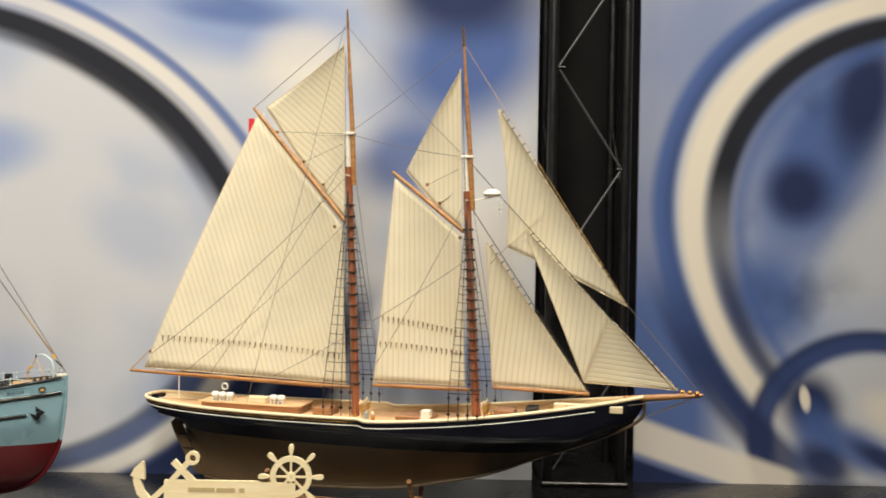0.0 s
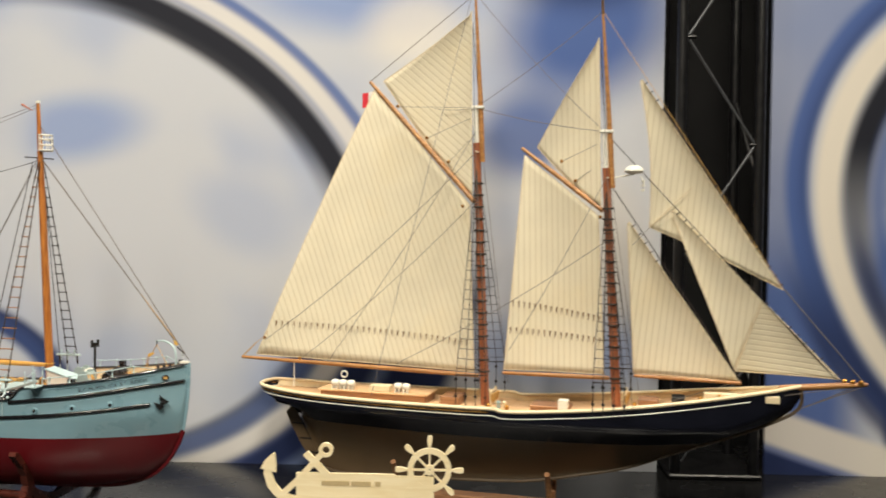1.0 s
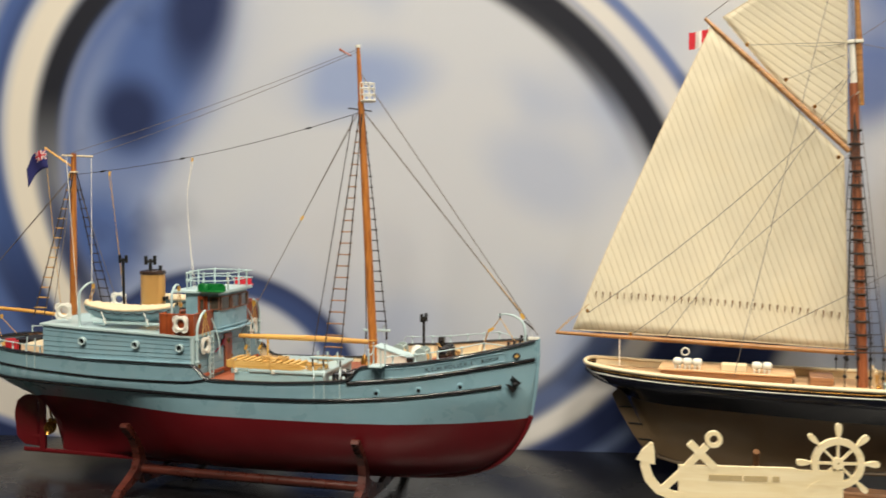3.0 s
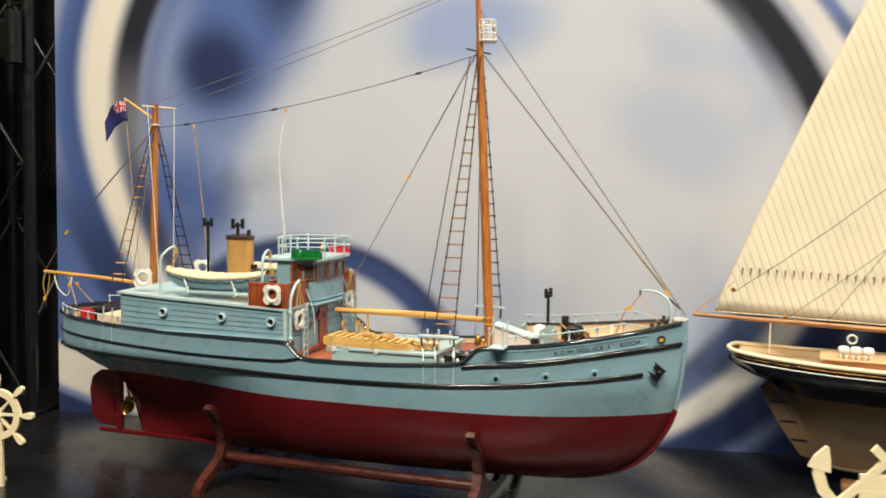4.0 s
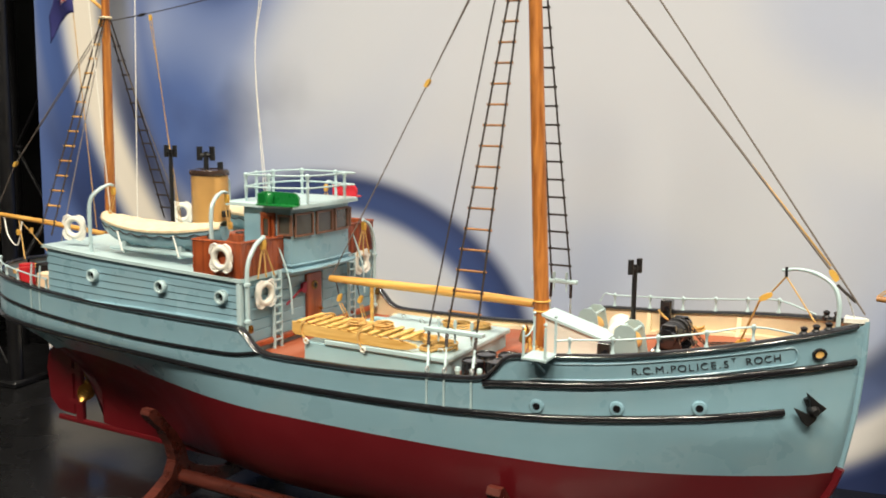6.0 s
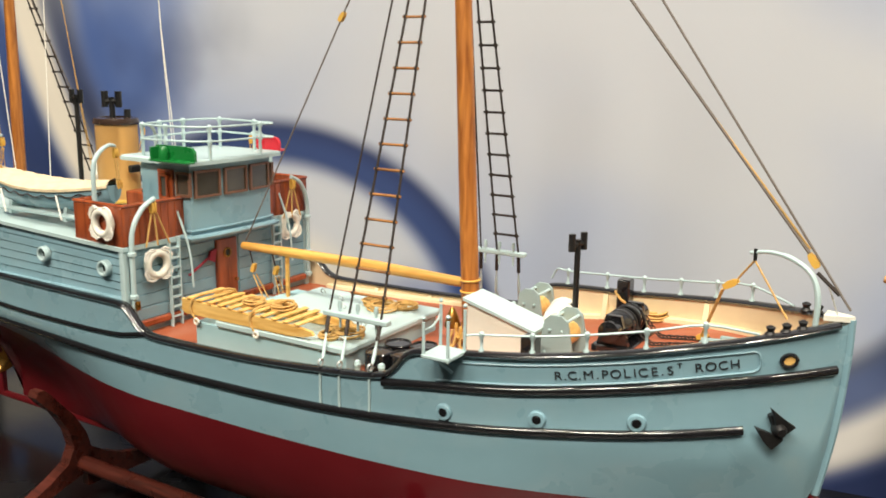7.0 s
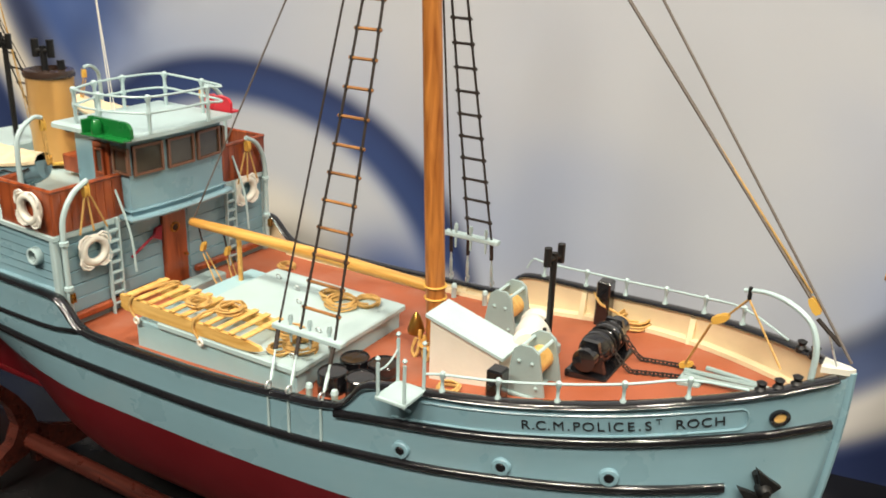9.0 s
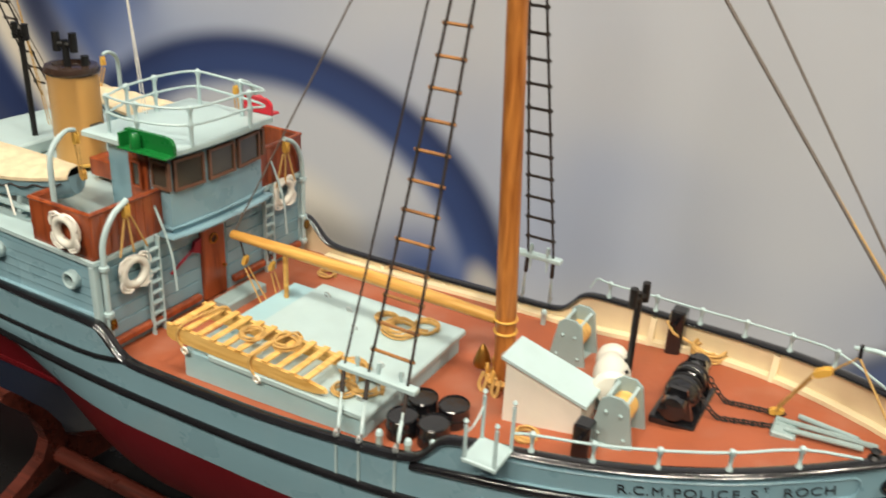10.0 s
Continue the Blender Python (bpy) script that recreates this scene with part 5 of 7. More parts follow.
def lifeboat(side):
    y0 = side * 0.086
    x0, x1 = -0.828, -0.640
    bw = lambda u: 0.0265 * max(0.02, math.sin(math.pi * (0.04 + 0.92 * u))) ** 0.62
    top = lambda u: 1.2655 + 0.008 * (2 * u - 1) ** 2
    bm = bmesh.new()
    rows = []
    for i in range(21):
        u = i / 20
        x = x0 + (x1 - x0) * u
        w, t = bw(u), top(u)
        bot = 1.2412 + 0.016 * (2 * u - 1) ** 4
        row = []
        for j in range(13):
            a = math.pi * j / 12
            row.append(Vector((x, y0 - w * math.cos(a), t - (t - bot) * math.sin(a) ** 0.7)))
        rows.append(row)
    vs = grid(bm, rows)
    bm.faces.new(vs[0])
    bm.faces.new(vs[-1])
    boat = part("lifeboat", bm, BLUE_PAINT, ship, "pale blue lifeboat under a cream canvas cover", smooth=True)
    bm = bmesh.new()
    rows = []
    for i in range(61):
        u = i / 60
        x = x0 + (x1 - x0) * u
        w, t = bw(u) + 0.0012, top(u)
        rib = 0.0026 * (0.5 + 0.5 * math.cos(u * 2 * math.pi * 10)) + 0.0016 * noise.noise(Vector((u * 20, side, 0)))
        rows.append([Vector((x, y0 - w, t - 0.0022))] + [Vector((x, y0 + w * v, t + (0.0034 + rib) * (1 - v * v) ** 0.6 + 0.0005)) for v in (-1, -0.75, -0.45, -0.15, 0.15, 0.45, 0.75, 1)] + [Vector((x, y0 + w, t - 0.0022))])
    grid(bm, rows)
    part("canvas_cover", bm, CANVAS, boat, "ribbed cream canvas cover", smooth=True)
    for e in (-1, 1):
        pts = []
        for i in range(25):
            u = 0.03 + 0.94 * i / 24
            x = x0 + (x1 - x0) * u
            pts.append(Vector((x, y0 + e * (bw(u) + 0.001), top(u) - 0.005 - 0.0030 * abs(math.sin(i * math.pi / 3)))))
        rod("grab_line", pts, 0.0007, ROPE_DARK, boat, n=5)
    for x in (x0 + 0.05, x1 - 0.05):
        bm = bmesh.new()
        slab(bm, [(-0.020, 0), (0.020, 0), (0.018, 0.014), (0.010, 0.008), (0, 0.0055), (-0.010, 0.008), (-0.018, 0.014)], 0.005, pose(x, y0, HT - 0.001, 0, 0, 90))
        part("chock", bm, PALE_BLUE_WHITE, boat)
        rod("gripe", [(x, y0 + side * 0.027, 1.262), (x + 0.012, y0 + side * 0.031, 1.240)], 0.0008, ROPE_WHITE, boat)
    for x, lean in ((x0 + 0.004, 0.010), (x1 + 0.006, -0.002)):
        yb = side * 0.112
        dv = rod("boat_davit", curve([(x, yb, HT - 0.006), (x, yb, 1.288), (x + lean * 0.5, yb - side * 0.006, 1.304), (x + lean, yb - side * 0.018, 1.312), (x + lean, yb - side * 0.026, 1.311)], 4), [0.0022] * 5 + [0.0021] * 6 + [0.0018] * 5 + [0.0016], PALE_BLUE_WHITE, ship, "pale blue curved boat davit", n=8)
        ball_block("davit_block", (x + lean, yb - side * 0.026, 1.304), dv, size=1.0)
        for d in (-0.002, 0.002):
            rod("davit_fall", [(x + lean + d, yb - side * 0.026, 1.298), (x + d, y0, 1.272)], 0.0007, ROPE_TAN, dv)
        ball_block("davit_block", (x + 0.002, y0, 1.2745), dv, SPAR_WOOD, size=0.9)
    return boat


lifeboat(-1)
lifeboat(1)
for y in (-0.104, 0.104):
    rod("boat_spar", [(-0.80, y, HT + 0.004), (-0.655, y, HT + 0.004)], 0.0026, PALE_BLUE_WHITE, ship, n=8)
# curved davits before the house front, on both wings
for side in (-1, 1):
    yb = side * 0.115
    x = HX1 + 0.007
    dv = rod("hoist_davit", curve([(x, yb, 1.148), (x, yb, 1.215), (x, yb - side * 0.002, 1.240), (x + 0.001, yb - side * 0.012, 1.258), (x + 0.001, yb - side * 0.026, 1.2665)], 4), 0.0023, PALE_BLUE_WHITE, ship, "pale blue curved hoisting davit", n=8)
    for z in (1.152, 1.178, 1.218):
        bm = bmesh.new()
        lathe(bm, [(0.0024, -0.002), (0.0038, -0.0015), (0.0038, 0.0015), (0.0024, 0.002)], 10, pose(x, yb, z))
        part("davit_band", bm, PALE_BLUE_WHITE, dv, smooth=True)
    ball_block("davit_block", (x + 0.001, yb - side * 0.024, 1.258), dv, size=1.2)
    for k in range(3):
        rod("davit_fall", [(x + 0.001, yb - side * (0.022 + 0.003 * k), 1.252), (x + 0.002, yb - side * (0.014 + 0.013 * k), 1.222)], 0.0009, ROPE_TAN, dv)
    ball_block("cleat_block", (x + 0.004, yb, 1.170), dv, BRASS, size=0.9)

# ---------------------------------------------------------------- waist: hatch, sled, coils, drums
def ship_box(name, lo, hi, mat, label="", bevel=0.0012, parent=None):
    bm = bmesh.new()
    box(bm, lo, hi, bevel)
    return part(name, bm, mat, parent or ship, label)


HATCH_PAINT = material("hatch_blue_paint", srgb(160, 196, 204), rough=0.4, var=0.06, scale=30, dust=0.2)
hatch = ship_box("cargo_hatch", (-0.5185, -0.1035, 1.136), (-0.3495, 0.0255, 1.1632), HATCH_PAINT, "pale blue cargo hatch")
ship_box("hatch_cover", (-0.4900, -0.1070, 1.1632), (-0.3460, 0.0290, 1.1690), PALE_BLUE_WHITE, "worn pale blue hatch cover", 0.0012, hatch)
for x, y in ((-0.47, 0.01), (-0.42, -0.02), (-0.44, 0.0), (-0.36, -0.095), (-0.372, -0.052), (-0.405, -0.1)):
    part("ring_bolt", torus(bmesh.new(), (x, y, 1.1715), (0, 1, 0.3), 0.0026, 0.0006, 12, 5), CHROME, hatch, smooth=True)


def sled():
    """A dog sled lashed on the hatch: two runners with upturned tips and cross slats."""
    x0, x1, ya, yb = -0.531, -0.386, -0.105, -0.068
    zr = 1.1695
    body = None
    for y in (ya, yb):
        top = [(x0, 0.0135), (x0 + 0.05, 0.0120), (x1 - 0.03, 0.0100), (x1 - 0.008, 0.0090), (x1 + 0.004, 0.0075)]
        low = [(x1 + 0.006, 0.0045), (x1 - 0.004, 0.0018), (x1 - 0.02, 0.0003), (x0 + 0.004, 0.0003), (x0, 0.003)]
        bm = bmesh.new()
        slab(bm, [(x, zr + z) for x, z in top + low], 0.0030, pose(0, y, 0))
        if body is None:
            body = part("sled", bm, SLED_WOOD, ship, "honey-coloured slatted dog sled lashed on the hatch")
        else:
            part("runner", bm, SLED_WOOD, body)
    for k in range(11):
        x = x0 + 0.006 + k * 0.0125
        z = zr + 0.0140 - 0.0036 * k / 10
        bm = bmesh.new()
        box(bm, (x, ya - 0.002, z), (x + 0.0056, yb + 0.002, z + 0.0016), 0.0004)
        part("slat", bm, SLED_WOOD, body)
    for x in (x0 + 0.012, x0 + 0.083):
        rod("lashing", curve([(x + 0.006, ya - 0.001, zr - 0.006), (x, ya - 0.003, zr + 0.006), (x + 0.004, ya, zr + 0.0165), (x + 0.008, (ya + yb) / 2, zr + 0.018), (x + 0.012, yb, zr + 0.0165), (x + 0.014, yb + 0.004, zr + 0.002)], 3), 0.0010, ROPE_TAN, body)
        part("lashing_knot", torus(bmesh.new(), (x + 0.006, ya - 0.002, zr - 0.005), (0, 1, 0), 0.0026, 0.0010, 10, 5), ROPE_WHITE, body, smooth=True)
    return body


sled()


def coil(x, y, z, r, turns, parent, mat=None, wobble=0.25, seed=0):
    """A loose flaked coil of cord."""
    rnd = random.Random(seed)
    pts = []
    for i in range(turns * 14):
        a = i * 2 * math.pi / 14
        k = 1 + wobble * rnd.uniform(-0.35, 0.35) + 0.12 * math.sin(a * 0.37 + seed)
        pts.append(Vector((x + r * k * math.cos(a), y + r * k * math.sin(a) * 0.9, z + 0.0012 + 0.0010 * (i // 14) * 1.1 + rnd.uniform(0, 0.0006))))
    return part("rope_coil", tube(bmesh.new(), curve(pts[::2], 2), 0.00095, 5), mat or ROPE_TAN, parent, "coil of tan cord", smooth=True)


for k, (x, y, r, t) in enumerate(((-0.388, -0.004, 0.0125, 6), (-0.372, 0.010, 0.010, 4), (-0.364, -0.082, 0.012, 6), (-0.384, -0.068, 0.0105, 5), (-0.375, -0.092, 0.009, 4), (-0.405, 0.004, 0.009, 4))):
    coil(x, y, 1.169, r, t, ship, seed=k)
coil(-0.462, -0.088, 1.1835, 0.009, 4, ship, seed=11)
coil(-0.435, -0.082, 1.1815, 0.010, 5, ship, seed=12)
coil(-0.166, 0.088, deck_z(-0.16) + 0.001, 0.0125, 7, ship, seed=13)
coil(-0.249, -0.057, deck_z(-0.25) + 0.001, 0.008, 5, ship, seed=14)
coil(-0.53, 0.085, deck_z(-0.53) + 0.001, 0.008, 4, ship, seed=15)
for x, y in ((-0.3290, -0.087), (-0.3285, -0.062), (-0.3050, -0.085), (-0.3040, -0.060)):
    bm = bmesh.new()
    z = deck_z(x)
    lathe(bm, [(0.0106, 0.0), (0.0114, 0.001), (0.0110, 0.008), (0.0116, 0.0085), (0.0110, 0.0095), (0.0114, 0.0165), (0.0106, 0.0175), (0.0100, 0.0163), (0.0004, 0.0163)], 18, pose(x, y, z))
    part("oil_drum", bm, BLACK_GLOSS, ship, "glossy black oil drum", smooth=True)
for x, y in ((-0.335, -0.106), (-0.312, -0.106), (-0.296, -0.100), (-0.345, 0.104), (-0.31, 0.1)):
    bm = bmesh.new()
    lathe(bm, [(0.0024, 0), (0.0024, 0.010), (0.0030, 0.011), (0.0022, 0.014), (0.0006, 0.015)], 8, pose(x, y, deck_z(x)))
    part("deck_post", bm, PALE_BLUE_WHITE, ship, smooth=True)
ship_box("deck_chest", (-0.5735, -0.018, 1.138), (-0.555, 0.030, 1.149), GREY_PAINT, "small grey deck chest")
# bulwark stanchions inside
for x in (-0.49, -0.42, -0.34, -0.215, -0.115):
    for side in (-1, 1):
        bm = bmesh.new()
        z0, z1 = deck_z(x), rail_z(x) - 0.002
        y0, y1 = half(x, z0) - 0.0030, half(x, z1) - 0.0030
        slab(bm, [(-y0, z0), (-(y0 - 0.008), z0), (-(y1 - 0.003), z1), (-y1, z1)] if side < 0 else [(y0, z0), (y0 - 0.008, z0), (y1 - 0.003, z1), (y1, z1)], 0.0045, pose(x, 0, 0, 0, 0, 0) @ pose(0, 0, 0, 0, 0, 90) if side > 0 else pose(x, 0, 0, 0, 0, 90))
        part("bulwark_bracket", bm, CREAM_PAINT, ship)

# ---------------------------------------------------------------- foredeck
bm = bmesh.new()
f0, f1 = -0.2745, -0.2165
ya, yb = -0.0430, -0.0165
za, zb = 1.2055, 1.1885
slab(bm, [(f0, deck_z(f0) - 0.001), (f1, deck_z(f1) - 0.001), (f1, zb), (f0, za)], yb - ya, pose(0, (ya + yb) / 2, 0))
locker = part("deck_locker", bm, WHITE_PAINT, ship, "white slant-topped deck locker")
bm = bmesh.new()
slab(bm, [(f0 - 0.003, za - 0.0002), (f1 + 0.004, zb - 0.0012), (f1 + 0.004, zb + 0.0012), (f0 - 0.003, za + 0.0024)], yb - ya + 0.005, pose(0, (ya + yb) / 2, 0))
part("locker_lid", bm, PALE_BLUE_WHITE, locker, "pale blue lid")


def winch_frame(x, y, parent, tall=0.036):
    """Two cheek plates with a timber drum and tie rods."""
    z = deck_z(x)
    base = ship_box("cargo_winch", (x - 0.017, y - 0.016, z), (x + 0.017, y + 0.016, z + 0.003), GREY_PAINT, "grey-green cargo winch with a timber drum", 0.0008)
    for dy in (-0.013, 0.013):
        bm = bmesh.new()
        slab(bm, [(x - 0.0155, z + 0.003), (x + 0.0155, z + 0.003), (x + 0.0095, z + tall - 0.004), (x + 0.0045, z + tall), (x - 0.0045, z + tall), (x - 0.0095, z + tall - 0.004)], 0.0022, pose(0, y + dy, 0))
        cheek = part("cheek_plate", bm, GREY_PAINT, base)
        for px, pz in ((-0.009, 0.010), (0.009, 0.010), (-0.005, 0.028), (0.005, 0.028)):
            bm = bmesh.new()
            s = -1 if dy < 0 else 1
            lathe(bm, [(0.0014, 0), (0.0014, 0.001), (0.0008, 0.0018)], 8, pose(x + px, y + dy + s * 0.0011, z + pz, -90 * s, 0, 0))
            part("bolt", bm, GREY_PAINT, cheek, smooth=True)
    rod("drum", [(x, y - 0.012, z + 0.021), (x, y + 0.012, z + 0.021)], 0.0090, SLED_WOOD, base, n=16)
    for px in (-0.007, 0.007):
        rod("tie_rod", [(x + px, y - 0.014, z + tall - 0.005), (x + px, y + 0.014, z + tall - 0.005)], 0.0013, PALE_BLUE_WHITE, base)
    return base


winch_frame(-0.264, 0.057, ship, 0.042)
winch_frame(-0.193, -0.035, ship, 0.040)
bm = bmesh.new()
lathe(bm, [(0.004, -0.022), (0.0085, -0.021), (0.0095, -0.016), (0.0080, -0.012), (0.0095, -0.006), (0.0105, 0.004), (0.0095, 0.014), (0.0105, 0.018), (0.0085, 0.0225), (0.004, 0.023)], 18, pose(-0.214, 0.004, deck_z(-0.214) + 0.026, 90, 0, 20) @ Matrix.Diagonal((1.3, 1.3, 1.05, 1)))
wd = part("winch_engine", bm, WHITE_PAINT, ship, "white winch engine drum", smooth=True)
for y, dx in ((-0.010, 0.007), (0.004, 0.007)):
    bm = bmesh.new()
    lathe(bm, [(0.0004, 0.0), (0.0016, 0.0), (0.0016, 0.0012)], 10, pose(-0.212 + dx - 0.4 * y, 0.004 + y, deck_z(-0.214) + 0.0365, 0, 50, 0))
    part("port", bm, BLACK_MATT, wd, smooth=True)
ship_box("winch_bed", (-0.228, -0.010, deck_z(-0.222) - 0.001), (-0.200, 0.026, deck_z(-0.222) + 0.014), GREY_PAINT, "grey winch bed")
# windlass with chain
wx, wy = -0.163, 0.0135
wz = deck_z(wx)
wl = ship_box("anchor_windlass", (wx - 0.016, wy - 0.028, wz), (wx + 0.016, wy + 0.028, wz + 0.006), BLACK_GLOSS, "glossy black anchor windlass wound with chain", 0.001)
bm = bmesh.new()
lathe(bm, [(0.005, -0.034), (0.0085, -0.033), (0.0085, -0.025), (0.0065, -0.023), (0.0115, -0.016), (0.012, -0.006), (0.0085, -0.003), (0.0085, 0.003), (0.012, 0.006), (0.0115, 0.016), (0.0065, 0.023), (0.0085, 0.025), (0.0085, 0.033), (0.005, 0.034)], 20, pose(wx, wy, wz + 0.019, 90, 0, 0))
part("barrel", bm, BLACK_GLOSS, wl, smooth=True)
for y in (-0.022, 0.022):
    bm = bmesh.new()
    slab(bm, [(wx - 0.013, wz + 0.006), (wx + 0.013, wz + 0.006), (wx + 0.006, wz + 0.030), (wx - 0.006, wz + 0.030)], 0.004, pose(0, wy + y, 0))
    part("bearer", bm, BLACK_GLOSS, wl)
for k in range(4):
    part("chain_turn", torus(bmesh.new(), (wx, wy - 0.010 + 0.0075 * k, wz + 0.019), (0, 1, 0.08), 0.0112, 0.0013, 20, 5), BLACK_MATT, wl, smooth=True)
link_bm = bmesh.new()
pts = [Vector((0.0022 * math.cos(a) * 1.35, 0.0022 * math.sin(a) * 0.85, 0)) for a in [2 * math.pi * i / 12 for i in range(12)]]
tube(link_bm, pts, 0.00055, 5, loop=True)
LINK = mesh_of("chain_link", link_bm, ROPE_DARK, True)
for y0, y1 in ((-0.010, 0.010), (0.014, 0.026)):
    a, b = Vector((wx + 0.012, wy + y0, wz + 0.022)), Vector((-0.098, y1, deck_z(-0.098) + 0.004))
    n_links = 18
    pts = [a.lerp(b, i / n_links) + Vector((0, 0, -0.016 * 4 * (i / n_links) * (1 - i / n_links) * (1.0 if i < n_links else 0))) for i in range(n_links + 1)]
    pts = [Vector((p.x, p.y, max(p.z, deck_z(p.x) + 0.0035))) for p in pts]
    holder = part("anchor_chain", tube(bmesh.new(), pts[-2:], 0.0008, 5), ROPE_DARK, ship, "dark anchor chain across the deck")
    for i in range(n_links):
        d = (pts[i + 1] - pts[i]).normalized()
        q = d.to_track_quat("X", "Z").to_matrix().to_4x4()
        m = Matrix.Translation((pts[i] + pts[i + 1]) / 2 - Vector((0, 0, TABLE))) @ q @ pose(0, 0, 0, 90 * (i % 2) + 20, 0, 0)
        piece("chain_link", LINK, holder, m)
# anchors stowed on deck, small fittings
for dy, x0, x1 in ((0.016, -0.101, -0.038), (0.006, -0.094, -0.046), (0.024, -0.088, -0.050)):
    z = lambda x: deck_z(x) + 0.006
    rod("anchor_stock", [(x0, dy, z(x0)), (x1, dy * 0.5, z(x1))], 0.0019, GREY_PAINT, ship, "grey-green stowed anchor gear", n=8)
ball_block("deck_block", (-0.103, 0.024, deck_z(-0.1) + 0.006), ship, YELLOW, 1.0, 70)
ship_box("chain_stopper", (-0.102, 0.000, deck_z(-0.1)), (-0.086, 0.020, deck_z(-0.1) + 0.006), GREY_PAINT, "grey chain stopper")
for x, y, top in ((-0.2055, -0.0650, 1.194), (-0.1935, 0.0910, 1.2055)):
    b = ship_box("mooring_bitt", (x - 0.006, y - 0.006, deck_z(x) - 0.001), (x + 0.006, y + 0.006, top), BLACK_GLOSS, "black square mooring bitt", 0.0012)
    rod("bitt_pin", [(x, y - 0.012, top - 0.009), (x, y + 0.012, top - 0.009)], 0.0016, BLACK_GLOSS, b, n=8)
    if y > 0:
        rod("mooring_line", curve([(x - 0.008, y - 0.003, top - 0.012), (x, y - 0.008, top - 0.018), (x + 0.008, y - 0.002, top - 0.024), (x + 0.03, y - 0.004, deck_z(x) + 0.008)], 4), 0.0012, ROPE_TAN, b)
h_vent(-0.204, 0.0087, deck_z(-0.204), 1.2545, ship, 0.95, 1.25)
# gangway platform at the break of the bulwark
gp = ship_box("gangway_platform", (-0.2580, -0.132, 1.1865), (-0.2345, -0.107, 1.1895), PALE_BLUE_WHITE, "pale blue gangway platform with posts", 0.0006)
for x, y, h in ((-0.2565, -0.1305, 0.026), (-0.2360, -0.1305, 0.030), (-0.2565, -0.1085, 0.034), (-0.2360, -0.1085, 0.033)):
    rod("gangway_post", [(x, y, 1.186), (x, y, 1.187 + h)], 0.0012, PALE_BLUE_WHITE, gp)
    bm = bmesh.new()
    lathe(bm, [(0.0008, -0.0016), (0.0018, 0), (0.0008, 0.0016)], 8, pose(x, y, 1.190 + h))
    part("post_knob", bm, PALE_BLUE_WHITE, gp, smooth=True)
rod("gangway_chain", sag((-0.2565, -0.1305, 1.208), (-0.2565, -0.1085, 1.214), 0.004, 6), 0.0007, PALE_BLUE_WHITE, gp)
rod("gangway_bracket", [(-0.247, -0.129, 1.187), (-0.244, -0.1125, 1.172)], 0.0012, BLUE_PAINT, gp)
# rails round the bow
for side, xs in ((-1, (-0.224, -0.187, -0.150, -0.112, -0.077)), (1, (-0.258, -0.216, -0.178, -0.142, -0.108, -0.076))):
    ht = 0.0125
    line_pts = []
    for x in xs:
        z = rail_z(x) + 0.003
        y = side * (half(x, z) - 0.002)
        bm = bmesh.new()
        lathe(bm, [(0.0022, 0), (0.0022, 0.001), (0.0012, 0.0025), (0.0012, ht - 0.003), (0.0020, ht - 0.0018), (0.0020, ht + 0.0014), (0.0010, ht + 0.0024)], 8, pose(x, y, z))
        part("rail_stanchion", bm, PALE_BLUE_WHITE, ship, smooth=True)
        line_pts.append(Vector((x, y, z + ht)))
    x = -0.046 if side < 0 else -0.040
    endp = Vector((x, side * (half(x, 1.215) - 0.003), rail_z(x) + 0.004))
    start = [Vector((-0.236, -0.108, 1.2005))] if side < 0 else [Vector((-0.276, 0.112, 1.190)), Vector((-0.270, 0.112, 1.200))]
    pts = start + line_pts + [endp]
    rod("bow_rail", curve(pts, 3), 0.0009, PALE_BLUE_WHITE, ship, "thin pale blue bow rail")
# stem head, davit and fairleads
bm = bmesh.new()
slab(bm, [(-0.012, 0.0075), (0.004, 0.003), (0.0075, 0.0), (0.004, -0.003), (-0.012, -0.0075)], 0.004, pose(0, 0, 1.2245, 90, 0, 0))
part("stem_head", bm, WHITE_PAINT, ship, "white stem head plate")
dv = rod("anchor_davit", curve([(-0.016, -0.013, 1.218), (-0.016, -0.013, 1.240), (-0.022, -0.011, 1.255), (-0.036, -0.008, 1.2635), (-0.052, -0.004, 1.2655), (-0.066, -0.002, 1.2630)], 4), [0.0021] * 6 + [0.0019] * 8 + [0.0015] * 6 + [0.0013], PALE_BLUE_WHITE, ship, "pale grey curved anchor davit", n=8)
rod("davit_pin", [(-0.062, -0.003, 1.2665), (-0.062, -0.003, 1.258)], 0.0014, BLACK_MATT, dv)
tb = Vector((-0.080, 0.006, 1.236))
rod("davit_line", [(-0.062, -0.003, 1.258), (-0.074, 0.003, 1.242)], 0.0008, ROPE_TAN, dv)
rod("davit_line", [(-0.062, -0.003, 1.258), (-0.034, -0.016, 1.222)], 0.0007, ROPE_TAN, dv)
ball_block("davit_block", tb, dv, YELLOW, 1.25, 60)
for d in (-0.003, 0.003):
    rod("davit_line", [tb + Vector((-0.005, d, -0.004)), (-0.103, 0.024 + d, deck_z(-0.1) + 0.008)], 0.0008, ROPE_TAN, dv)
for x, side in ((-0.040, -1), (-0.031, -1), (-0.022, -1), (-0.030, 1), (-0.020, 1)):
    bm = bmesh.new()
    z = rail_z(x)
    lathe(bm, [(0.0036, 0), (0.0040, 0.003), (0.0022, 0.005), (0.0034, 0.0078), (0.0010, 0.0092)], 10, pose(x, side * (half(x, 1.21) - 0.004), z))
    part("fairlead", bm, BLACK_MATT, ship, "black fairlead", smooth=True)

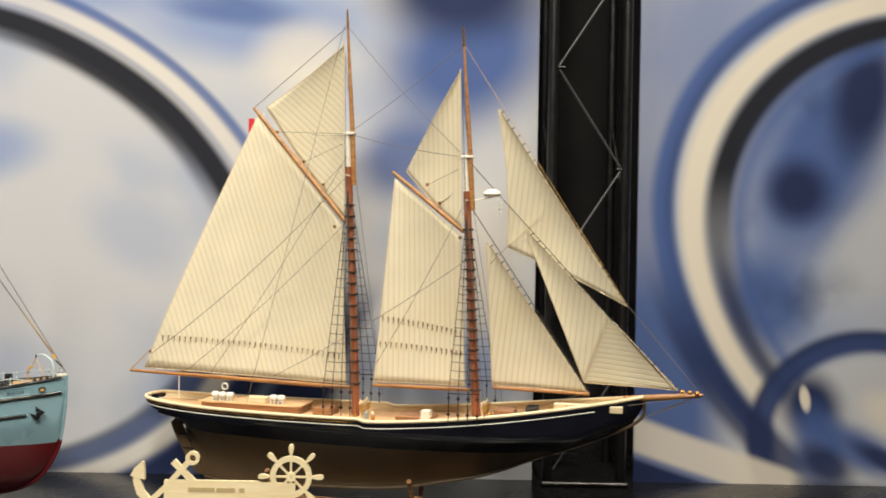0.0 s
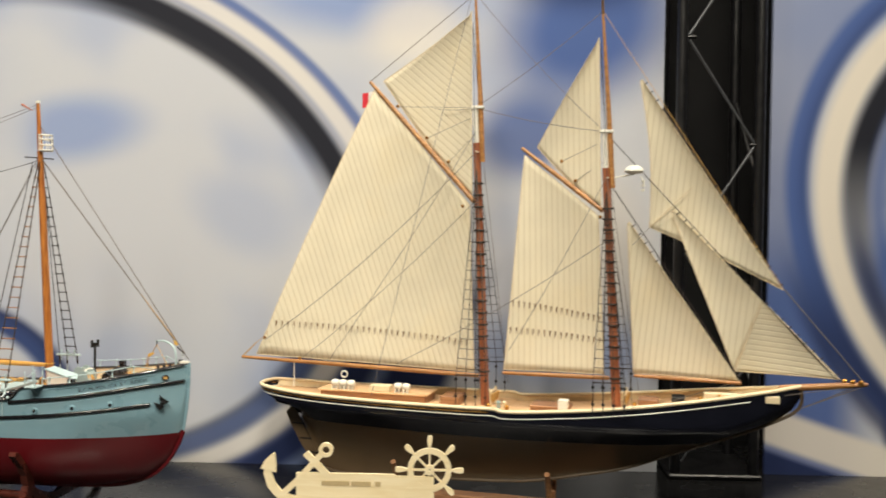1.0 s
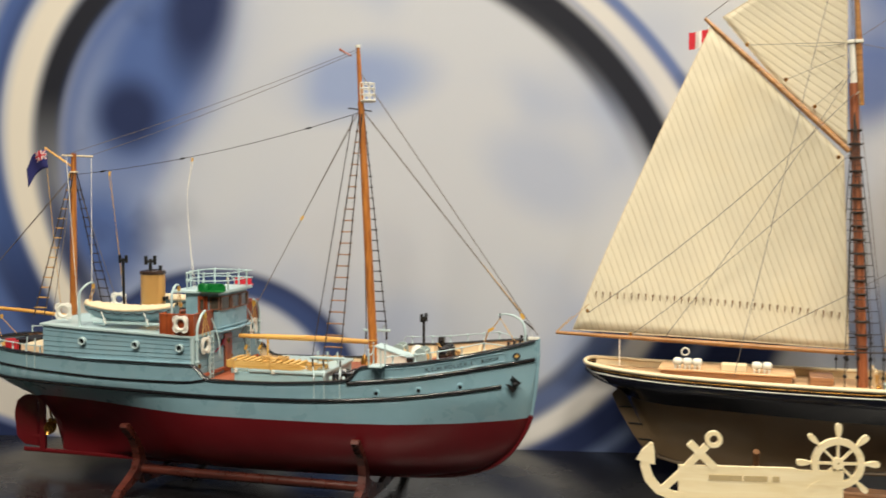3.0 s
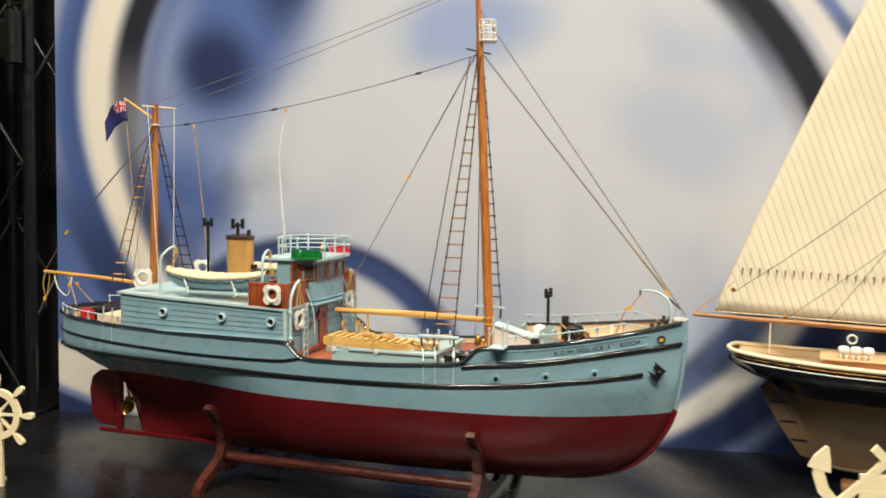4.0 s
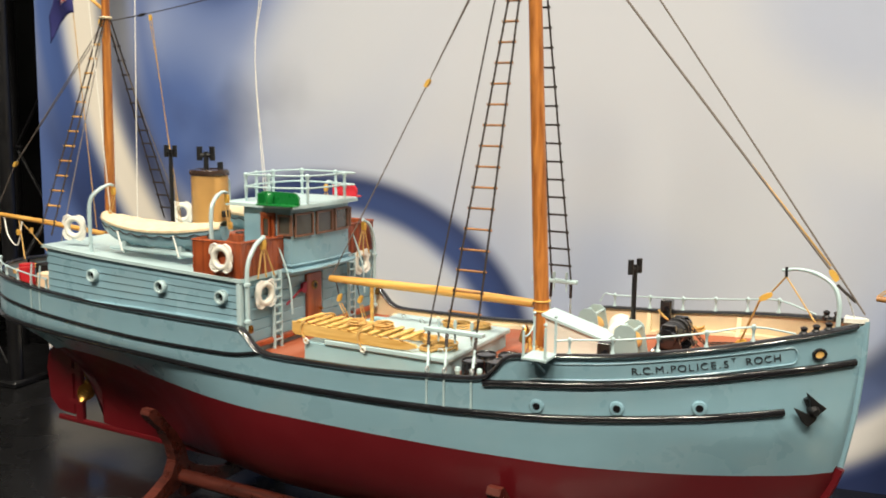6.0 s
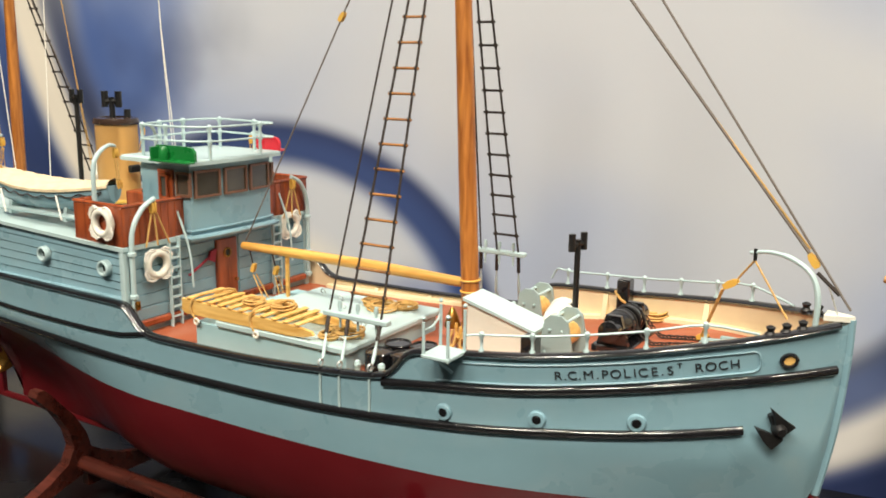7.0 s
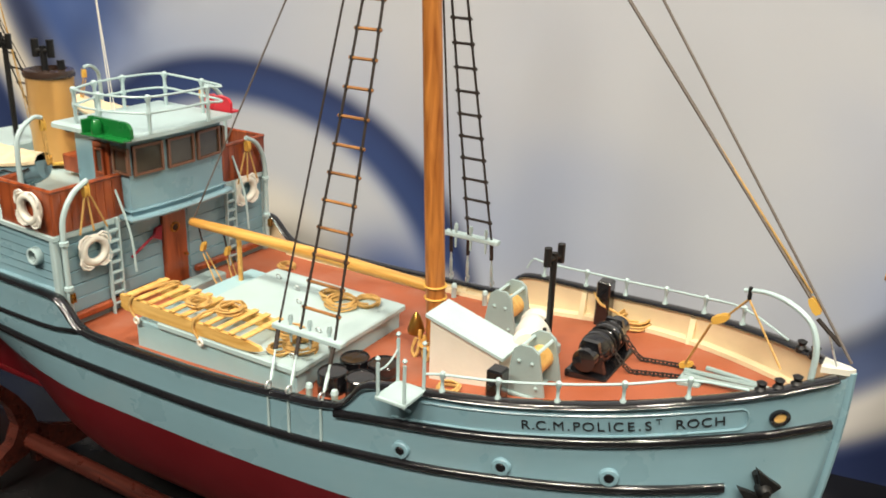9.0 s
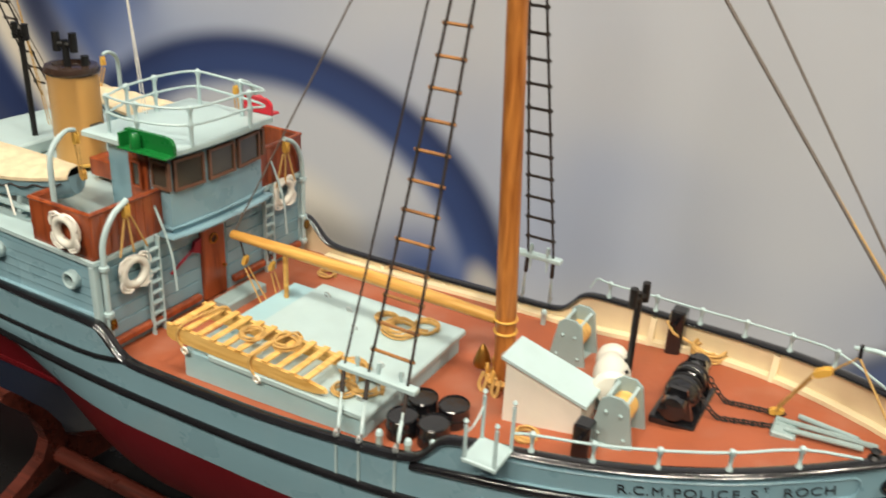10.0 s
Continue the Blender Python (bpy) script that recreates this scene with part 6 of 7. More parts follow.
# ---------------------------------------------------------------- poop
ship_box("poop_locker", (-1.000, -0.060, deck_z(-0.98)), (-0.935, 0.050, 1.184), CANVAS, "cream canvas-topped locker")
ship_box("poop_grating", (-1.045, -0.030, deck_z(-1.0) + 0.002), (-1.000, 0.030, 1.188), BLACK_MATT, "dark grating on the poop")
RED_DRUM = material("red_drum_paint", srgb(176, 36, 44), rough=0.35, var=0.1)
for x, y in ((-1.030, -0.052), (-1.011, -0.066)):
    bm = bmesh.new()
    lathe(bm, [(0.009, 0), (0.0095, 0.001), (0.0092, 0.012), (0.0097, 0.013), (0.0092, 0.014), (0.0095, 0.034), (0.0004, 0.034)], 16, pose(x, y, deck_z(x) + 0.001))
    part("fuel_drum", bm, RED_DRUM, ship, "red fuel drum", smooth=True)
for k, (x, y) in enumerate(((-1.060, -0.020), (-1.045, -0.050), (-0.965, -0.085))):
    coil(x, y, deck_z(x) + 0.02 * (k < 2), 0.010, 4, ship, seed=30 + k)
for side in (-1, 1):
    pts = []
    for x in (-0.915, -0.95, -0.985, -1.02, -1.05, -1.075):
        z = rail_z(x) + 0.003
        y = side * (half(x, z) - 0.003)
        bm = bmesh.new()
        lathe(bm, [(0.0022, 0), (0.0014, 0.002), (0.0014, 0.010), (0.0022, 0.011), (0.0012, 0.0135)], 8, pose(x, y, z))
        part("rail_stanchion", bm, PALE_BLUE_WHITE, ship, smooth=True)
        pts.append(Vector((x, y, z + 0.012)))
    rod("poop_rail", curve(pts, 3), 0.0010, PALE_BLUE_WHITE, ship)
    for x in (-0.945, -0.925):
        z0 = rail_z(x)
        rod("chain_plate", [Vector((x, side * (half(x, z) + 0.001), z)) for z in (1.150, 1.165, z0 + 0.002)] + [Vector((x, side * (half(x, z0) - 0.002), z0 + 0.03))], 0.0011, PALE_BLUE_WHITE, ship)
    rod("sheet_tackle", [(-1.100 + 0.02, side * 0.02, 1.190), (-1.118, 0, 1.243)], 0.0008, ROPE_TAN, ship)
    ball_block("sheet_block", (-1.106, side * 0.010, 1.225), ship, size=0.9)
rod("boom_line", curve([(-1.168, -0.002, 1.246), (-1.172, -0.004, 1.225), (-1.168, -0.002, 1.200), (-1.163, 0, 1.222), (-1.160, 0, 1.244)], 4), 0.0009, ROPE_TAN, ship)
ball_block("boom_block", (-1.170, -0.003, 1.196), ship, YELLOW, 0.9)
rod("boom_hook", curve([(-1.170, -0.003, 1.188), (-1.166, -0.003, 1.182), (-1.171, -0.003, 1.179)], 4), 0.0010, BLACK_MATT, ship)
rod("boom_lashing", curve([(-1.150, 0, 1.243), (-1.135, -0.006, 1.218), (-1.112, -0.008, 1.206), (-1.105, -0.004, 1.240)], 4), 0.0010, ROPE_WHITE, ship)

# ensign on the signal gaff: blue field, crossed canton
FLAG_BLUE = material("flag_blue", srgb(34, 36, 96), rough=0.85, var=0.12)
FLAG_WHT = material("ensign_white", srgb(220, 215, 210), rough=0.85)
FLAG_RD = material("ensign_red", srgb(178, 36, 52), rough=0.85)
hoist = gaff_end + Vector((0.004, 0, -0.004))
FW, FH = 0.050, 0.036


def cloth(u, v, out=0.0):
    """A point of the hanging flag: u along the fly, v down the hoist."""
    x = hoist.x + 0.006 * v - u * FW * 0.92
    z = hoist.z - v * FH - u * u * 0.020 - max(0, u - 0.7) * 0.05 - u * 0.004
    return Vector((x, hoist.y - 0.004 * math.sin(5.0 * u + 1.2 * v) - 0.006 * u + out, z))


bm = bmesh.new()
grid(bm, [[cloth(i / 14, j / 8) for i in range(15)] for j in range(9)])
ensign = part("ensign", bm, FLAG_BLUE, ship, "blue ensign with a crossed canton, hanging limp", smooth=True)
s = ensign.modifiers.new("cloth", "SOLIDIFY")
s.thickness = 0.0006


def flag_band(u0, v0, u1, v1, w, mat, out):
    bm = bmesh.new()
    d = Vector((u1 - u0, v1 - v0)).normalized()
    nrm = Vector((-d.y, d.x)) * w
    rows = []
    for i in range(7):
        t = i / 6
        u, v = u0 + (u1 - u0) * t, v0 + (v1 - v0) * t
        rows.append([cloth(min(0.5, max(0, u + k * nrm.x)), min(0.52, max(0, v + k * nrm.y)), out) for k in (-1, 1)])
    grid(bm, rows)
    ob = part("flag_band", bm, mat, ensign)
    q = ob.modifiers.new("cloth", "SOLIDIFY")
    q.thickness = 0.0003


for out, mat, w, lines in ((-0.0007, FLAG_WHT, 0.045, ((0, 0, 0.5, 0.52), (0.5, 0, 0, 0.52))), (-0.0011, FLAG_RD, 0.018, ((0, 0, 0.5, 0.52), (0.5, 0, 0, 0.52))), (-0.0015, FLAG_WHT, 0.085, ((0.25, 0, 0.25, 0.52), (0, 0.26, 0.5, 0.26))), (-0.0019, FLAG_RD, 0.05, ((0.25, 0, 0.25, 0.52), (0, 0.26, 0.5, 0.26)))):
    for l in lines:
        flag_band(*l, w, mat, out)
rod("signal_halyard", [gaff_end, (-0.955, 0, 1.24)], 0.0006, ROPE_TAN, ship)

# ---------------------------------------------------------------- cradle
cradle = thing("ship_cradle", "red-brown varnished wooden cradle under the patrol ship", "cradle", BERTH, drop=TABLE)
OUTER = [(0.168, TABLE), (0.165, 0.934), (0.150, 0.948), (0.124, 0.960), (0.102, 0.973), (0.094, 0.990), (0.099, 1.010), (0.112, 1.032), (0.126, 1.046), (0.134, 1.056), (0.131, 1.062)]
INNER = [(0.154, TABLE), (0.150, 0.932), (0.138, 0.940), (0.114, 0.948), (0.086, 0.956), (0.072, 0.980), (0.078, 1.002), (0.091, 1.024), (0.108, 1.044), (0.116, 1.054), (0.124, 1.062)]
MIDDLE = [(0.078, 0.940, 0.988), (0.055, 0.940, 0.972), (0.028, 0.938, 0.960), (0.0, 0.938, 0.953)]
MIDDLE += [(-y, lo, hi) for y, lo, hi in MIDDLE[-2::-1]]


def board(bm, first, second, x, thick):
    """A flat board between two outlines, with a front, a back and edges."""
    fronts = [[bm.verts.new((x + d, y, z)) for y, z in line] for d in (thick / 2, -thick / 2) for line in (first, second)]
    a, b, c, d = fronts
    for k in range(len(a) - 1):
        for p, q in ((a, b), (b, d), (d, c), (c, a)):
            bm.faces.new((p[k], p[k + 1], q[k + 1], q[k]))
    for k in (0, -1):
        bm.faces.new((a[k], b[k], d[k], c[k]))


for x in (-0.722, -0.282):
    bm = bmesh.new()
    for sign in (-1, 1):
        board(bm, [(sign * y, z) for y, z in OUTER], [(sign * y, z) for y, z in INNER], x, 0.014)
    board(bm, [(y, lo) for y, lo, hi in MIDDLE], [(y, hi) for y, lo, hi in MIDDLE], x, 0.010)
    bmesh.ops.recalc_face_normals(bm, faces=bm.faces)
    part("cradle_end", bm, CRADLE_WOOD, cradle, "shaped cradle end board")
for y in (-0.083, 0.083):
    rod("cradle_rail", [(-0.722, y, 0.968), (-0.282, y, 0.968)], 0.0085, CRADLE_WOOD, cradle, n=12)

# ---------------------------------------------------------------- the schooner model
SCHOONER = pose(-0.206, 2.007, TABLE, 0, 0, -13.9)
schooner = thing("schooner_model", "black-hulled two-masted schooner model with cream sails set", "ship model", SCHOONER, drop=TABLE)
s_half_rail = smooth_line(
    [-0.486, -0.482, -0.465, -0.43, -0.36, -0.25, -0.1, 0.05, 0.2, 0.33, 0.45, 0.54, 0.60, 0.63, 0.642],
    [0.0, 0.028, 0.048, 0.062, 0.077, 0.091, 0.101, 0.104, 0.101, 0.090, 0.068, 0.042, 0.020, 0.008, 0.0015])
s_keel = smooth_line([-0.486, -0.47, -0.44, -0.415, -0.403, -0.337, -0.28, -0.1, 0.1, 0.22, 0.315, 0.417, 0.50, 0.58, 0.63, 0.642], [1.130, 1.117, 1.103, 1.094, 1.084, 0.972, 0.961, 0.968, 0.980, 1.000, 1.023, 1.063, 1.094, 1.128, 1.165, 1.19])
s_rail = smooth_line([-0.486, -0.43, -0.3, -0.15, 0.0, 0.06, 0.075, 0.2, 0.35, 0.48, 0.58, 0.642], [1.150, 1.145, 1.140, 1.139, 1.1395, 1.1405, 1.136, 1.144, 1.160, 1.178, 1.193, 1.204])
S_WATER = line([-0.5, -0.3, 0.1, 0.35, 0.65], [1.087, 1.080, 1.077, 1.080, 1.092])


def s_half(x, z):
    b, zb = s_half_rail(x), s_keel(x)
    u = min(max((z - zb) / max(1e-4, 1.115 - zb), 0.0), 1.0) if zb < 1.10 else min(1.0, max(0.0, (z - zb) / 0.022))
    mid = u ** 0.9 * (1 - (1 - u) ** 2.0) ** 0.35
    fine = u ** 2.8 * (2.1 - 1.1 * u)
    vee = u ** 0.75
    aft = min(max((-0.02 - x) / 0.34, 0.0), 1.0) if x > -0.405 else 0.45
    fore = min(max((x - 0.2) / 0.36, 0.0), 1.0)
    aft, fore = aft * aft * (3 - 2 * aft), fore * fore * (3 - 2 * fore)
    s = mid * (1 - aft) + fine * aft
    return max(0.0012, b * (s * (1 - fore) + vee * fore))


S_ST = sorted(set([round(-0.4858 + 0.0188 * i, 4) for i in range(60)] + [-0.484, -0.480, -0.472, -0.403, -0.395, -0.385, -0.375, -0.365, -0.355, -0.345, -0.338, 0.06, 0.065, 0.07, 0.075, 0.636, 0.6405]))


def s_shell(lo, hi, k, stations, inset=0.0):
    bm = bmesh.new()
    for side in (-1, 1):
        rows = []
        for x in stations:
            a, b = lo(x), hi(x)
            rows.append([Vector((x, side * max(0.0006, s_half(x, a + (b - a) * j / k) - inset), a + (b - a) * j / k)) for j in range(k + 1)])
        grid(bm, rows)
    bmesh.ops.remove_doubles(bm, verts=bm.verts, dist=0.0004)
    return bm


part("hull", s_shell(lambda x: max(s_keel(x), S_WATER(x)), s_rail, 10, S_ST), NAVY_HULL, schooner, "glossy black topsides", smooth=True, angle=60)
part("hull_bottom", s_shell(s_keel, S_WATER, 16, [x for x in S_ST if s_keel(x) < S_WATER(x) - 0.002]), BRONZE, schooner, "bronze-brown bottom paint", smooth=True, angle=60)
s_in = [x for x in S_ST if -0.474 < x < 0.628]
s_deck = lambda x: s_rail(x) - 0.013
part("bulwark_lining", s_shell(lambda x: s_deck(x) - 0.002, lambda x: s_rail(x) - 0.001, 2, s_in, inset=0.003), CREAM_PAINT, schooner, "cream inner bulwarks", smooth=True)
bm = bmesh.new()
grid(bm, [[Vector((x, (s_half(x, s_deck(x)) - 0.002) * v, s_deck(x) + 0.0025 * (1 - v * v))) for v in (-1, -0.5, 0, 0.5, 1)] for x in s_in])
S_DECK = wood("pale_deck_planks", srgb(196, 152, 106), srgb(222, 186, 142), stretch=(6, 90, 60), coat=0.0, rough=0.6)
part("deck", bm, S_DECK, schooner, "pale timber deck", smooth=True)
for side in (-1, 1):
    for zf, r, mat, name, label, x0, x1, flat in (
        (lambda x: s_rail(x) + 0.001, 0.0040, CREAM_PAINT, "cap_rail", "cream cap rail", -0.4855, 0.641, 1.0),
        (lambda x: s_rail(x) - 0.0125, 0.0012, WHITE_PAINT, "stripe", "thin white sheer stripe", -0.478, 0.545, 0.7),
        (lambda x: s_rail(x) - 0.0060, 0.0010, BRASS, "moulding", "thin gilt moulding", -0.481, 0.05, 0.7)):
        bm = bmesh.new()
        xs = [x0] + [x for x in S_ST if x0 < x < x1] + [x1]
        tube(bm, [Vector((x, side * (s_half(x, zf(x)) + (0.0006 if name != "cap_rail" else -0.001)), zf(x))) for x in xs], r, 7, flat=flat)
        part(name, bm, mat, schooner, label, smooth=True, angle=70)
bm = bmesh.new()
tube(bm, curve([(0.642, 0, 1.205), (0.636, 0, 1.16), (0.58, 0, 1.126), (0.50, 0, 1.092), (0.417, 0, 1.061), (0.315, 0, 1.021), (0.22, 0, 0.998), (0.1, 0, 0.975), (-0.1, 0, 0.965), (-0.28, 0, 0.958), (-0.345, 0, 0.968)], 4), 0.0035, 7, flat=0.8)
part("keel", bm, BRONZE, schooner, "bronze-brown keel and stem", smooth=True)
bm = bmesh.new()
slab(bm, [(-0.340, 0.970), (-0.364, 0.974), (-0.392, 1.012), (-0.422, 1.062), (-0.432, 1.086), (-0.420, 1.098), (-0.407, 1.088)], 0.006)
rud = part("rudder", bm, BRONZE, schooner, "brown rudder with straps")
for z, x in ((1.0, -0.368), (1.03, -0.386), (1.062, -0.404)):
    bm = bmesh.new()
    box(bm, (x - 0.012, -0.0045, z - 0.0015), (x + 0.014, 0.0045, z + 0.0015))
    part("strap", bm, BLACK_MATT, rud)

MX, FX = 0.020, 0.292      # mast steps on the deck
main_at = lambda z: Vector((MX - 0.042 * (z - 1.14) / 0.86, 0, z))
fore_at = lambda z: Vector((FX - 0.050 * (z - 1.14) / 0.82, 0, z))
S_MAST = wood("red_brown_mast_wood", srgb(116, 62, 40), srgb(168, 102, 66), stretch=(60, 60, 5))
S_SPAR = wood("golden_spar_wood", srgb(138, 92, 46), srgb(182, 132, 78), stretch=(5, 60, 60))


def mast(at, hound, cap, top, name):
    bm = bmesh.new()
    tube(bm, [at(1.125), at(hound + 0.02)], [0.0095, 0.0078], 12)
    m = part(name, bm, S_MAST, schooner, "varnished red-brown lower mast", smooth=True)
    bm = bmesh.new()
    tube(bm, [at(hound), at(cap + 0.004)], [0.0062, 0.0058], 10)
    part("masthead", bm, WHITE_PAINT, m, "white-painted masthead", smooth=True)
    bm = bmesh.new()
    o = Vector((0.011, 0, 0))
    tube(bm, [at(hound - 0.02) + o, at(cap) + o, at(top) + o * 0.7], [0.0056, 0.0056, 0.0026], 10)
    tm = part("topmast", bm, S_SPAR, schooner, "golden-brown topmast", smooth=True)
    bm = bmesh.new()
    tube(bm, [at(top) + o * 0.7, at(top + 0.042) + o * 0.7], [0.0030, 0.0021], 8)
    part("truck", bm, BRASS, tm, smooth=True)
    bm = bmesh.new()
    box(bm, (-0.008, -0.0075, -0.003), (0.018, 0.0075, 0.003), 0.001)
    cp = part("mast_cap", bm, WHITE_PAINT, m, local=True)
    cp.location = at(cap) - Vector((0, 0, TABLE))
    bm = bmesh.new()
    tube(bm, [at(hound) + Vector((0.004, -0.034, 0)), at(hound) + Vector((0.004, 0.034, 0))], 0.0016, 6)
    part("crosstree", bm, WHITE_PAINT, m, "white crosstree", smooth=True)
    for k in range(17):
        z = 1.20 + k * (hound - 1.24) / 17
        bm = bmesh.new()
        torus(bm, at(z), (0, 0, 1), 0.0108, 0.0019, 12, 5)
        part("mast_hoop", bm, ROPE_DARK, m, smooth=True)
    return m


mast(main_at, 1.658, 1.752, 1.985, "main_mast")
mast(fore_at, 1.604, 1.698, 1.935, "fore_mast")


def spar(name, a, b, r0, r1, label, mat=None):
    bm = bmesh.new()
    a, b = Vector(a), Vector(b)
    tube(bm, [a, a.lerp(b, 0.3), a.lerp(b, 0.7), b], [r0, max(r0, r1) * 1.1, max(r0, r1), r1], 10)
    return part(name, bm, mat or S_SPAR, schooner, label, smooth=True)


spar("main_boom", main_at(1.190) + Vector((-0.012, 0, 0)), (-0.549, 0.012, 1.200), 0.0044, 0.0034, "golden-brown main boom")
spar("main_gaff", main_at(1.556) + Vector((-0.010, 0, 0)), (-0.2694, 0.0685, 1.8244), 0.0052, 0.0036, "golden-brown main gaff")
spar("fore_boom", fore_at(1.200) + Vector((-0.012, 0, 0)), (0.055, 0.010, 1.197), 0.0042, 0.0034, "golden-brown fore boom")
spar("fore_gaff", fore_at(1.538) + Vector((-0.010, 0, 0)), (0.081, 0.049, 1.671), 0.0048, 0.0034, "golden-brown fore gaff")
spar("bowsprit", (0.60, 0, 1.198), (0.757, 0, 1.2145), 0.0062, 0.0035, "golden-brown bowsprit")
spar("jumbo_boom", (0.325, 0.004, 1.207), (0.530, 0, 1.204), 0.003, 0.0035, "thin golden-brown jib boom")


def sail_material(name, direction, pitch):
    """Cream sailcloth with sewn seams along one direction."""
    m = material(name, srgb(238, 229, 204), rough=0.85, var=0.05, scale=12, bump=0.2, bump_scale=500)
    nt = m.node_tree
    n, ln = nt.nodes, nt.links
    p = n["Principled BSDF"]
    p.inputs["Specular IOR Level"].default_value = 0.1
    tc = n["Texture Coordinate"]
    dot = n.new("ShaderNodeVectorMath")
    dot.operation = "DOT_PRODUCT"
    ln.new(tc.outputs["Object"], dot.inputs[0])
    dot.inputs[1].default_value = direction
    sc = n.new("ShaderNodeMath")
    sc.operation = "DIVIDE"
    ln.new(dot.outputs["Value"], sc.inputs[0])
    sc.inputs[1].default_value = pitch
    fr = n.new("ShaderNodeMath")
    fr.operation = "FRACT"
    ln.new(sc.outputs[0], fr.inputs[0])
    d = n.new("ShaderNodeMath")
    d.operation = "SUBTRACT"
    ln.new(fr.outputs[0], d.inputs[0])
    d.inputs[1].default_value = 0.5
    ab = n.new("ShaderNodeMath")
    ab.operation = "ABSOLUTE"
    ln.new(d.outputs[0], ab.inputs[0])
    sm = n.new("ShaderNodeMapRange")
    sm.inputs["From Min"].default_value, sm.inputs["From Max"].default_value = 0.33, 0.49
    ln.new(ab.outputs[0], sm.inputs["Value"])
    mix = n.new("ShaderNodeMix")
    mix.data_type = "RGBA"
    mix.blend_type = "MULTIPLY"
    src = p.inputs["Base Color"].links[0].from_socket
    ln.new(sm.outputs["Result"], mix.inputs["Factor"])
    ln.new(src, mix.inputs["A"])
    mix.inputs["B"].default_value = (0.84, 0.82, 0.76, 1)
    # weathering stains in soft streaks
    st = n.new("ShaderNodeTexNoise")
    st.inputs["Scale"].default_value, st.inputs["Detail"].default_value = 6.0, 6.0
    ln.new(tc.outputs["Object"], st.inputs["Vector"])
    sr = n.new("ShaderNodeMapRange")
    sr.inputs["From Min"].default_value, sr.inputs["From Max"].default_value, sr.inputs["To Max"].default_value = 0.52, 0.78, 0.5
    ln.new(st.outputs["Fac"], sr.inputs["Value"])
    mx2 = n.new("ShaderNodeMix")
    mx2.data_type = "RGBA"
    mx2.blend_type = "MULTIPLY"
    ln.new(sr.outputs["Result"], mx2.inputs["Factor"])
    ln.new(mix.outputs["Result"], mx2.inputs["A"])
    mx2.inputs["B"].default_value = (0.86, 0.80, 0.66, 1)
    ln.new(mx2.outputs["Result"], p.inputs["Base Color"])
    old = p.inputs["Normal"].links[0].from_node
    bp = n.new("ShaderNodeBump")
    bp.inputs["Strength"].default_value, bp.inputs["Distance"].default_value = 0.5, 0.0012
    bp.invert = True
    ln.new(sm.outputs["Result"], bp.inputs["Height"])
    ln.new(old.outputs[0], bp.inputs["Normal"])
    ln.new(bp.outputs[0], p.inputs["Normal"])
    # thin cloth lets some light through
    tr = n.new("ShaderNodeBsdfTranslucent")
    ln.new(mx2.outputs["Result"], tr.inputs["Color"])
    ms = n.new("ShaderNodeMixShader")
    ms.inputs[0].default_value = 0.22
    out = n["Material Output"]
    ln.new(p.outputs[0], ms.inputs[1])
    ln.new(tr.outputs[0], ms.inputs[2])
    ln.new(ms.outputs[0], out.inputs["Surface"])
    return m


def sail(name, a, b, c, d, belly, mat, label, n=26, hollow=(0, 0, 0, 0)):
    """A four-cornered sail a-b (foot), d-c (head); a three-cornered one has d near c. belly bows it to port, hollow curves its edges."""
    a, b, c, d = map(Vector, (a, b, c, d))
    rows = []
    for j in range(n + 1):
        v = j / n
        row = []
        for i in range(n + 1):
            u = i / n
            p = (a * (1 - u) + b * u) * (1 - v) + (d * (1 - u) + c * u) * v
            s = math.sin(math.pi * u) ** 0.8 * math.sin(math.pi * min(1, 0.12 + 0.88 * v)) ** 0.8 if 0 < u < 1 and v < 1 else 0
            p = p + Vector((0, belly * s, 0))
            p += Vector((0, 0, -hollow[0] * math.sin(math.pi * u) * (1 - v)))
            p += Vector((hollow[1] * math.sin(math.pi * v) * (1 - u), 0, 0))
            p += Vector((hollow[2] * math.sin(math.pi * v) * u, 0, 0))
            p += Vector((0, 0.0022 * noise.noise(Vector((p.x * 14, 3.1, p.z * 6))), 0))
            row.append(p)
        rows.append(row)
    bm = bmesh.new()
    grid(bm, rows)
    bmesh.ops.remove_doubles(bm, verts=bm.verts, dist=0.0003)
    ob = part(name, bm, mat, schooner, label, smooth=True, angle=0)
    s = ob.modifiers.new("cloth", "SOLIDIFY")
    s.thickness, s.offset = 0.0008, 0.0
    # bolt rope round the edge
    loop = [rows[0][i] for i in range(n + 1)] + [rows[j][n] for j in range(1, n + 1)] + [rows[n][i] for i in range(n - 1, -1, -1)] + [rows[j][0] for j in range(n - 1, 0, -1)]
    clean = [loop[0]]
    for p in loop[1:]:
        if (p - clean[-1]).length > 0.0008:
            clean.append(p)
    bm = bmesh.new()
    tube(bm, clean, 0.0010, 5, loop=True)
    part("bolt_rope", bm, CANVAS, ob, smooth=True)
    return rows, ob


